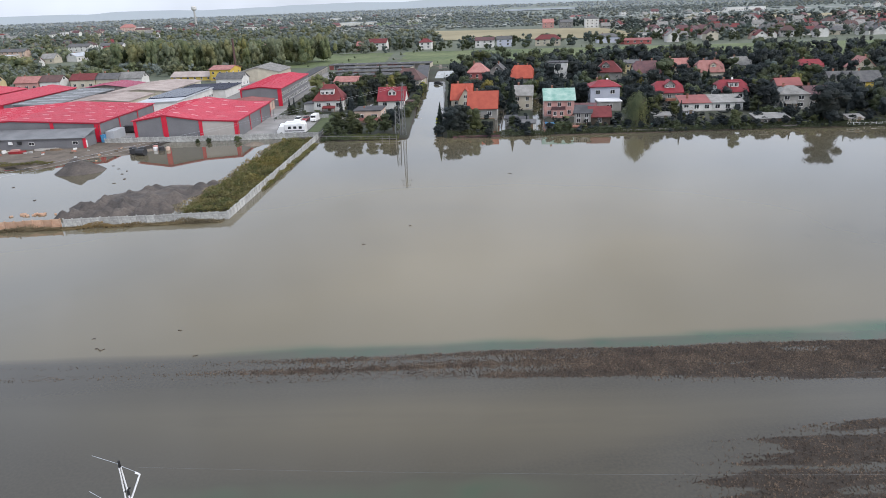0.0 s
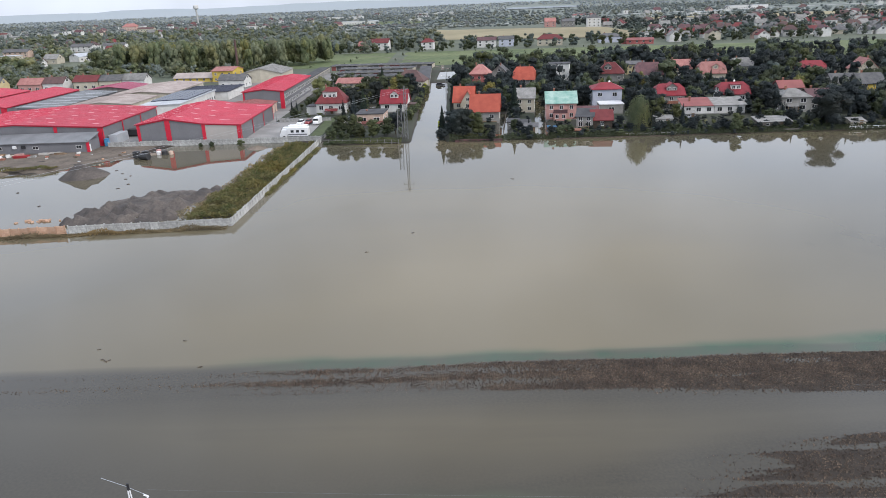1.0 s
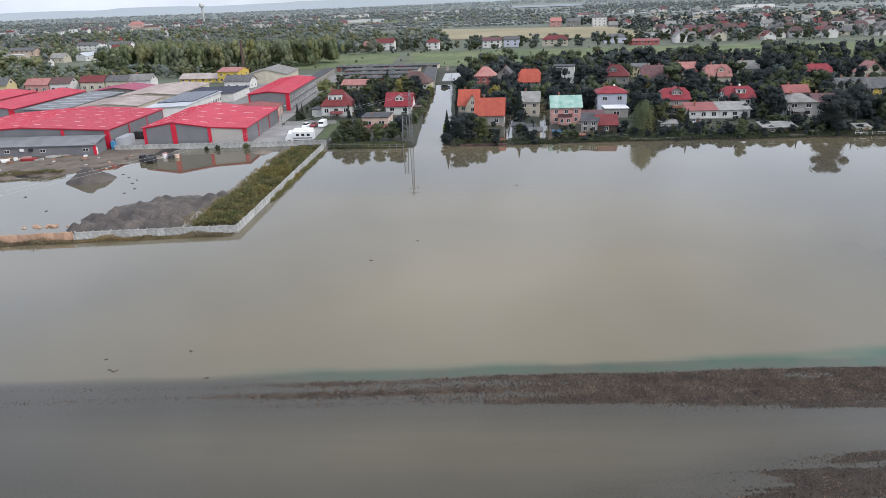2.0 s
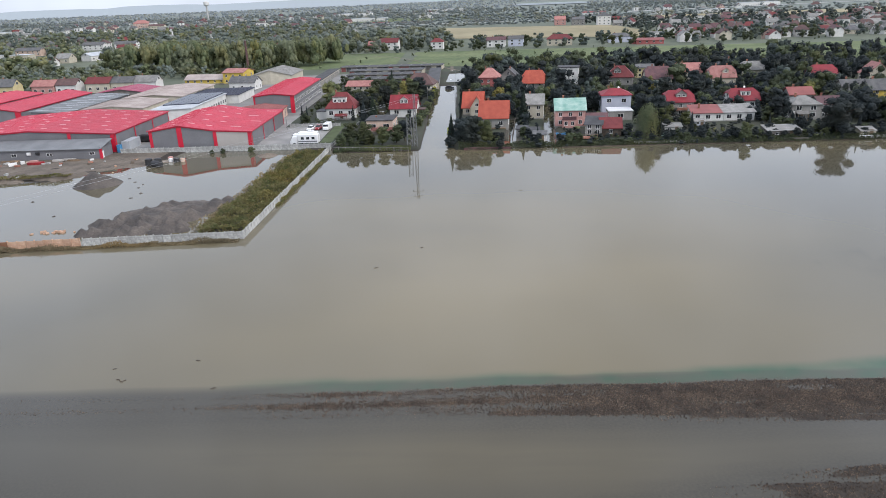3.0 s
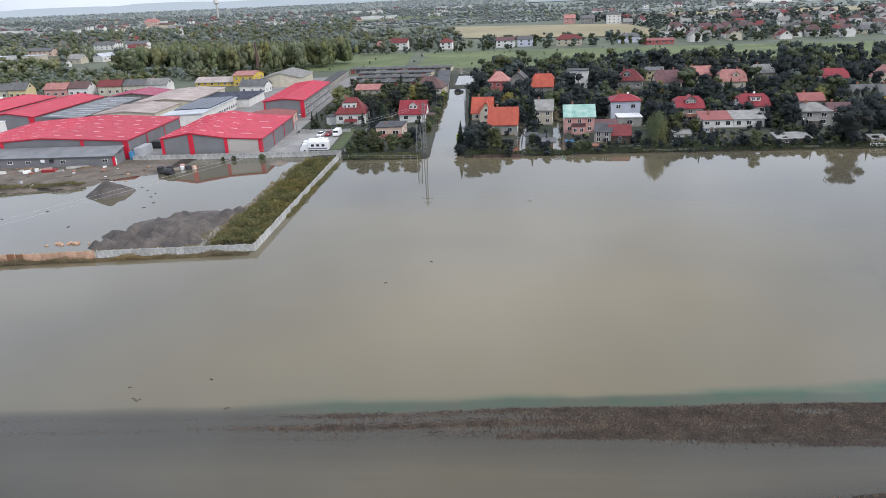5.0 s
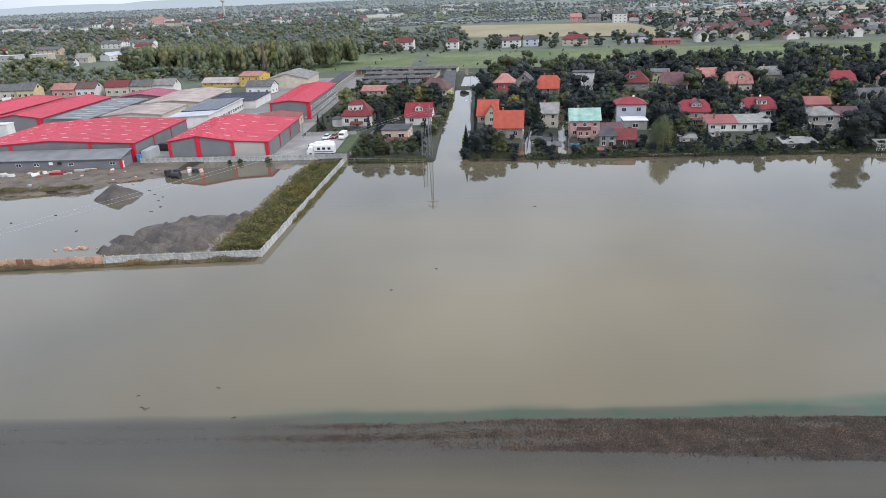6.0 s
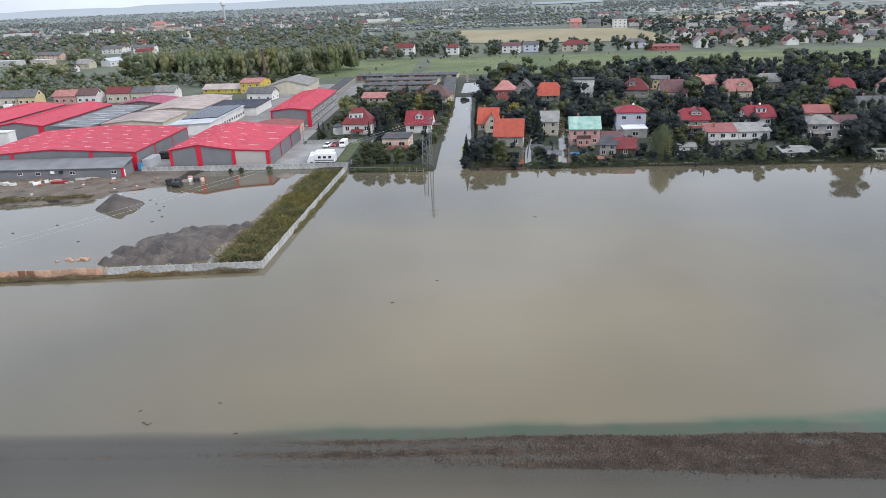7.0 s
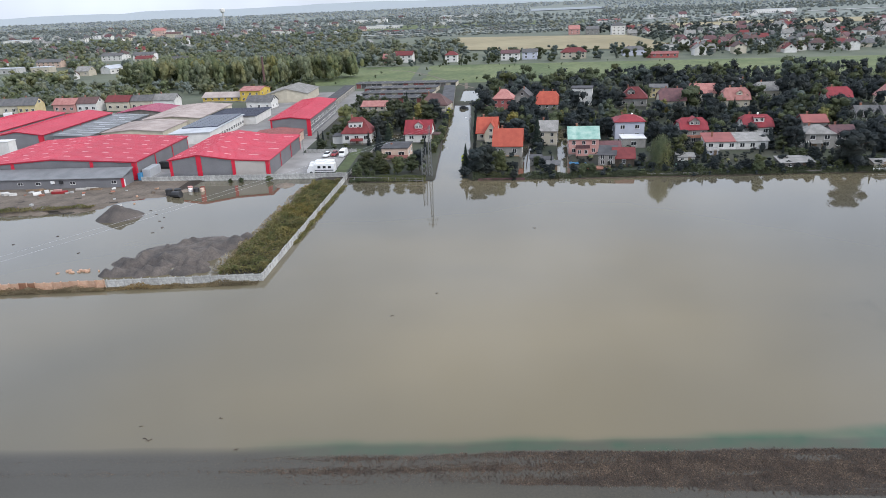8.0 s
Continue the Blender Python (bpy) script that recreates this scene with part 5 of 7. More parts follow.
heap("gravel_mound", -60.0, 135.0, 14.5, 14.0, peaks_along(3, 9, (-6, -1), (7, 6), 2.0, (1.2, 1.7), (6.0, 8.0)) + peaks_along(4, 12, (-11.8, -10.5), (8.5, -9.5), 0.5, (1.9, 2.5), (2.0, 2.7)) + peaks_along(14, 10, (-10.0, -7.0), (8.5, -6.0), 0.7, (2.1, 2.7), (2.0, 2.6))
     + peaks_along(8, 7, (5.0, -5.0), (10.5, 11.0), 0.8, (2.0, 2.8), (2.6, 3.4)) + peaks_along(18, 5, (-4.0, -5.0), (7.0, 3.0), 1.2, (2.0, 2.5), (2.4, 3.0)) + peaks_along(9, 6, (-11.0, -5.0), (2.0, 9.5), 0.8, (1.8, 2.3), (2.6, 3.6)), "gravel", "sprawling mound of dark wet gravel with several humps", res=0.4)
heap("gravel_cone", -87.2, 164.5, 7.0, 5.5, [(-0.5, 0, 3.9, 5.8), (2.2, 0.4, 2.8, 4.6)], "gravel", "dark cone of gravel standing in yard water")
heap("soil_mound", -52.0, 192.0, 5.0, 4.0, [(0, 0, 1.3, 4.0), (-1.5, 0.5, 1.0, 3.0)], "dirt", "low heap of brown soil by the fence")
heap("spoil_bank", -116.0, 170.5, 24.0, 6.0, peaks_along(5, 24, (-22, -3.0), (20, 3.2), 0.7, (1.1, 1.9), (2.8, 4.2)), "dirt", "long low bank of brown spoil and rubble", rough=0.5)
heap("spoil_patch", -88.0, 187.5, 14.0, 6.0, peaks_along(6, 14, (-11, -1.0), (11, 2.5), 1.4, (0.6, 0.85), (3.5, 5.0)), "dirt", "churned muddy ground above the yard water", rough=0.25)


# ---------------------------------------------------------------- soil clods on the ploughed ridges
def clods():
    """Lumps of ploughed earth, thick on the ridges and thinning out into the shallows."""
    g = np.random.default_rng(77)
    gx, gy = np.arange(-62, 62.1, 0.5), np.arange(38, 72.1, 0.25)
    grid = np.array([[height(float(x), float(y)) for x in gx] for y in gy])
    n = 330000
    x = g.uniform(-61, 61, n)
    y = np.where(np.arange(n) % 5 < 3, g.normal(63.4, 2.6, n), g.uniform(38.5, 53, n))
    y = np.clip(y, 38.1, 71.5)
    u, v = (x + 62) / 0.5, (y - 38) / 0.25
    i, j = u.astype(int), v.astype(int)
    a, b = u - i, v - j
    h = (grid[j, i] * (1 - a) + grid[j, i + 1] * a) * (1 - b) + (grid[j + 1, i] * (1 - a) + grid[j + 1, i + 1] * a) * b
    s = 0.075 + 0.19 * g.random(n) ** 2.2
    like = np.clip((h + 0.17) / 0.19, 0, 1) ** 1.6
    keep = (g.random(n) < 0.06 * (h > -0.16) + like * 0.58) & (h + s * 0.8 > 0.0)
    x, y, h, s = x[keep], y[keep], h[keep], s[keep]
    m = len(x)
    t = g.uniform(0, math.tau, m)
    corner = np.array(((1, 0, -0.5), (-0.3, 0.9, -0.5), (-0.5, -0.8, -0.5), (0.1, 0.05, 0.62)))
    p = np.repeat(corner[None], m, 0)
    p[:, 3, 2] *= g.uniform(0.5, 1.2, m)
    c, q = np.cos(t)[:, None] * s[:, None], np.sin(t)[:, None] * s[:, None]
    co = np.stack([x[:, None] + p[..., 0] * c - p[..., 1] * q, y[:, None] + p[..., 0] * q + p[..., 1] * c, h[:, None] + p[..., 2] * s[:, None]], 2).reshape(-1, 3)
    tris = (np.arange(m)[:, None, None] * 4 + np.array(((0, 1, 3), (1, 2, 3), (2, 0, 3)))[None]).reshape(-1, 3)
    me = bpy.data.meshes.new("soil_clods")
    me.from_pydata(co.tolist(), [], tris.tolist())
    me.materials.append(M["clod"])
    tagged(new("soil_clods", me), "wet brown clods of ploughed earth above the flood", "soil", kind="stuff")


clods()


# ---------------------------------------------------------------- scrub and reeds
def scrub_strip(name, corners, count, size, hgt, material, label, base=None):
    """Rough growth over a four-cornered strip of ground."""
    g = np.random.default_rng(len(label) + count)
    a, b, c, d = (np.array(p) for p in corners)
    u, v = g.random((count, 1)), g.random((count, 1))
    p = (a * (1 - u) + b * u) * (1 - v) + (d * (1 - u) + c * u) * v
    bump = np.array([max(0.1, 0.5 + 0.75 * fbm(x, y, 0.25, 3)) for x, y in p.tolist()])
    low = np.array([max(0.0, height(x, y)) if base is None else base for x, y in p.tolist()])
    z = low + hgt * bump * g.random(count) ** 0.7
    spots = np.column_stack([p, z])
    out = g.normal(0, 0.5, spots.shape)
    return tagged(foliage(name, blades(g, spots, out, size, 0.4, 0.6), material), label, "scrub", kind="stuff")


scrub_strip("scrub", ((-48.2, 123.0), (-38.9, 123.0), (-36.2, 194.0), (-44.0, 194.0)), 26000, 0.19, 2.1, "scrub", "thick yellow-green weeds along the fence", base=0.15)
scrub_strip("reeds", ((-160.0, 111.2), (-39.0, 117.6), (-39.0, 119.4), (-160.0, 113.1)), 20000, 0.13, 1.15, "dead_weed", "brown dead weeds at the foot of the fence", base=0.0)
scrub_strip("reeds", ((-37.8, 140.0), (-36.6, 140.0), (-33.8, 190.0), (-35.0, 190.0)), 3000, 0.15, 0.9, "scrub", "weeds along the outer side of the fence", base=0.0)
scrub_strip("scrub", ((-140.0, 165.0), (-98.0, 171.5), (-98.0, 174.0), (-140.0, 169.0)), 4500, 0.16, 0.8, "scrub", "sparse weeds on the spoil bank", base=0.75)
scrub_strip("scrub", ((-50.0, 124.0), (-45.5, 123.0), (-42.5, 190.0), (-46.0, 190.0)), 6500, 0.17, 1.4, "dead_weed", "brown withered weeds beside the mound", base=0.1)
scrub_strip("grass_bank", ((-34.0, 193.0), (-12.0, 191.8), (-12.0, 196.0), (-34.0, 197.0)), 6000, 0.15, 1.0, "leaf_mid", "rough grass along the flooded gardens")
scrub_strip("grass_bank", ((1.5, 191.2), (125.0, 186.6), (125.0, 191.5), (1.5, 196.0)), 24000, 0.17, 1.2, "leaf_mid", "rough grass along the flooded village bank")


# ---------------------------------------------------------------- paving and yards
def field(name, x0, x1, y0, y1, material, label, z=0.35, skew=0.0, cat="field", nx=24, ny=12):
    """A surface laid just above the ground."""
    co = [(x0 + (x1 - x0) * i / nx, y0 + (y1 - y0) * j / ny + skew * (x0 + (x1 - x0) * i / nx)) for j in range(ny + 1) for i in range(nx + 1)]
    co = [(x, y, height(x, y) + z) for x, y in co]
    me = bpy.data.meshes.new(name)
    me.from_pydata(co, [], [(j * (nx + 1) + i, j * (nx + 1) + i + 1, (j + 1) * (nx + 1) + i + 1, (j + 1) * (nx + 1) + i) for j in range(ny) for i in range(nx)])
    me.materials.append(M[material])
    return tagged(new(name, me), label, cat, kind="structure")


field("pavement", -99.0, -57.0, 236.0, 262.0, "asphalt", "pale worn asphalt behind the red-roofed hall", 0.03, cat="pavement")
field("pavement", -99.0, -40.5, 203.2, 236.0, "asphalt", "pale worn asphalt between the warehouses", 0.03, cat="pavement")
field("pavement", -215.0, -99.0, 246.0, 352.0, "asphalt", "pale worn asphalt of the industrial estate", 0.03, cat="pavement")
field("pavement", -99.0, -58.0, 262.0, 410.0, "asphalt", "pale worn asphalt beside the long hall", 0.03, cat="pavement")
field("verge", -40.0, -36.0, 203.5, 240.0, "meadow", "strip of mown grass beside the car park", 0.05, cat="grass")
field("dirt_yard", -165.0, -83.0, 171.0, 202.0, "dirt", "churned pale brown dirt in front of the office wing", 0.03, cat="ground", nx=60, ny=26)
field("field", -110, 330, 432, 556, "meadow", "broad green meadow behind the garages", 0.12, -0.15)
field("field", -12, 195, 715, 965, "stubble", "pale yellow stubble field", 0.6, -0.4)
field("field", 210, 900, 1060, 1200, "stubble", "pale stubble field beyond the estate", 0.6, -0.1)
field("field", -900, -260, 1180, 1420, "meadow", "distant green field among suburbs", 0.8)
field("field", -300, 240, 1330, 1560, "meadow", "distant rough grass by the railway", 0.8)
field("road", 330, 900, 1290, 1312, "concrete", "pale straight road far across the plain", 1.2, 0.28, "road")
field("road", -260, 220, 1112, 1122, "concrete", "pale railway embankment beyond the fields", 1.2, -0.05, "road")
field("path", -1.2, 0.6, 402, 436, "dirt", "pale dirt track beside the garages", 0.06, 0, "path")

# ---------------------------------------------------------------- planting of the village
BUILT = [(o.location.x, o.location.y, 6.4) for o in scene.objects if o.name.startswith("house")]
LANES = ((16.0, 0.10, 186, 240, 192), (27.0, 0.125, 186, 268, 192))


def clear_of(x, y, pad):
    if any(abs(x - px - k * (y - y0)) < 2.6 and a < y < b for px, k, a, b, y0 in LANES):
        return False
    if pad > -2 and any(abs(x - a) < 5.2 and 0 < b - y < 22 for a, b, r in BUILT):
        return False
    return all(math.hypot(x - a, y - b) > r + pad for a, b, r in BUILT) and not (-11.0 < x < 2.6 and y < 360)


for key, x, y, s, turn, label in (
        ("spruce", -0.4, 201.5, 0.80, 10, "dark spruce at the mouth of the flooded road"), ("dark", 3.2, 199.0, 0.84, 40, "dark bushy tree at the flooded road's corner"),
        ("oak", 9.6, 199.5, 0.66, 120, "dark bushy tree above the bank"), ("dark_bush", -0.6, 195.0, 1.2, 0, "dark shrub at the water's edge"), ("dark_bush", 6.0, 194.5, 1.2, 80, "dark shrub at the water's edge"),
        ("spruce", 23.0, 228.0, 1.02, 60, "tall dark spruce beside the orange-roofed house"), ("willow", 55.5, 199.0, 1.0, 0, "weeping willow with pale green hanging branches"),
        ("lime", 62.0, 214.0, 0.9, 0, "tall dark tree behind the willow"), ("dark", 66.5, 219.0, 0.8, 0, "dense dark tree beside the grey house"), ("lime", 61.5, 230.0, 0.75, 70, "dense dark tree beside the flat-roofed annex"), ("spruce", 64.5, 226.0, 0.8, 0, "dark spruce beside the flat-roofed annex"),
        ("dark", 105.5, 192.0, 1.22, 20, "large rounded tree at the water's edge"), ("oak", 80.0, 190.5, 0.5, 20, "rounded dark shrub-like tree on the bank"),
        ("ash", -46.5, 272.0, 1.15, 0, "broad light green tree beside the car park"), ("maple", -31.5, 271.0, 0.95, 50, "garden tree between two houses"),
        ("lime", -26.0, 275.0, 0.8, 50, "garden tree behind the houses"), ("spruce", -26.5, 312.0, 0.95, 50, "dark spruce in a garden"),
        ("golden", -20.5, 296.0, 0.85, 50, "tree turning yellow in a garden"), ("maple", -15.5, 285.0, 0.95, 50, "green tree beside the flooded road"),
        ("lime", -14.0, 300.0, 0.8, 50, "green tree beside the flooded road"), ("thuja", -13.8, 226.5, 1.0, 0, "slender dark thuja beside the flooded road"),
        ("thuja", -34.8, 244.0, 0.9, 0, "slender dark thuja by the house"), ("thuja", -53.5, 248.0, 0.9, 0, "clipped dark thuja in the garden"),
        ("thuja", -51.8, 248.0, 0.9, 30, "clipped dark thuja in the garden"), ("bush", -51.5, 242.0, 1.3, 0, "dense green shrub by the car park"),
        ("maple", -30.0, 204.0, 0.72, 0, "leafy garden tree on the bank"), ("bush", -24.5, 201.0, 1.35, 0, "green shrub on the flooded bank"), ("maple", -16.5, 201.5, 0.62, 70, "leafy garden tree on the bank"),
        ("lime", 6.4, 203.5, 0.66, 200, "dark bushy tree above the bank"), ("oak", -26.0, 203.0, 0.66, 30, "leafy garden tree on the bank"),
        ("maple", -20.5, 200.0, 0.6, 130, "leafy garden tree on the bank"), ("lime", -14.2, 203.5, 0.6, 130, "leafy garden tree on the bank"), ("bush", -32.5, 199.0, 1.3, 0, "green shrub on the flooded bank"),
        ("bush", -69.8, 197.8, 0.5, 0, "small shrub against the yard fence"), ("bush", -66.6, 197.6, 0.6, 40, "small shrub against the yard fence"), ("light_bush", -58.3, 198.2, 0.75, 90, "leafy sapling against the yard fence"),
        ("lime_shrub", -1.3, 218.0, 0.85, 0, "lime-yellow shrub standing in the flooded road")):
    plant(PROTO[key], x, y, s, turn, label=label, group="village trees")

rng = random.Random(5)
KINDS = (["bush"] * 4 + ["dark_bush"] * 5 + ["light_bush"] * 2 + ["maple"] * 3 + ["lime"] * 5 + ["oak"] * 2 + ["dark"] * 6 + ["ash", "golden", "spruce", "spruce", "pine", "thuja", "thuja"])
NAMES = {"bush": "rounded mid-green garden shrub", "dark_bush": "dense dark green garden shrub", "light_bush": "loose pale green garden shrub", "maple": "bushy mid-green garden tree",
         "lime": "tall dark green tree", "oak": "broad mid-green leafy tree", "dark": "dense dark green tree", "ash": "light green tree with loose crown",
         "golden": "garden tree with yellowing leaves", "spruce": "dark conical garden spruce", "pine": "dark green garden pine", "thuja": "slender dark green thuja"}


def scatter(x0, x1, y0, y1, count, kinds, smin, smax, pad=0.0, group="village trees", gap=2.2, keep=None):
    spots = []
    for i in range(count * 3):
        if len(spots) >= count:
            break
        x, y = rng.uniform(x0, x1), rng.uniform(y0, y1)
        if not clear_of(x, y, pad) or any(abs(x - a) + abs(y - b) < gap for a, b in spots) or (keep and not keep(x, y)):
            continue
        spots.append((x, y))
        key = rng.choice(kinds)
        plant(PROTO[key], x, y, rng.uniform(smin, smax), rng.uniform(0, 360), label=NAMES[key], group=group)


scatter(-33, -12, 198.0, 212, 13, ["bush", "light_bush", "light_bush", "bush"], 0.6, 1.0, -2)
scatter(12, 118, 190.5, 196, 40, ["bush", "dark_bush", "dark_bush", "bush", "dark_bush"], 0.55, 0.95, -1)
scatter(12, 118, 196, 210, 40, ["bush", "dark_bush", "dark_bush", "light_bush", "thuja"], 0.6, 1.1, -1.5)
scatter(60, 120, 203, 216, 16, KINDS, 0.5, 0.75, -0.5)
scatter(-34, -12, 232, 320, 24, KINDS, 0.55, 0.85, -0.3)
scatter(3, 140, 230, 300, 118, KINDS, 0.55, 0.9, -0.3, gap=1.5)
for i in range(22):
    plant(PROTO["thuja" if i % 3 else "dark_bush"], 2.3 + 0.09 * i, 222 + i * 4.8, rng.uniform(0.5, 0.7), i * 40, label="dark hedge plant beside the road", group="roadside hedge")
for i in range(22):
    y = 229 + i * 4.1
    plant(PROTO[("bush", "light_bush", "bush", "dark_bush")[i % 4]], -11.0 + 0.04 * (y - 235) + rng.uniform(-0.5, 0.5), y, rng.uniform(0.75, 1.25), i * 40, label="overgrown green roadside shrub", group="roadside hedge")
for i in range(5):
    plant(PROTO["lime_shrub"], -8.6 + 0.03 * i * 5, 297 + i * 5, rng.uniform(0.9, 1.2), i * 50, label="bright yellow-lime roadside shrub", group="roadside hedge")


# ---------------------------------------------------------------- far country: woods as stuff, distant houses
def woods(name, spots, label, leaves=46, size=1.15, material="leaf_mid", shape=0.26, wild=0.38, lob=9, heart=(0.5, 0.88)):
    """Many trees in one mesh, each a handful of uneven lobes with leaf clumps over them. spots: x, y, height, width."""
    g = np.random.default_rng(len(spots) + leaves)
    n = len(spots)
    base = np.array([(x, y, height(x, y)) for x, y, h, w in spots])
    hw = np.array([(h, w) for x, y, h, w in spots])
    H, W = hw[:, :1], hw[:, 1:]
    lx, ly = g.normal(0, 0.2, (n, lob)) * W, g.normal(0, 0.2, (n, lob)) * W
    lz = g.uniform(0.2, 0.82, (n, lob)) * H
    lz[:, 0] = 0.22 * H[:, 0]
    centre = np.stack([lx, ly, lz], 2) + base[:, None, :]
    fat = g.uniform(0.8, 1.2, (n, lob, 1))
    radius = np.stack([W * shape, W * shape, H * 0.2], 2) * fat
    # dense hearts of the lobes
    ico = np.array([tuple(p) for p in ICO])
    core = centre[:, :, None, :] + ico[None, None] * radius[:, :, None, :] * g.uniform(*heart, (n, lob, 12, 1))
    core[..., 2] = np.maximum(core[..., 2], base[:, None, None, 2] - 0.3)
    core = core.reshape(-1, 3)
    faces = (np.arange(n * lob)[:, None, None] * 12 + np.array(ICO_FACES)[None]).reshape(-1, 3).tolist()
    # leaf clumps over them
    pick = g.integers(0, lob, (n, leaves))
    row = np.arange(n)[:, None]
    d = g.normal(0, 1, (n, leaves, 3)) + np.array((0, 0, 0.2))
    d /= np.linalg.norm(d, axis=2, keepdims=True)
    p = centre[row, pick] + d * g.uniform(0.65, 1.08, (n, leaves, 1)) * radius[row, pick]
    p[..., 2] = np.maximum(p[..., 2], base[:, None, 2] + 0.2)
    s = np.repeat(size * W / 7, leaves, 1).reshape(-1)
    ob = foliage(name, blades(g, p.reshape(-1, 3), d.reshape(-1, 3), s, wild), material, core, faces)
    return tagged(ob, label, "woodland", kind="stuff")


def spread(n, x0, x1, y0, y1, h0, h1, seed, keep=None):
    r = random.Random(seed)
    out = []
    while len(out) < n:
        x, y = r.uniform(x0, x1), r.uniform(y0, y1)
        if keep is None or keep(x, y):
            h = r.uniform(h0, h1)
            out.append((x, y, h, h * r.uniform(0.6, 0.95)))
    return out


def in_view(x, y):
    return abs(x) < 0.72 * y + 60


OPEN_GROUND = ((-412, 700, 17), (-380, 765, 15), (-345, 764, 15), (-318, 588, 10), (-303, 604, 12), (-420, 640, 19), (-385, 640, 13), (-262, 655, 13), (-330, 730, 12), (-52, 606, 11),
               (-12, 590, 7), (36, 588, 9), (52, 590, 7), (86, 582, 12), (136, 592, 11), (152, 560, 12), (186, 900, 10), (160, 930, 10))


def yard_open(x, y):
    """True before the far buildings that stand on open ground."""
    return any(abs(x - a * y / b) < r and -5 < b - y < b * (0.2 if a < -200 else 0.045) for a, b, r in OPEN_GROUND)


def open_fields(x, y):
    return in_view(x, y) and not yard_open(x, y) and not (-12 < x < 195 and 705 < y + 0.4 * x < 970) and not (210 < x < 900 and 1050 < y + 0.1 * x < 1205) and not (-110 < x < 330 and y + 0.15 * x < 548)


def gardens(seed, n, x0, x1, y0, y1, h0, h1, pad=-0.5, keep=None):
    return spread(n, x0, x1, y0, y1, h0, h1, seed, lambda x, y: clear_of(x, y, pad) and not yard_open(x, y) and (keep is None or keep(x, y)))


for seed, mm, n in ((61, "leaf_dark", 120), (62, "leaf_mid", 52), (63, "leaf_blue", 32)):
    woods("garden_trees", gardens(seed + 40, n // 2, 4, 140, 214, 300, 3.5, 8, -0.6), "dense garden trees among the houses", 480, 0.27, mm)
    woods("garden_trees", gardens(seed, n, 4, 230, 300, 362, 6, 11.5), "dense garden trees in the back of the village", 300, 0.31, mm)
    woods("garden_trees", gardens(seed + 10, n, 118, 235, 188, 300, 5, 10.5), "dense garden trees at the village edge", 300, 0.32, mm)
    woods("tree_belt", gardens(seed + 20, n // 2 + 50, 12, 340, 362, 424, 6, 11), "belt of dark trees behind the village", 300, 0.34, mm)
for seed, mm, n in ((64, "leaf_mid", 22), (65, "leaf_mid", 16), (66, "leaf_light", 10)):
    woods("garden_trees", gardens(seed, n, -54, -14, 256, 352, 3.0, 7.0, -0.6), "garden trees between the houses and the garages", 320, 0.30, mm)
woods("garden_shrubs", gardens(74, 110, -55, -13, 240, 352, 0.9, 2.2, -2.0), "low shrubs in the gardens by the flooded road", 56, 0.40, "leaf_mid", 0.45)
woods("garden_shrubs", gardens(71, 520, 4, 140, 198, 300, 1.0, 2.4, -2.6), "low garden shrubs and beds", 56, 0.40, "leaf_dark", 0.45)
woods("bank_shrubs", gardens(73, 150, 10, 130, 186.5, 203, 0.8, 1.7, -6.0, lambda x, y: y > shore(x) - 0.6), "dark shrubs along the flooded bank", 60, 0.40, "leaf_dark", 0.45)
woods("bank_shrubs", gardens(75, 130, 10, 130, 187.5, 203, 0.7, 1.6, -6.0, lambda x, y: y > shore(x) + 0.3), "green shrubs along the flooded bank", 60, 0.40, "leaf_mid", 0.45)
woods("garden_shrubs", gardens(72, 260, 4, 230, 200, 330, 1.0, 2.2, -2.6), "pale garden shrubs and beds", 50, 0.40, "leaf_olive", 0.45)
POPLARS = lambda x, y: y > 446 + 26 * smooth(-120, -80, x) + 10 * smooth(-150, -200, x)
for seed, mm, n, h0, h1 in ((81, "leaf_olive", 46, 15, 22), (82, "leaf_light", 40, 14, 21), (83, "leaf_yellow", 12, 15, 19), (84, "leaf_mid", 24, 13, 18)):
    woods("poplar_wood", [(x, y, h, h * 0.5) for x, y, h, w in gardens(seed, n, -222, -76, 446, 500, h0, h1, 0, POPLARS)], "tall mixed poplar wood behind the halls", 640, 0.30, mm, 0.22, 0.36, 16)
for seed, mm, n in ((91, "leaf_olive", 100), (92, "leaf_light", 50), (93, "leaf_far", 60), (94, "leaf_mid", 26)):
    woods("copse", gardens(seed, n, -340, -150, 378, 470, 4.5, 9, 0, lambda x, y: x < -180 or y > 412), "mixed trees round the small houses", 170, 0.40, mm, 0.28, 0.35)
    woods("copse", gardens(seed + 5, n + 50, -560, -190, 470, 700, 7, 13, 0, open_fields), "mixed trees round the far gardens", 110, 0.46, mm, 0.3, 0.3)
woods("copse", gardens(98, 16, -142, -92, 404, 440, 5, 9, 0), "trees beside the pale storage hall", 120, 0.40, "leaf_mid")

woods("far_trees", spread(120, -130, 300, 552, 640, 5, 9.5, 6, open_fields), "trees round the hamlet beyond the meadow", 120, 0.48, "leaf_mid", 0.3, 0.3)
woods("far_trees", spread(90, -130, 300, 552, 660, 4, 8.5, 26, open_fields), "darker trees round the hamlet beyond the meadow", 110, 0.48, "leaf_blue", 0.3, 0.3)
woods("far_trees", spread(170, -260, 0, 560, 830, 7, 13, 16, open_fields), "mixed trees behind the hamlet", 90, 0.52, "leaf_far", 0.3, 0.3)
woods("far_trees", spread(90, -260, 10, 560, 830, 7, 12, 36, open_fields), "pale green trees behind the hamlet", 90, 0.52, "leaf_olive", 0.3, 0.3)
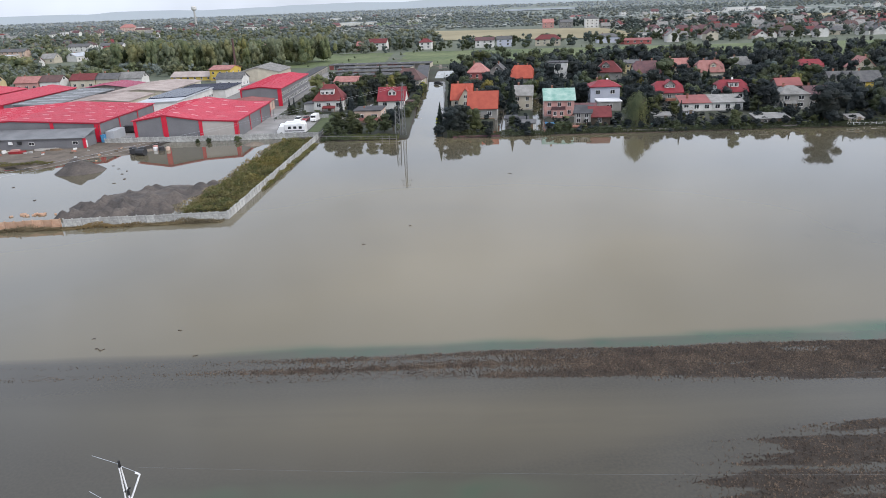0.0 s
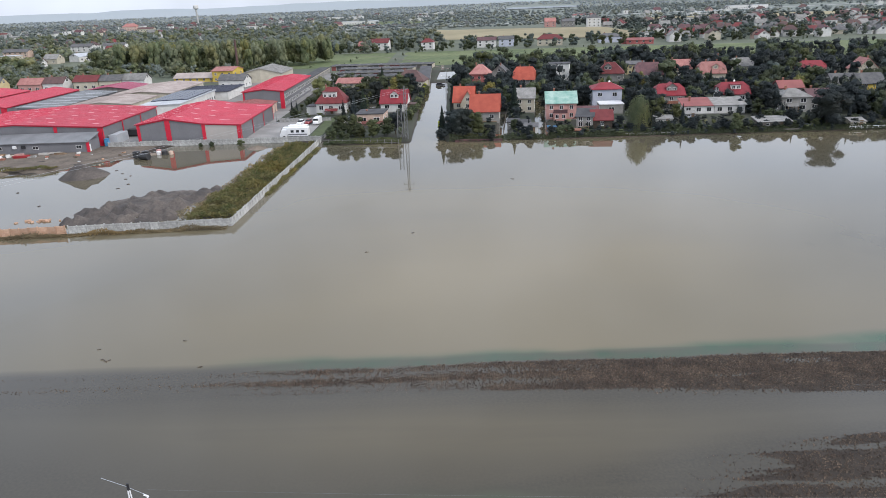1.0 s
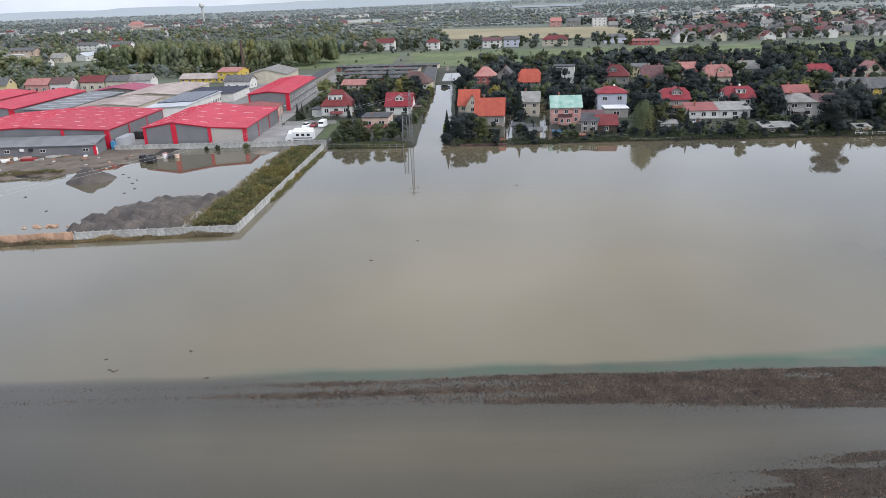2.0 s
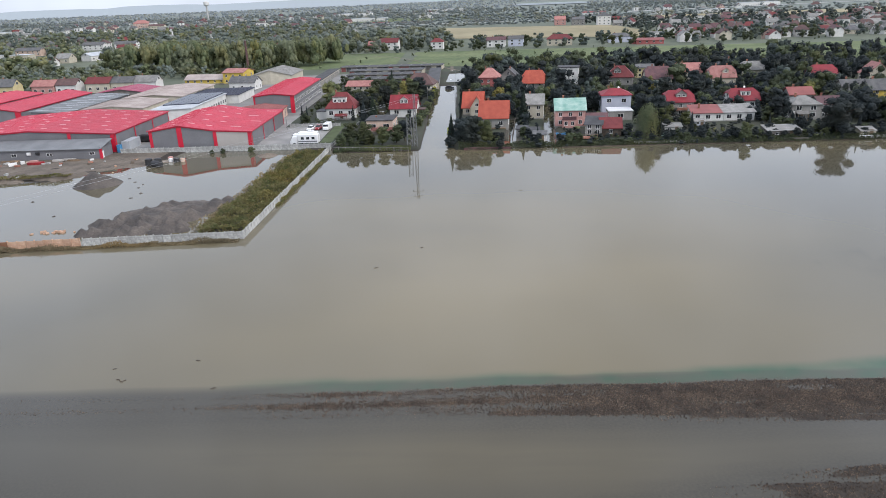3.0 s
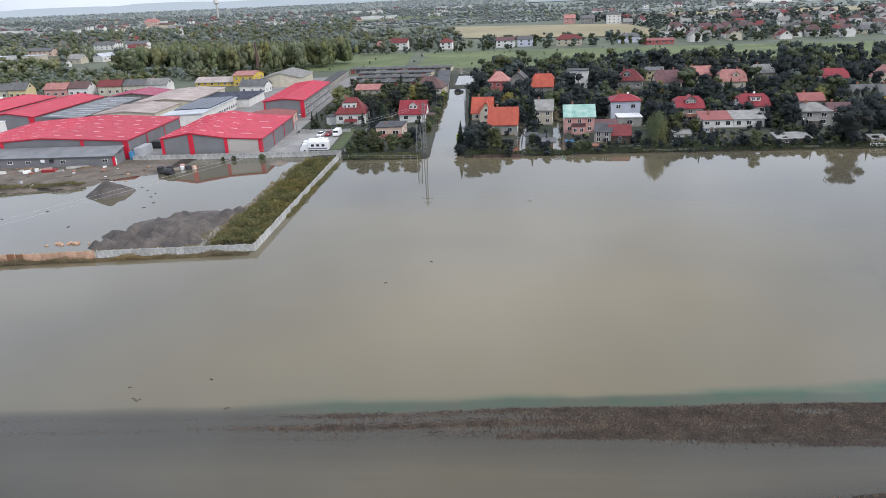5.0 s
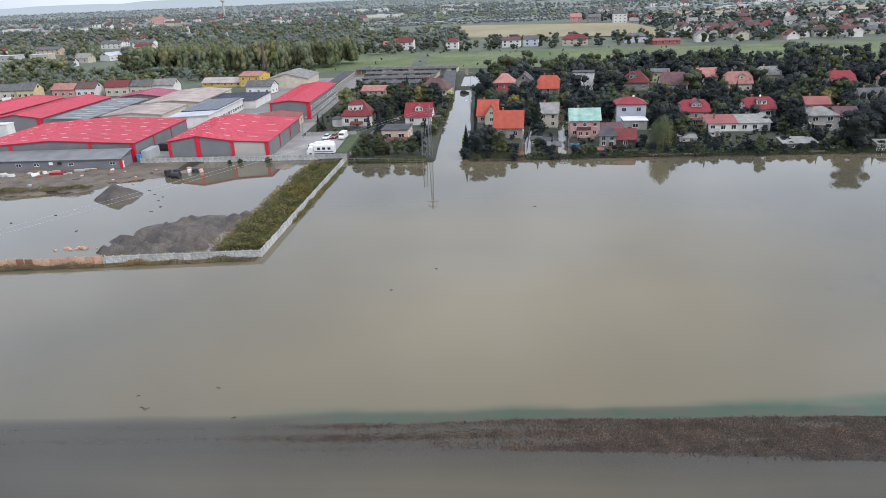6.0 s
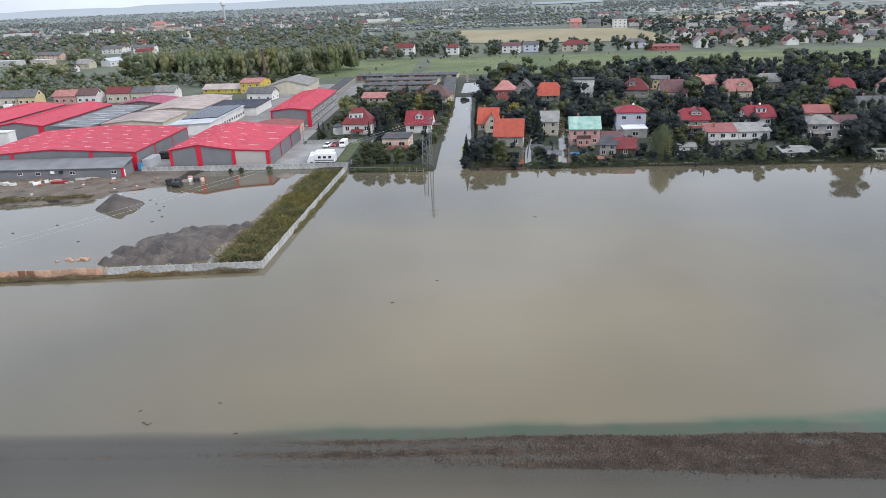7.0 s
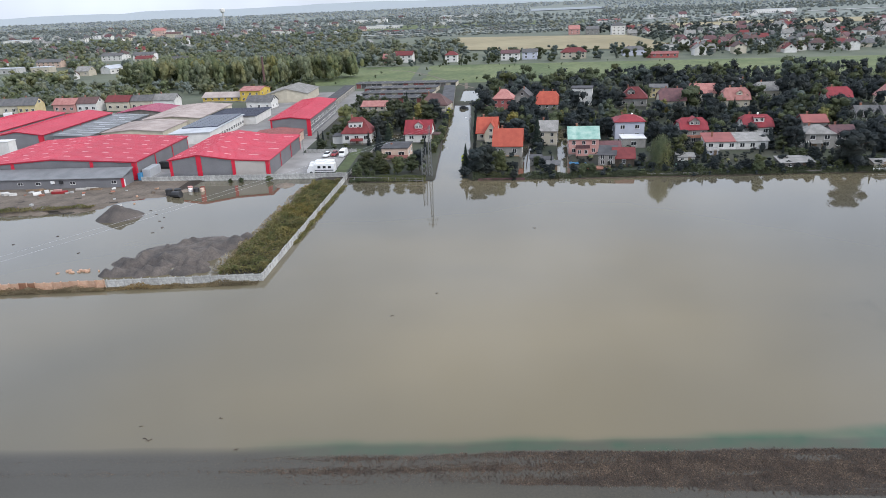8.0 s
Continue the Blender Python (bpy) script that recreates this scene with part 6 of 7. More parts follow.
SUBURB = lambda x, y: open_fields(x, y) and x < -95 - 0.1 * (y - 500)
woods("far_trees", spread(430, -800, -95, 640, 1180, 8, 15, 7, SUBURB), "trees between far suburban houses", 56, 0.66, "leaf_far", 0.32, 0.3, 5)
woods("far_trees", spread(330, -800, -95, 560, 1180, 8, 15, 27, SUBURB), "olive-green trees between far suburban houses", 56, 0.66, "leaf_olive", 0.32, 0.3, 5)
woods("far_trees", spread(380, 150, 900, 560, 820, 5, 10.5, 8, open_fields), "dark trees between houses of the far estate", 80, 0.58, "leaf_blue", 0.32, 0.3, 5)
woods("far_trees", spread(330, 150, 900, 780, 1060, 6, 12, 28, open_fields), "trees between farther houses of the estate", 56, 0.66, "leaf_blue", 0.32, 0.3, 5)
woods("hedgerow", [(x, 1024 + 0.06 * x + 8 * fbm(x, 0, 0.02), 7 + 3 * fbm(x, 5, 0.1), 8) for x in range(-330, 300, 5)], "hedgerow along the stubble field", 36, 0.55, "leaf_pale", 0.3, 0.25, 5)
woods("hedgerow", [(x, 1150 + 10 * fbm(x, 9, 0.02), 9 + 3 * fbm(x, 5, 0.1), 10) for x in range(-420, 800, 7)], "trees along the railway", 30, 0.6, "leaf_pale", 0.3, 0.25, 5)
def lake_gap(x, y):
    return y > 1900 and 0.085 < x / y < 0.185


# haze over these woods is put into their leaf colours
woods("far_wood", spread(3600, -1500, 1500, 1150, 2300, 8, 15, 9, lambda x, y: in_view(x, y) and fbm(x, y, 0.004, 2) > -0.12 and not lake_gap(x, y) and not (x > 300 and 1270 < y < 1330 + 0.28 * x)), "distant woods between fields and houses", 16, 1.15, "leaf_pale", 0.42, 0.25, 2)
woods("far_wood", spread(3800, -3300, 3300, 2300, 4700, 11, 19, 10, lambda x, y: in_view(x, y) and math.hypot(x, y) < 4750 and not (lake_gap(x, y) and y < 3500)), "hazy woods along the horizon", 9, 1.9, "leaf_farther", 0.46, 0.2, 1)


def skyline():
    """The faint wooded hills at the edge of sight; pale colour and glow stand in for haze."""
    m = bpy.data.materials.new("far_hill")
    m.use_nodes = True
    b = m.node_tree.nodes["Principled BSDF"]
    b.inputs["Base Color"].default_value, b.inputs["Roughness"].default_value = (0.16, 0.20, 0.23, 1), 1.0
    # emission adds the haze in front of the hills
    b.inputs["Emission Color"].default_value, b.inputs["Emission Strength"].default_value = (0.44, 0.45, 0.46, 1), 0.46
    vs, fs = [], []
    n = 160
    for i in range(n + 1):
        a = radians(-42 + 84 * i / n)
        x, y = math.sin(a), math.cos(a)
        top = 52 + 10 * smooth(-26, 6, math.degrees(a)) + 12 * fbm(i * 0.09, 0, 1.0, 3)
        vs += [(x * 4760, y * 4760, -10), (x * 4840, y * 4840, top), (x * 4930, y * 4930, -10)]
    for i in range(n):
        k = 3 * i
        fs += [(k, k + 3, k + 4, k + 1), (k + 1, k + 4, k + 5, k + 2)]
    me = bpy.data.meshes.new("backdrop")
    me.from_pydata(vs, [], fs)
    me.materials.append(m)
    tagged(new("backdrop", me), "wooded hills along the horizon, pale blue-grey from added haze glow", "hills", kind="structure")


skyline()
field("lake", 230, 520, 2600, 3000, "water", "pale distant lake among trees", 2.0, 0, "lake")


def track(points, width, label):
    """A worn strip of bare ground across the grass."""
    bm = bmesh.new()
    rows = []
    for i, (x, y) in enumerate(points):
        q = points[min(i + 1, len(points) - 1)]
        o = points[max(i - 1, 0)]
        d = Vector((q[0] - o[0], q[1] - o[1], 0)).normalized()
        s = Vector((-d.y, d.x, 0)) * width / 2
        rows.append([bm.verts.new(Vector((x, y, height(x, y) + 0.17)) + k * s) for k in (-1, 1)])
    for a, b in zip(rows, rows[1:]):
        bm.faces.new((a[0], a[1], b[1], b[0]))
    tagged(part("path", bm, "dirt"), label, "path", kind="structure")


track([(4.0, 404), (-6.0, 428), (-14, 452), (-24, 480), (-42, 520), (-62, 540), (-80, 552)], 1.3, "pale dirt track crossing the meadow")
woods("meadow_shrubs", spread(46, -90, 300, 440, 600, 1.2, 2.6, 44), "scattered small shrubs on the meadow", 30, 0.4, "leaf_mid")


def far_house(x, y, rot, w=10.5, d=9, e=3.2, r=3.4, kind="gable", wall="white_wall", roof="brown_tile", floors=1, label="", cols=2):
    return house(x, y, rot, w, d, e, r, kind, wall, roof, floors, cols, 1, g=height(x, y) + 0.2, side_cols=0, win=(1.6, 1.4), base=False, name="distant_house", label=label, group="distant houses")


# the row behind the halls
for x, y, w, e, r, wall, roof in ((-242, 366, 13, 4.6, 2.8, "cream_wall", "slate"), (-229.5, 364, 10, 4.8, 3.2, "pale_yellow_wall", "slate"), (-209.5, 364, 12, 4.4, 2.6, "pink_wall", "faded_tile"),
                                  (-197.5, 364, 11, 4.6, 2.6, "white_wall", "brown_tile"), (-181.5, 365, 12.5, 4.8, 2.6, "cream_wall", "dark_red_tile"), (-169, 365, 11.5, 4.8, 2.4, "cream_wall", "slate"),
                                  (-157, 365, 12, 4.8, 2.6, "white_wall", "asbestos")):
    far_house(x, y, -4, w, 8, e, r, "gable", wall, roof, 1, f"terraced {wall.split('_')[0]} house with {roof.split('_')[0]} roof", 3)
for x, y, rot, w, d, e, r, kind, wall, roof, fl in (
        (-412, 700, -6, 26, 9, 5.4, 2.4, "gable", "peach_wall", "slate", 2), (-380, 765, -6, 24, 9, 5.6, 2.4, "gable", "white_wall", "slate", 2), (-345, 764, -6, 24, 9, 5.6, 2.4, "gable", "white_wall", "slate", 2),
        (-318, 588, -8, 12, 10, 4.0, 3.4, "gable", "cream_wall", "asbestos", 1), (-303, 604, 70, 16, 11, 4.2, 2.4, "gable", "white_wall", "pale_roof", 1), (-420, 640, -6, 30, 12, 4.5, 0, "flat", "concrete", "pale_roof", 1),
        (-385, 640, -6, 18, 10, 4.5, 0, "flat", "cream_wall", "pale_roof", 1), (-262, 655, -8, 20, 10, 5.0, 3.8, "gable", "white_wall", "slate", 2), (-330, 730, -4, 18, 9, 3.5, 2.6, "gable", "cream_wall", "dark_red_tile", 1),
        (-640, 1500, -4, 30, 16, 11, 6, "hip", "render_pink", "faded_tile", 3), (-612, 1490, -4, 12, 12, 12, 3, "hip", "white_wall", "slate", 2), (-560, 1380, 0, 30, 12, 8, 3, "gable", "cream_wall", "brown_tile", 2),
        (-120, 1160, -4, 42, 12, 5, 1, "gable", "white_wall", "dark_red_tile", 1), (-210, 1240, -4, 30, 12, 5, 0, "flat", "white_wall", "pale_roof", 1), (-340, 1330, 0, 34, 12, 7, 0, "flat", "white_wall", "old_red_sheet", 2),
        (-840, 1345, 0, 60, 20, 7, 0, "flat", "white_wall", "pale_roof", 1), (-690, 1170, 0, 40, 14, 7, 2, "gable", "white_wall", "asbestos", 2),
        (-52, 606, -8, 15, 10, 6.0, 3.0, "gable", "white_wall", "dark_red_tile", 2), (-66, 610, -8, 8, 9, 4.0, 3.0, "gable", "pink_wall", "faded_tile", 1), (-12, 590, -6, 10, 9, 5.6, 2.6, "hip", "white_wall", "dark_red_tile", 2),
        (36, 588, -8, 15, 10, 5.6, 2.2, "gable", "white_wall", "maroon_tile", 2), (52, 590, -8, 12, 10, 5.8, 2.2, "gable", "blue_wall", "slate", 2), (86, 582, -8, 20, 11, 5.0, 3.2, "hip", "cream_wall", "dark_red_tile", 2),
        (136, 592, -6, 18, 11, 4.6, 2.4, "hip", "blue_wall", "slate", 1), (152, 560, -8, 20, 10, 3.0, 1.4, "gable", "rust_wall", "old_red_sheet", 1), (146, 566, -8, 12, 10, 3.0, 0, "flat", "rust_wall", "old_red_sheet", 1),
        (-160, 1420, 0, 70, 20, 6, 0, "flat", "white_wall", "pale_roof", 1), (-40, 1500, 0, 60, 18, 6, 0, "flat", "white_wall", "asbestos", 1), (60, 1180, -3, 48, 10, 4, 0, "flat", "grey_wall", "slate", 1),
        (-60, 1185, -3, 60, 10, 4, 0, "flat", "grey_wall", "asbestos", 1), (240, 1250, -3, 40, 14, 6, 2, "gable", "white_wall", "old_red_sheet", 1), (-250, 1900, 0, 90, 20, 8, 0, "flat", "white_wall", "pale_roof", 1),
        (420, 1180, 0, 50, 18, 6, 0, "flat", "white_wall", "pale_roof", 1), (620, 1500, 0, 80, 20, 7, 0, "flat", "white_wall", "pale_roof", 1), (-20, 2050, 0, 110, 20, 8, 0, "flat", "white_wall", "pale_roof", 1),
        (186, 900, -4, 16, 14, 11, 4, "tent", "white_wall", "slate", 3), (160, 930, -4, 16, 12, 7, 3, "gable", "grey_wall", "slate", 2), (140, 950, -4, 14, 12, 7, 4, "gable", "pink_wall", "faded_tile", 2)):
    far_house(x, y, rot, w, d, e, r, kind, wall, roof, fl, f"distant {wall.split('_')[0]} building with {roof.split('_')[0]} roof", max(2, int(w / 5)))


def far_houses():
    r = random.Random(42)
    looks = (("white_wall", "dark_red_tile", "gable"), ("cream_wall", "brown_tile", "half_hip"), ("white_wall", "slate", "gable"), ("white_wall", "asbestos", "gable"), ("grey_wall", "asbestos", "gable"),
             ("white_wall", "brown_tile", "hip"), ("cream_wall", "slate", "hip"), ("white_wall", "asbestos", "flat"), ("render_pink", "maroon_tile", "gable"), ("white_wall", "maroon_tile", "half_hip"), ("white_wall", "slate", "hip"))
    near_set, far_set = ([far_house(0, at, 0, 10.5, 9, 3.2 + 2.0 * (i % 2), 3.4 if k != "flat" else 0, k, w, q, 1 + i % 2, f"distant {w.split('_')[0]} house with {q.split('_')[0]} roof") for i, (w, q, k) in enumerate(looks)] for at in (600, 1200))
    for n, x0, x1, y0, y1 in ((78, 172, 480, 555, 720), (70, 190, 640, 720, 1000), (14, -500, -230, 480, 640), (44, -620, -120, 660, 1000), (60, -1000, -150, 1000, 1500), (36, -1300, 0, 1500, 2200), (24, 300, 1000, 1010, 1500)):
        for i in range(n):
            x, y = r.uniform(x0, x1), r.uniform(y0, y1)
            if not open_fields(x, y):
                continue
            o = copy_thing(r.choice(near_set if y < 850 else far_set), pose(x, y, height(x, y) + 0.2, 0, 0, r.choice((-8, -5, 0, 40, 85, 88)) + r.uniform(-6, 6)))
            o.scale = (1, 1, 1) if y < 1000 else (1.3, 1.2, 1.25)
    for p in near_set + far_set:
        for o in (*p.children_recursive, p):
            bpy.data.objects.remove(o)


far_houses()


# ---------------------------------------------------------------- masts, wires, lamps
def lattice(name, x, y, g, h, w0, w1, label, arms=(), bays=8, category="pylon"):
    """A braced steel mast of four legs."""
    t = empty(name, pose(x, y, g), label, category)
    at = lambda f, i: Vector(((w0 + (w1 - w0) * f) / 2 * (1, 1, -1, -1)[i], (w0 + (w1 - w0) * f) / 2 * (1, -1, -1, 1)[i], h * f))
    for i in range(4):
        bm = bmesh.new()
        rod(bm, at(-0.05, i), at(1, i), 0.075, n=4)
        part("leg", bm, "galvanised", t)
    for k in range(bays):
        a, b = k / bays, (k + 1) / bays
        for i in range(4):
            j = (i + 1) % 4
            bm = bmesh.new()
            rod(bm, at(a, i), at(b, j), 0.045, n=4)
            part("brace", bm, "galvanised", t)
    for z, half in arms:
        bm = bmesh.new()
        rod(bm, (-half, 0, z), (half, 0, z), 0.06, n=4)
        arm = part("crossarm", bm, "galvanised", t)
        for s in (-1, 1):
            bm = bmesh.new()
            for q in range(4):
                rod(bm, (s * half * 0.95, 0, z - 0.05 - q * 0.12), (s * half * 0.95, 0, z - 0.14 - q * 0.12), 0.09, 0.05, 8)
            part("insulator", bm, "dark_paint", arm)
    return t


lattice("pylon", -10.6, 196.5, -0.9, 16.0, 1.0, 0.4, "slender grey lattice power mast in the flooded road", ((15.2, 1.1), (13.8, 1.5)), 12)
lattice("pylon", -12.4, 197.5, -0.9, 9.6, 1.6, 1.0, "grey lattice power mast standing in water", (), 7)


def near_pole():
    """Top of the white A-shaped power pole in front of the ridge."""
    t = empty("power_pole", pose(-17.3, 31.6, -0.4), "white A-frame power pole with black insulators", "power pole")
    for s in (-1, 1):
        bm = bmesh.new()
        rod(bm, (s * 0.5 + 0.3, -0.1 * s, -0.5), (s * 0.05, 0, 12.55), 0.08, 0.04, 8)
        part("leg", bm, "white_paint", t)
    bm = bmesh.new()
    rod(bm, (-0.12, 0.02, 10.9), (0.3, 0.02, 11.2), 0.05)
    part("brace", bm, "dark_paint", t)
    for a, b in (((0.12, 0, 10.2), (0.62, 0.7, 11.55)), ((0.0, 0, 10.3), (-0.6, -0.45, 10.15)), ((-0.6, -0.45, 10.15), (-0.72, -0.5, 10.45)), ((0.62, 0.7, 11.55), (0.35, 0.75, 11.6))):
        bm = bmesh.new()
        rod(bm, a, b, 0.05)
        part("arm", bm, "white_paint", t)
    for x, y, z in ((0.0, 0.0, 12.57), (-0.74, -0.5, 10.42), (0.16, 0.0, 10.75)):
        bm = bmesh.new()
        rod(bm, (x, y, z), (x, y, z + 0.4), 0.08, 0.06, 8)
        part("insulator", bm, "dark_paint", t)
    for a, b in (((0.0, 0.0, 12.75), (-1.9, 0.9, 12.7)), ((0.62, 0.7, 11.6), (-0.9, 1.4, 11.7)), ((-0.74, -0.5, 10.7), (-2.1, 0.2, 10.9))):
        bm = bmesh.new()
        rod(bm, a, b, 0.014, n=5)
        part("wire_stub", bm, "pale_roof", t)


near_pole()


def wire(a, b, sag, label, r=0.016, material="pale_roof"):
    a, b = Vector(a), Vector(b)
    bm = bmesh.new()
    n = 24
    pts = [a.lerp(b, i / n) - Vector((0, 0, sag * 4 * (i / n) * (1 - i / n))) for i in range(n + 1)]
    side = (b - a).cross(Vector((0, 0, 1))).normalized() * r
    rings = [[bm.verts.new(p + o) for o in (side, Vector((0, 0, r)), -side, Vector((0, 0, -r)))] for p in pts]
    for p, q in zip(rings, rings[1:]):
        for i in range(4):
            bm.faces.new((p[i], p[(i + 1) % 4], q[(i + 1) % 4], q[i]))
    return tagged(part("power_wire", bm, material), label, "wire", "overhead wires")


FAR_END = Vector((-150.0, -5.0, 13.0))
for dz, dx in ((14.6, 1.05), (14.6, -1.05)):
    wire((-10.6 + dx, 196.5, dz - 0.4), FAR_END + Vector((dx * 2.2, 0, dz - 14.6)), 2.2, "thin grey overhead wire crossing the yard", 0.014)
for a, b in (((-16.7, 32.3, 11.6), (70, 29.5, 11.2)),):
    wire(a, b, 0.8, "thin overhead wire from the white pole", 0.004, "lead_roof")


def street_lamp(x, y, h=7.5, turn=0):
    t = empty("street_lamp", pose(x, y, -0.5, 0, 0, turn), "slim grey street lamp beside the flooded road", "street lamp", "street lamps")
    bm = bmesh.new()
    rod(bm, (0, 0, 0), (0, 0, h), 0.09, 0.05, 8)
    part("pole", bm, "galvanised", t)
    bm = bmesh.new()
    rod(bm, (0, 0, h), (-1.3, 0, h + 0.25), 0.04)
    part("arm", bm, "galvanised", t)
    part("lamp_head", boxes((-1.9, -1.25, -0.12, 0.12, h + 0.2, h + 0.32)), "frame_white", t)


for x, y in ((1.2, 257), (1.0, 300), (1.6, 340), (-9.8, 275), (-55.5, 232)):
    street_lamp(x, y, turn=0 if x > 0 else 180)

bm = bmesh.new()
rod(bm, (0, 0, -1), (0, 0, 19.0), 0.85, 0.6, 12)
tall = empty("brick_chimney", pose(-127.6, 446.0, 0.3), "tall slim red-brown brick chimney", "chimney")
part("shaft", bm, "brown_tile", tall)
part("cap", boxes((-0.72, 0.72, -0.72, 0.72, 19.004, 19.3)), "grey_wall", tall)

tower = empty("water_tower", pose(-635.0, 1900.0, 11.0), "pale water tower on a slender stem", "water tower")
bm = bmesh.new()
rod(bm, (0, 0, -5), (0, 0, 29), 2.8, 2.3, 12)
part("stem", bm, "concrete", tower)
bm = bmesh.new()
rod(bm, (0, 0, 29), (0, 0, 32), 3.0, 6.8, 16)
rod(bm, (0, 0, 32.01), (0, 0, 39), 6.8, 6.8, 16)
rod(bm, (0, 0, 39.01), (0, 0, 41), 6.8, 1.5, 16)
part("tank", bm, "white_wall", tower)


# ---------------------------------------------------------------- vehicles
def wheel(parent, x, y, r=0.33, w=0.22):
    bm = bmesh.new()
    rod(bm, (x, y - w / 2, r), (x, y + w / 2, r), r, n=12)
    t = part("wheel", bm, "dark_paint", parent)
    bm = bmesh.new()
    rod(bm, (x, y - w / 2 - 0.01, r), (x, y + w / 2 + 0.01, r), r * 0.55, n=10)
    part("rim", bm, "galvanised", t)


def loft(bm, rows):
    """Rings of (x, half width, z low, z high) joined along x into a rounded body."""
    rings = []
    for x, hw, z0, z1 in rows:
        c = min(0.12, (z1 - z0) * 0.3)
        rings.append([bm.verts.new((x, y, z)) for y, z in ((-hw, z0), (hw, z0), (hw, z1 - c), (hw - c * 1.5, z1), (-hw + c * 1.5, z1), (-hw, z1 - c))])
    for a, b in zip(rings, rings[1:]):
        for i in range(6):
            bm.faces.new((a[i], b[i], b[(i + 1) % 6], a[(i + 1) % 6]))
    bm.faces.new(rings[0])
    bm.faces.new(rings[-1][::-1])


def car(x, y, rot, paint, label, g=0.34, van=False):
    t = empty("parked_van" if van else "parked_car", pose(x, y, g, 0, 0, rot), label, "van" if van else "car", "parked vehicles")
    bm = bmesh.new()
    if van:
        loft(bm, ((-2.6, 0.85, 0.35, 2.1), (-2.5, 0.95, 0.28, 2.3), (0.9, 0.95, 0.28, 2.35), (1.5, 0.93, 0.28, 2.1), (2.1, 0.9, 0.28, 1.2), (2.65, 0.82, 0.35, 0.95)))
    else:
        loft(bm, ((-2.1, 0.72, 0.4, 0.85), (-2.0, 0.84, 0.25, 0.98), (-0.6, 0.88, 0.22, 0.98), (1.0, 0.88, 0.22, 0.95), (1.9, 0.84, 0.25, 0.82), (2.15, 0.72, 0.35, 0.68)))
    body = part("body", bm, paint, t)
    if van:
        part("windscreen", boxes((1.56, 2.0, -0.78, 0.78, 1.3, 1.98)), "pane", body)
    else:
        bm = bmesh.new()
        loft(bm, ((-1.85, 0.66, 0.96, 1.0), (-1.35, 0.68, 0.96, 1.42), (0.25, 0.68, 0.96, 1.45), (1.05, 0.7, 0.94, 0.98)))
        part("cabin", bm, "pane", body)
        part("roof", boxes((-1.3, 0.2, -0.6, 0.6, 1.452, 1.48)), paint, body)
    for wx in (-1.3, 1.35):
        for wy in (-0.82, 0.82):
            wheel(t, wx, wy)
    for wy in (-0.6, 0.6):
        part("headlight", boxes((2.1 if not van else 2.6, 2.18 if not van else 2.69, wy - 0.15, wy + 0.15, 0.55, 0.7)), "frame_white", t)


car(-47.0, 229.0, -100, "white_paint", "white parked car on pale asphalt")
car(-44.6, 230.0, -95, "red_paint", "dark red parked car on pale asphalt")
car(-41.5, 229.0, -95, "white_paint", "white parked van beside the cars", van=True)
car(-1.4, 329.0, 5, "dark_paint", "dark car stranded at the end of the flooded road", g=-0.1)
car(-226.0, 350.0, 10, "blue_paint", "blue car parked behind the hall")
car(-221.0, 350.5, 10, "white_paint", "white car parked behind the hall")
car(-233.0, 350.0, 10, "white_paint", "white van parked behind the hall", van=True)


def lorry(x, y, rot, label, length=8.5):
    t = empty("parked_lorry", pose(x, y, 0.34, 0, 0, rot), label, "lorry", "parked vehicles")
    bm = bmesh.new()
    loft(bm, ((-length / 2, 1.15, 0.9, 3.2), (-length / 2 + 0.15, 1.25, 0.85, 3.3), (length / 2 - 2.4, 1.25, 0.85, 3.3), (length / 2 - 2.3, 1.2, 0.9, 3.25)))
    part("box_body", bm, "white_paint", t)
    bm = bmesh.new()
    loft(bm, ((length / 2 - 2.2, 1.15, 0.5, 2.7), (length / 2 - 0.7, 1.15, 0.5, 2.7), (length / 2 - 0.25, 1.1, 0.5, 1.7), (length / 2, 1.05, 0.55, 1.4)))
    cab = part("cab", bm, "white_paint", t)
    part("windscreen", boxes((length / 2 - 0.68, length / 2 - 0.36, -1.0, 1.0, 1.75, 2.5)), "pane", cab)
    for s in (-1, 1):
        for wx in (-length / 2 + 1.0, -length / 2 + 2.6, -length / 2 + 4.2):
            part("side_window", boxes((wx, wx + 0.9, s * 1.262 - 0.008, s * 1.262 + 0.008, 1.9, 2.6)), "pane", t)
        part("stripe", boxes((-length / 2 + 0.3, length / 2 - 2.5, s * 1.262 - 0.006, s * 1.262 + 0.006, 1.15, 1.5)), "red_paint" if length < 8.4 else "grey_sheet", t)
    part("roof_box", boxes((-length / 2 + 1.2, -length / 2 + 3.0, -0.6, 0.6, 3.31, 3.55)), "frame_white", t)
    part("chassis", boxes((-length / 2 + 0.3, length / 2 - 0.4, -0.45, 0.45, 0.45, 0.84)), "dark_paint", t)
    for wx in (-length / 2 + 1.5, -length / 2 + 2.6, length / 2 - 1.3):
        for wy in (-1.02, 1.02):
            wheel(t, wx, wy, 0.48, 0.28)


lorry(-43.8, 204.0, 176, "white camper lorry parked behind the concrete fence")
lorry(-44.6, 208.0, 176, "white box lorry with red stripe parked beside another", 8.0)

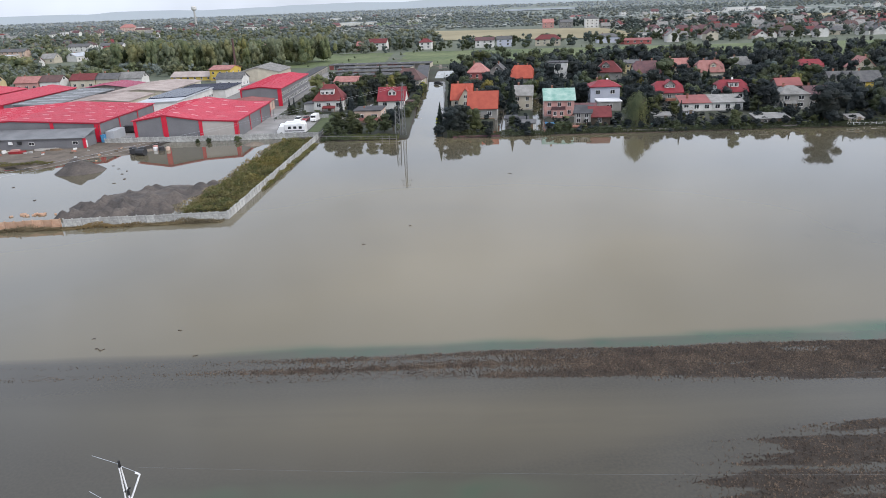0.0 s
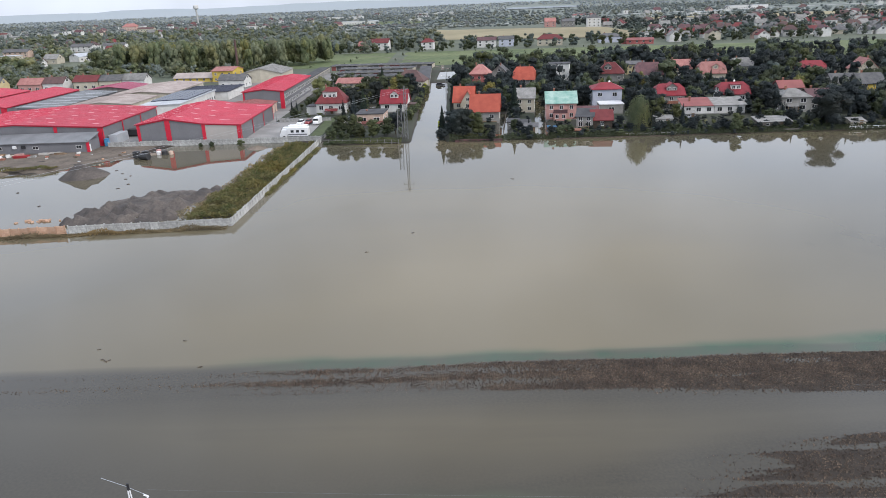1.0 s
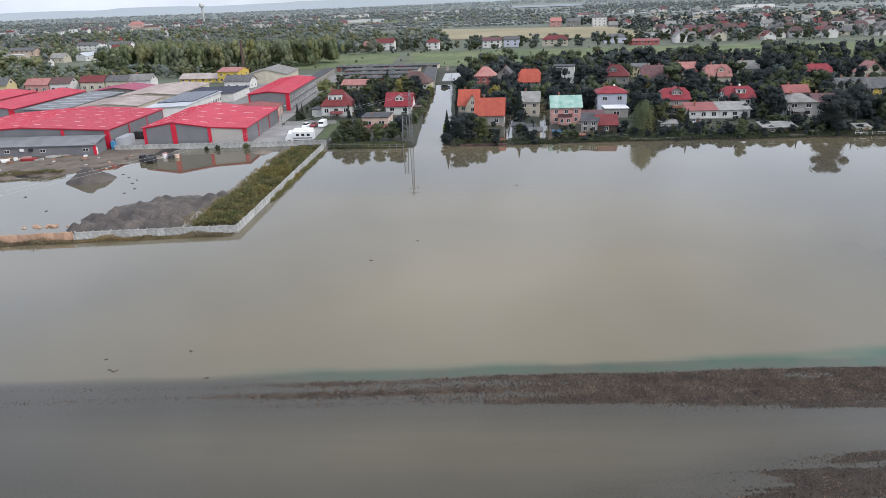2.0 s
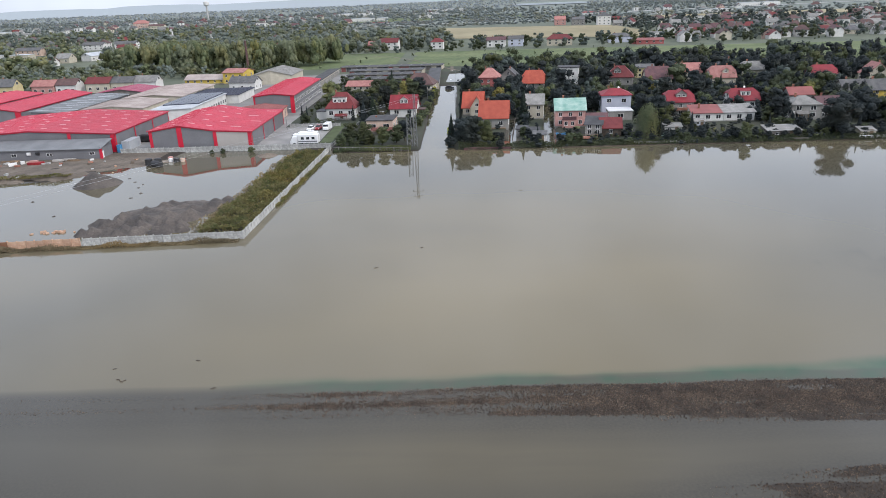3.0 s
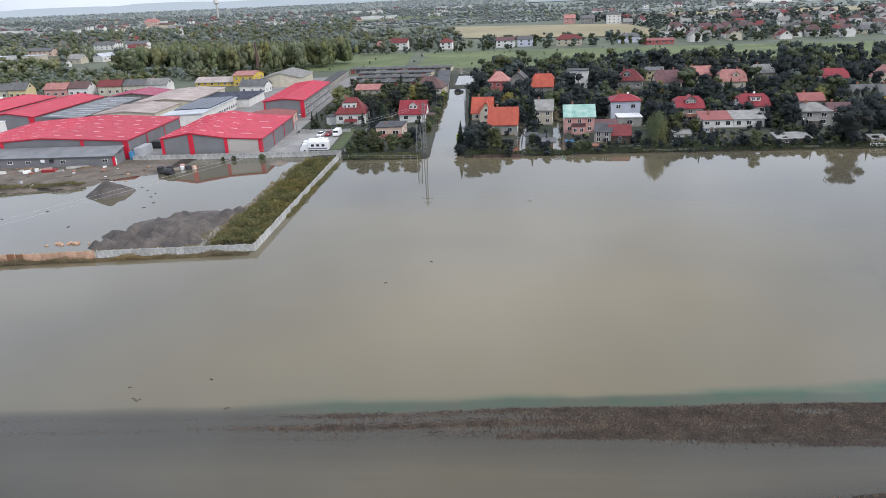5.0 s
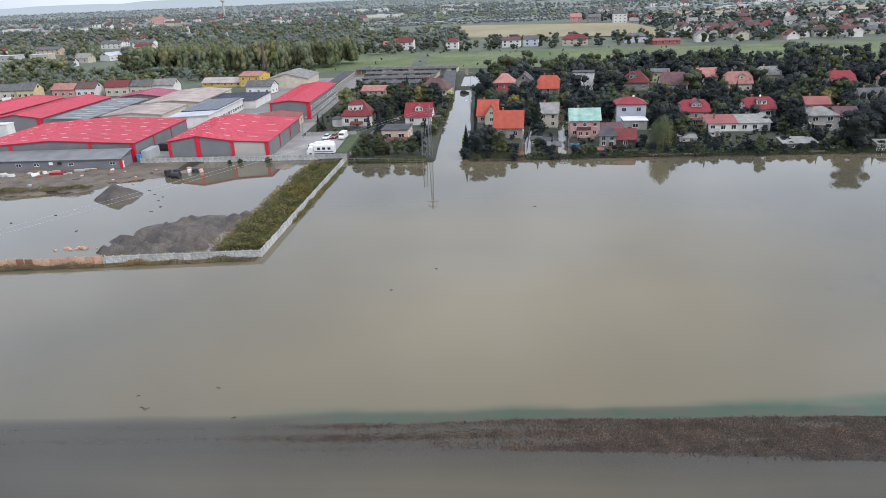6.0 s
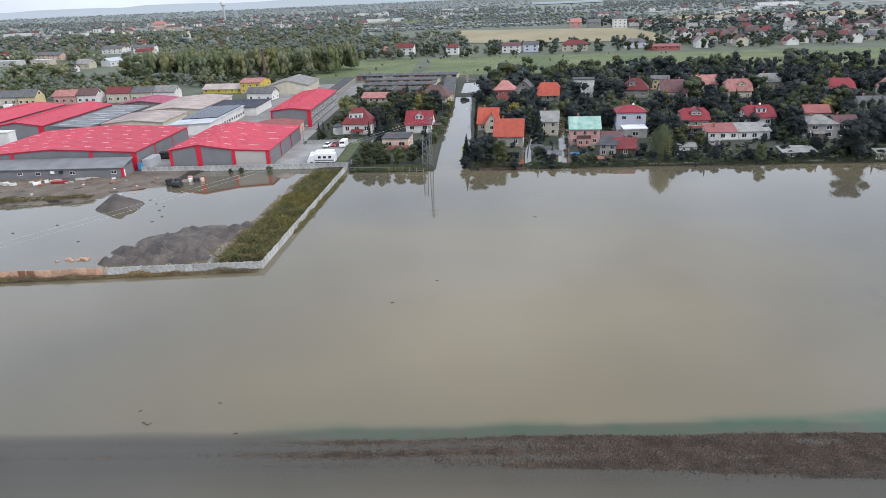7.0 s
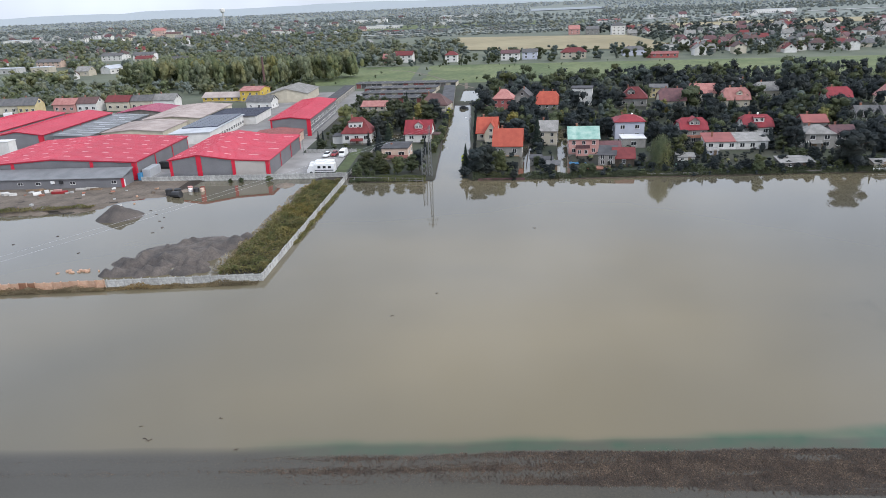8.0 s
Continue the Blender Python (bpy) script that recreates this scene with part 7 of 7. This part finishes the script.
# ---------------------------------------------------------------- yard and garden things
tagged(part("storage_container", boxes((-99.4, -97.0, 205.6, 213.4, 0.34, 2.9), (-99.3, -97.1, 205.55, 205.59, 0.5, 2.8), (-99.3, -97.1, 205.7, 213.3, 2.904, 2.96)), "pale_roof"), "pale grey storage container beside the red-roofed hall", "container")
tagged(part("portable_toilet", boxes((-99.5, -98.4, 202.6, 203.7, 0.25, 2.3), (-99.55, -98.35, 202.55, 203.75, 2.304, 2.45)), "blue_paint"), "blue portable toilet by the office wing", "toilet")
tagged(part("scrap_truck", boxes((-99.0, -94.8, 217.0, 219.3, 0.9, 2.6), (-94.7, -93.0, 217.1, 219.2, 0.8, 2.9), (-98.8, -93.3, 217.5, 218.8, 0.4, 0.88)), "dark_paint"), "dark rusty tipper truck between the halls", "truck")
tagged(part("site_cabin", boxes((-174.5, -167.0, 246.5, 251.0, 0.3, 5.6), (-174.7, -166.8, 246.3, 251.2, 5.604, 5.8)), "white_wall"), "white site building beside the warehouse", "cabin")


def drum(x, y, r, h, material, label, lying=False, g=None):
    z = max(-0.05, height(x, y)) if g is None else g
    bm = bmesh.new()
    if lying:
        rod(bm, (-h / 2, 0, r), (h / 2, 0, r), r, n=12)
    else:
        rod(bm, (0, 0, 0), (0, 0, h * 0.9), r, n=12)
        rod(bm, (0, 0, h * 0.9 + 0.002), (0, 0, h), r * 0.95, r * 0.5, 12)
    o = part("drum", bm, material)
    o.matrix_world = pose(x, y, z, 0, 0, random.Random(int(x * 31)).uniform(-30, 30))
    return tagged(o, label, "drum", "yard drums")


for x, y, r, h, mm, lying in ((-82.8, 185.0, 1.0, 1.8, "dark_paint", False), (-80.6, 185.6, 1.0, 1.8, "dark_paint", False), (-79.6, 182.4, 0.9, 2.6, "dark_paint", True), (-78.2, 188.5, 0.6, 1.0, "white_paint", False),
                              (-76.4, 188.0, 0.8, 1.2, "dark_paint", False), (-74.8, 188.4, 0.6, 1.0, "peach_wall", False), (-79.0, 190.5, 0.7, 1.1, "pink_wall", False)):
    drum(x, y, r, h, mm, {"dark_paint": "black plastic drum standing in the yard", "white_paint": "white plastic drum standing in the yard"}.get(mm, "pale stained drum standing in the yard"), lying)


def rubble(x, y, s, material, seed, label, name="rubble_block", g=None):
    r = random.Random(seed)
    bm = bmesh.new()
    box(bm, -s, s, -s * 0.7, s * 0.7, -0.2, s * 0.8)
    for v in bm.verts:
        v.co += Vector((r.uniform(-0.3, 0.3), r.uniform(-0.3, 0.3), r.uniform(-0.2, 0.2))) * s
    o = part(name, bm, material)
    o.matrix_world = pose(x, y, max(-0.05, height(x, y)) if g is None else g, 0, 0, r.uniform(0, 180))
    return tagged(o, label, "rubble", "yard rubble")


for i in range(34):
    r = random.Random(900 + i)
    x = r.uniform(-155, -88)
    y = r.uniform(186, 194) if i % 3 else r.uniform(172, 186)
    mm = r.choice(("concrete", "concrete", "dirt", "stained_concrete", "brick"))
    rubble(x, y, r.uniform(0.25, 0.7), mm, i, {"concrete": "broken pale concrete block on the dirt", "dirt": "lump of brown spoil on the dirt", "stained_concrete": "rust-stained broken block on the dirt", "brick": "heap of red bricks on the dirt"}[mm])
for i, (x, y) in enumerate(((-81.5, 169.6), (-75.4, 163.3), (-75.2, 160.0), (-72.3, 154.7), (-73.0, 151.0), (-78.5, 166.0), (-102.3, 144.9), (-95.0, 150.0), (-83.5, 138.0), (-77.3, 127.2), (-79.5, 127.0), (-75.8, 126.8))):
    rubble(x, y, 0.3 if i < 9 else 0.5, "gravel" if i < 9 else "stained_concrete", 60 + i, "dark clod standing in the yard water" if i < 9 else "rusty debris lying by the fence", g=-0.15)
for i in range(16):
    r = random.Random(300 + i)
    rubble(-77.5 + r.gauss(0, 1.6), 126.5 + r.gauss(0, 0.5), r.uniform(0.18, 0.4), "stained_concrete", 400 + i, "rusty orange debris lying by the fence", g=0.0)
for i, (x, y, s, mm) in enumerate(((-131.9, 188.8, 1.0, "white_wall"), (-129.8, 188.6, 0.9, "white_wall"), (-122.7, 188.6, 0.9, "white_wall"), (-121.2, 191.0, 0.8, "white_wall"), (-119.8, 191.2, 0.7, "cream_wall"), (-118.0, 191.2, 0.8, "pink_wall"),
                                   (-134.5, 189.5, 0.8, "cream_wall"), (-126.0, 191.0, 0.6, "concrete"), (-102.4, 192.6, 0.5, "white_wall"), (-139.0, 189.0, 0.9, "white_wall"))):
    rubble(x, y, s, mm, 500 + i, "large pale bag of building rubble on the dirt", "rubble_sack")
boat = empty("dinghy", pose(-116.5, 189.4, 0.3, 0, 0, 6), "small red and white dinghy lying on the dirt", "boat")
bm = bmesh.new()
loft(bm, ((-2.2, 0.6, 0.1, 0.7), (-1.8, 0.8, 0.0, 0.7), (0.8, 0.8, 0.0, 0.7), (1.7, 0.5, 0.1, 0.75), (2.3, 0.1, 0.35, 0.8)))
part("hull", bm, "red_paint", boat)
part("deck", boxes((-1.6, 0.6, -0.5, 0.5, 0.704, 1.1)), "pink_wall", boat)
for i, (x, y, w) in enumerate(((-109.0, 193.6, 4.0), (-107.5, 192.6, 3.2), (-112.0, 192.8, 3.0), (-126.0, 193.5, 5.0))):
    o = empty("timber_pile", pose(x, y, height(x, y), 0, 0, -4 + 5 * i), "low pile of boards lying on the dirt", "timber", "timber piles")
    for d in ((-w / 2, w / 2, -0.5, -0.1, 0, 0.3), (-w / 2 + 0.2, w / 2 + 0.1, 0.0, 0.45, 0, 0.25), (-w / 2, w / 2 - 0.3, -0.4, 0.2, 0.302, 0.5)):
        part("board", boxes(d), ("light_sheet", "wood")[i % 2], o)
for i, (x, y, s) in enumerate(((-38.7, 69.9, 0.30), (-38.2, 69.6, 0.25), (-27.1, 67.6, 0.22), (-12.5, 103.0, 0.25), (14.5, 147.0, 0.35), (-5.6, 112.0, 0.2), (-31.0, 74.0, 0.18), (-40.5, 72.5, 0.15))):
    r = random.Random(i)
    bm = bmesh.new()
    for k in range(5):
        a = r.uniform(0, math.tau)
        rod(bm, (0, 0, 0.02), (math.cos(a) * s * 1.5, math.sin(a) * s * 1.5, r.uniform(0, 0.08)), 0.04, 0.015, 5)
    o = part("driftwood", bm, "bark")
    o.location = (x, y, 0.0)
    tagged(o, "small tangle of drifting twigs on the water", "driftwood", "drifting debris")


def shed(x, y, rot, w, d, h, wall, roof, label, g=0.2):
    t = empty("garden_shed", pose(x, y, g, 0, 0, rot), label, "shed", "garden sheds")
    part("wall", wall_mesh("mono", w, d, h, 0.6), wall, t)
    part("roof", roof_mesh("mono", w, d, h, 0.6, 0.25), roof, t)
    door(t, pose(w * 0.2, -d / 2 - 0.002, 0), 0.9, 1.9)
    window(t, pose(-w * 0.22, -d / 2 - 0.004, 0.9), 0.9, 0.7)


shed(91.5, 195.0, -3, 9.0, 5.5, 2.2, "dark_wall", "asbestos", "low dark shed with pale patched sheet roof on the bank")
shed(64.5, 205.5, -6, 5.0, 3.0, 2.0, "white_wall", "asbestos", "small white garden shelter with grey roof")
shed(20.8, 209.0, -8, 3.4, 2.6, 2.1, "grey_wall", "felt", "small grey shed with felt roof")
shed(25.0, 200.0, -8, 3.8, 2.8, 2.1, "white_wall", "slate", "small white garden hut with dark roof")
shed(23.8, 205.5, -8, 3.4, 2.6, 2.2, "white_wall", "felt", "small white garden hut with felt roof")
shed(113.0, 191.5, -3, 4.0, 3.0, 1.8, "cream_wall", "asbestos", "pale hut beside the water")
shed(75.0, 213.5, -4, 3.0, 2.4, 1.8, "blue_wall", "asbestos", "pale blue garden hut")


def tarp(x, y, w, d, material, label, g=0.5):
    bm = bmesh.new()
    vs = [[bm.verts.new((w * (i / 6 - 0.5), d * (j / 5 - 0.5), 0.5 * fbm(x + i * 0.7, y + j * 0.7, 0.5, 2) + 0.35)) for i in range(7)] for j in range(6)]
    top = [bm.faces.new((vs[j][i], vs[j][i + 1], vs[j + 1][i + 1], vs[j + 1][i])) for j in range(5) for i in range(6)]
    bmesh.ops.solidify(bm, geom=top, thickness=0.3)
    o = part("garden_tarpaulin", bm, material)
    o.location = (x, y, g)
    return tagged(o, label, "tarpaulin")


tarp(12.6, 208.0, 4.0, 3.0, "blue_paint", "crumpled blue tarpaulin in a garden", 0.35)
tarp(33.0, 206.5, 5.0, 3.2, "blue_paint", "blue pool cover in a garden", 0.35)
tarp(64.0, 205.2, 2.6, 2.0, "white_paint", "white sheet thrown over garden goods", 0.5)
tarp(67.0, 205.8, 3.0, 1.6, "galvanised", "grey sheet thrown over garden goods", 0.4)
tarp(60.5, 199.4, 3.6, 2.2, "copper", "faded green cover over a heap by the bank", 0.45)
tarp(74.9, 213.1, 2.2, 2.0, "blue_wall", "pale blue cover beside the terrace houses", 0.6)
terrace = empty("garden_terrace", pose(37.8, 198.5, 0.0, 0, 0, -5), "raised timber terrace above the flood", "terrace")
part("deck", boxes((-3.4, 3.4, -1.6, 1.6, 0.8, 1.0)), "brick", terrace)
for i in range(5):
    part("rail_post", boxes((-3.3 + i * 1.62, -3.18 + i * 1.62, -1.58, -1.46, 1.002, 1.9)), "wood", terrace)
part("rail", boxes((-3.4, 3.4, -1.6, -1.44, 1.904, 2.0)), "wood", terrace)
for a, b, h, mm, label in (((3.0, 191.6), (16.0, 190.8), 0.55, "maroon_tile", "low dark red-brown garden wall at the waterline"), ((30.0, 190.2), (110.0, 187.8), 0.2, "bark", "low dark retaining wall at the waterline")):
    d = Vector(b) - Vector(a)
    w = part("garden_wall", boxes((0, d.length, -0.15, 0.15, -0.9, h)), mm)
    w.matrix_world = pose(*a, 0, 0, 0, math.degrees(math.atan2(d.y, d.x)))
    tagged(w, label, "wall")


def post_fence(p0, p1, n, h, material, label):
    p0, p1 = Vector(p0), Vector(p1)
    d = p1 - p0
    f = empty("garden_fence", Matrix.Translation((p0.x, p0.y, 0)) @ pose(0, 0, 0, 0, 0, math.degrees(math.atan2(d.y, d.x))), label, "fence")
    for i in range(n + 1):
        x = d.length * i / n
        part("post", boxes((x - 0.07, x + 0.07, -0.07, 0.07, -0.8, h)), material, f)
    for z in (0.35, h - 0.2):
        part("rail", boxes((0, d.length, -0.025, 0.025, z, z + 0.1)), material, f)


post_fence((-34.5, 195.3), (-12.6, 191.6), 11, 1.2, "grey_wall", "pale concrete post fence along the flooded gardens")
panel_fence((50.0, 190.9), (66.4, 190.1), 0.75, 1.6, "grey_wall", "low weathered board fence along the bank", "garden_fence")
panel_fence((90.0, 189.2), (96.6, 189.0), 0.8, 1.6, "dark_wall", "low dark board fence below the shed", "garden_fence")
post_fence((110.0, 188.6), (125.0, 188.0), 10, 1.0, "white_paint", "white rail fence at the water's edge")
post_fence((17.6, 206.0), (21.0, 236.0), 12, 1.1, "dark_wall", "dark garden fence along a flooded lane")
post_fence((-12.3, 196.0), (-12.0, 246.0), 18, 1.1, "dark_wall", "dark fence beside the flooded road")

for p in PROTO.values():
    for o in (*p.children_recursive, p):
        bpy.data.objects.remove(o)
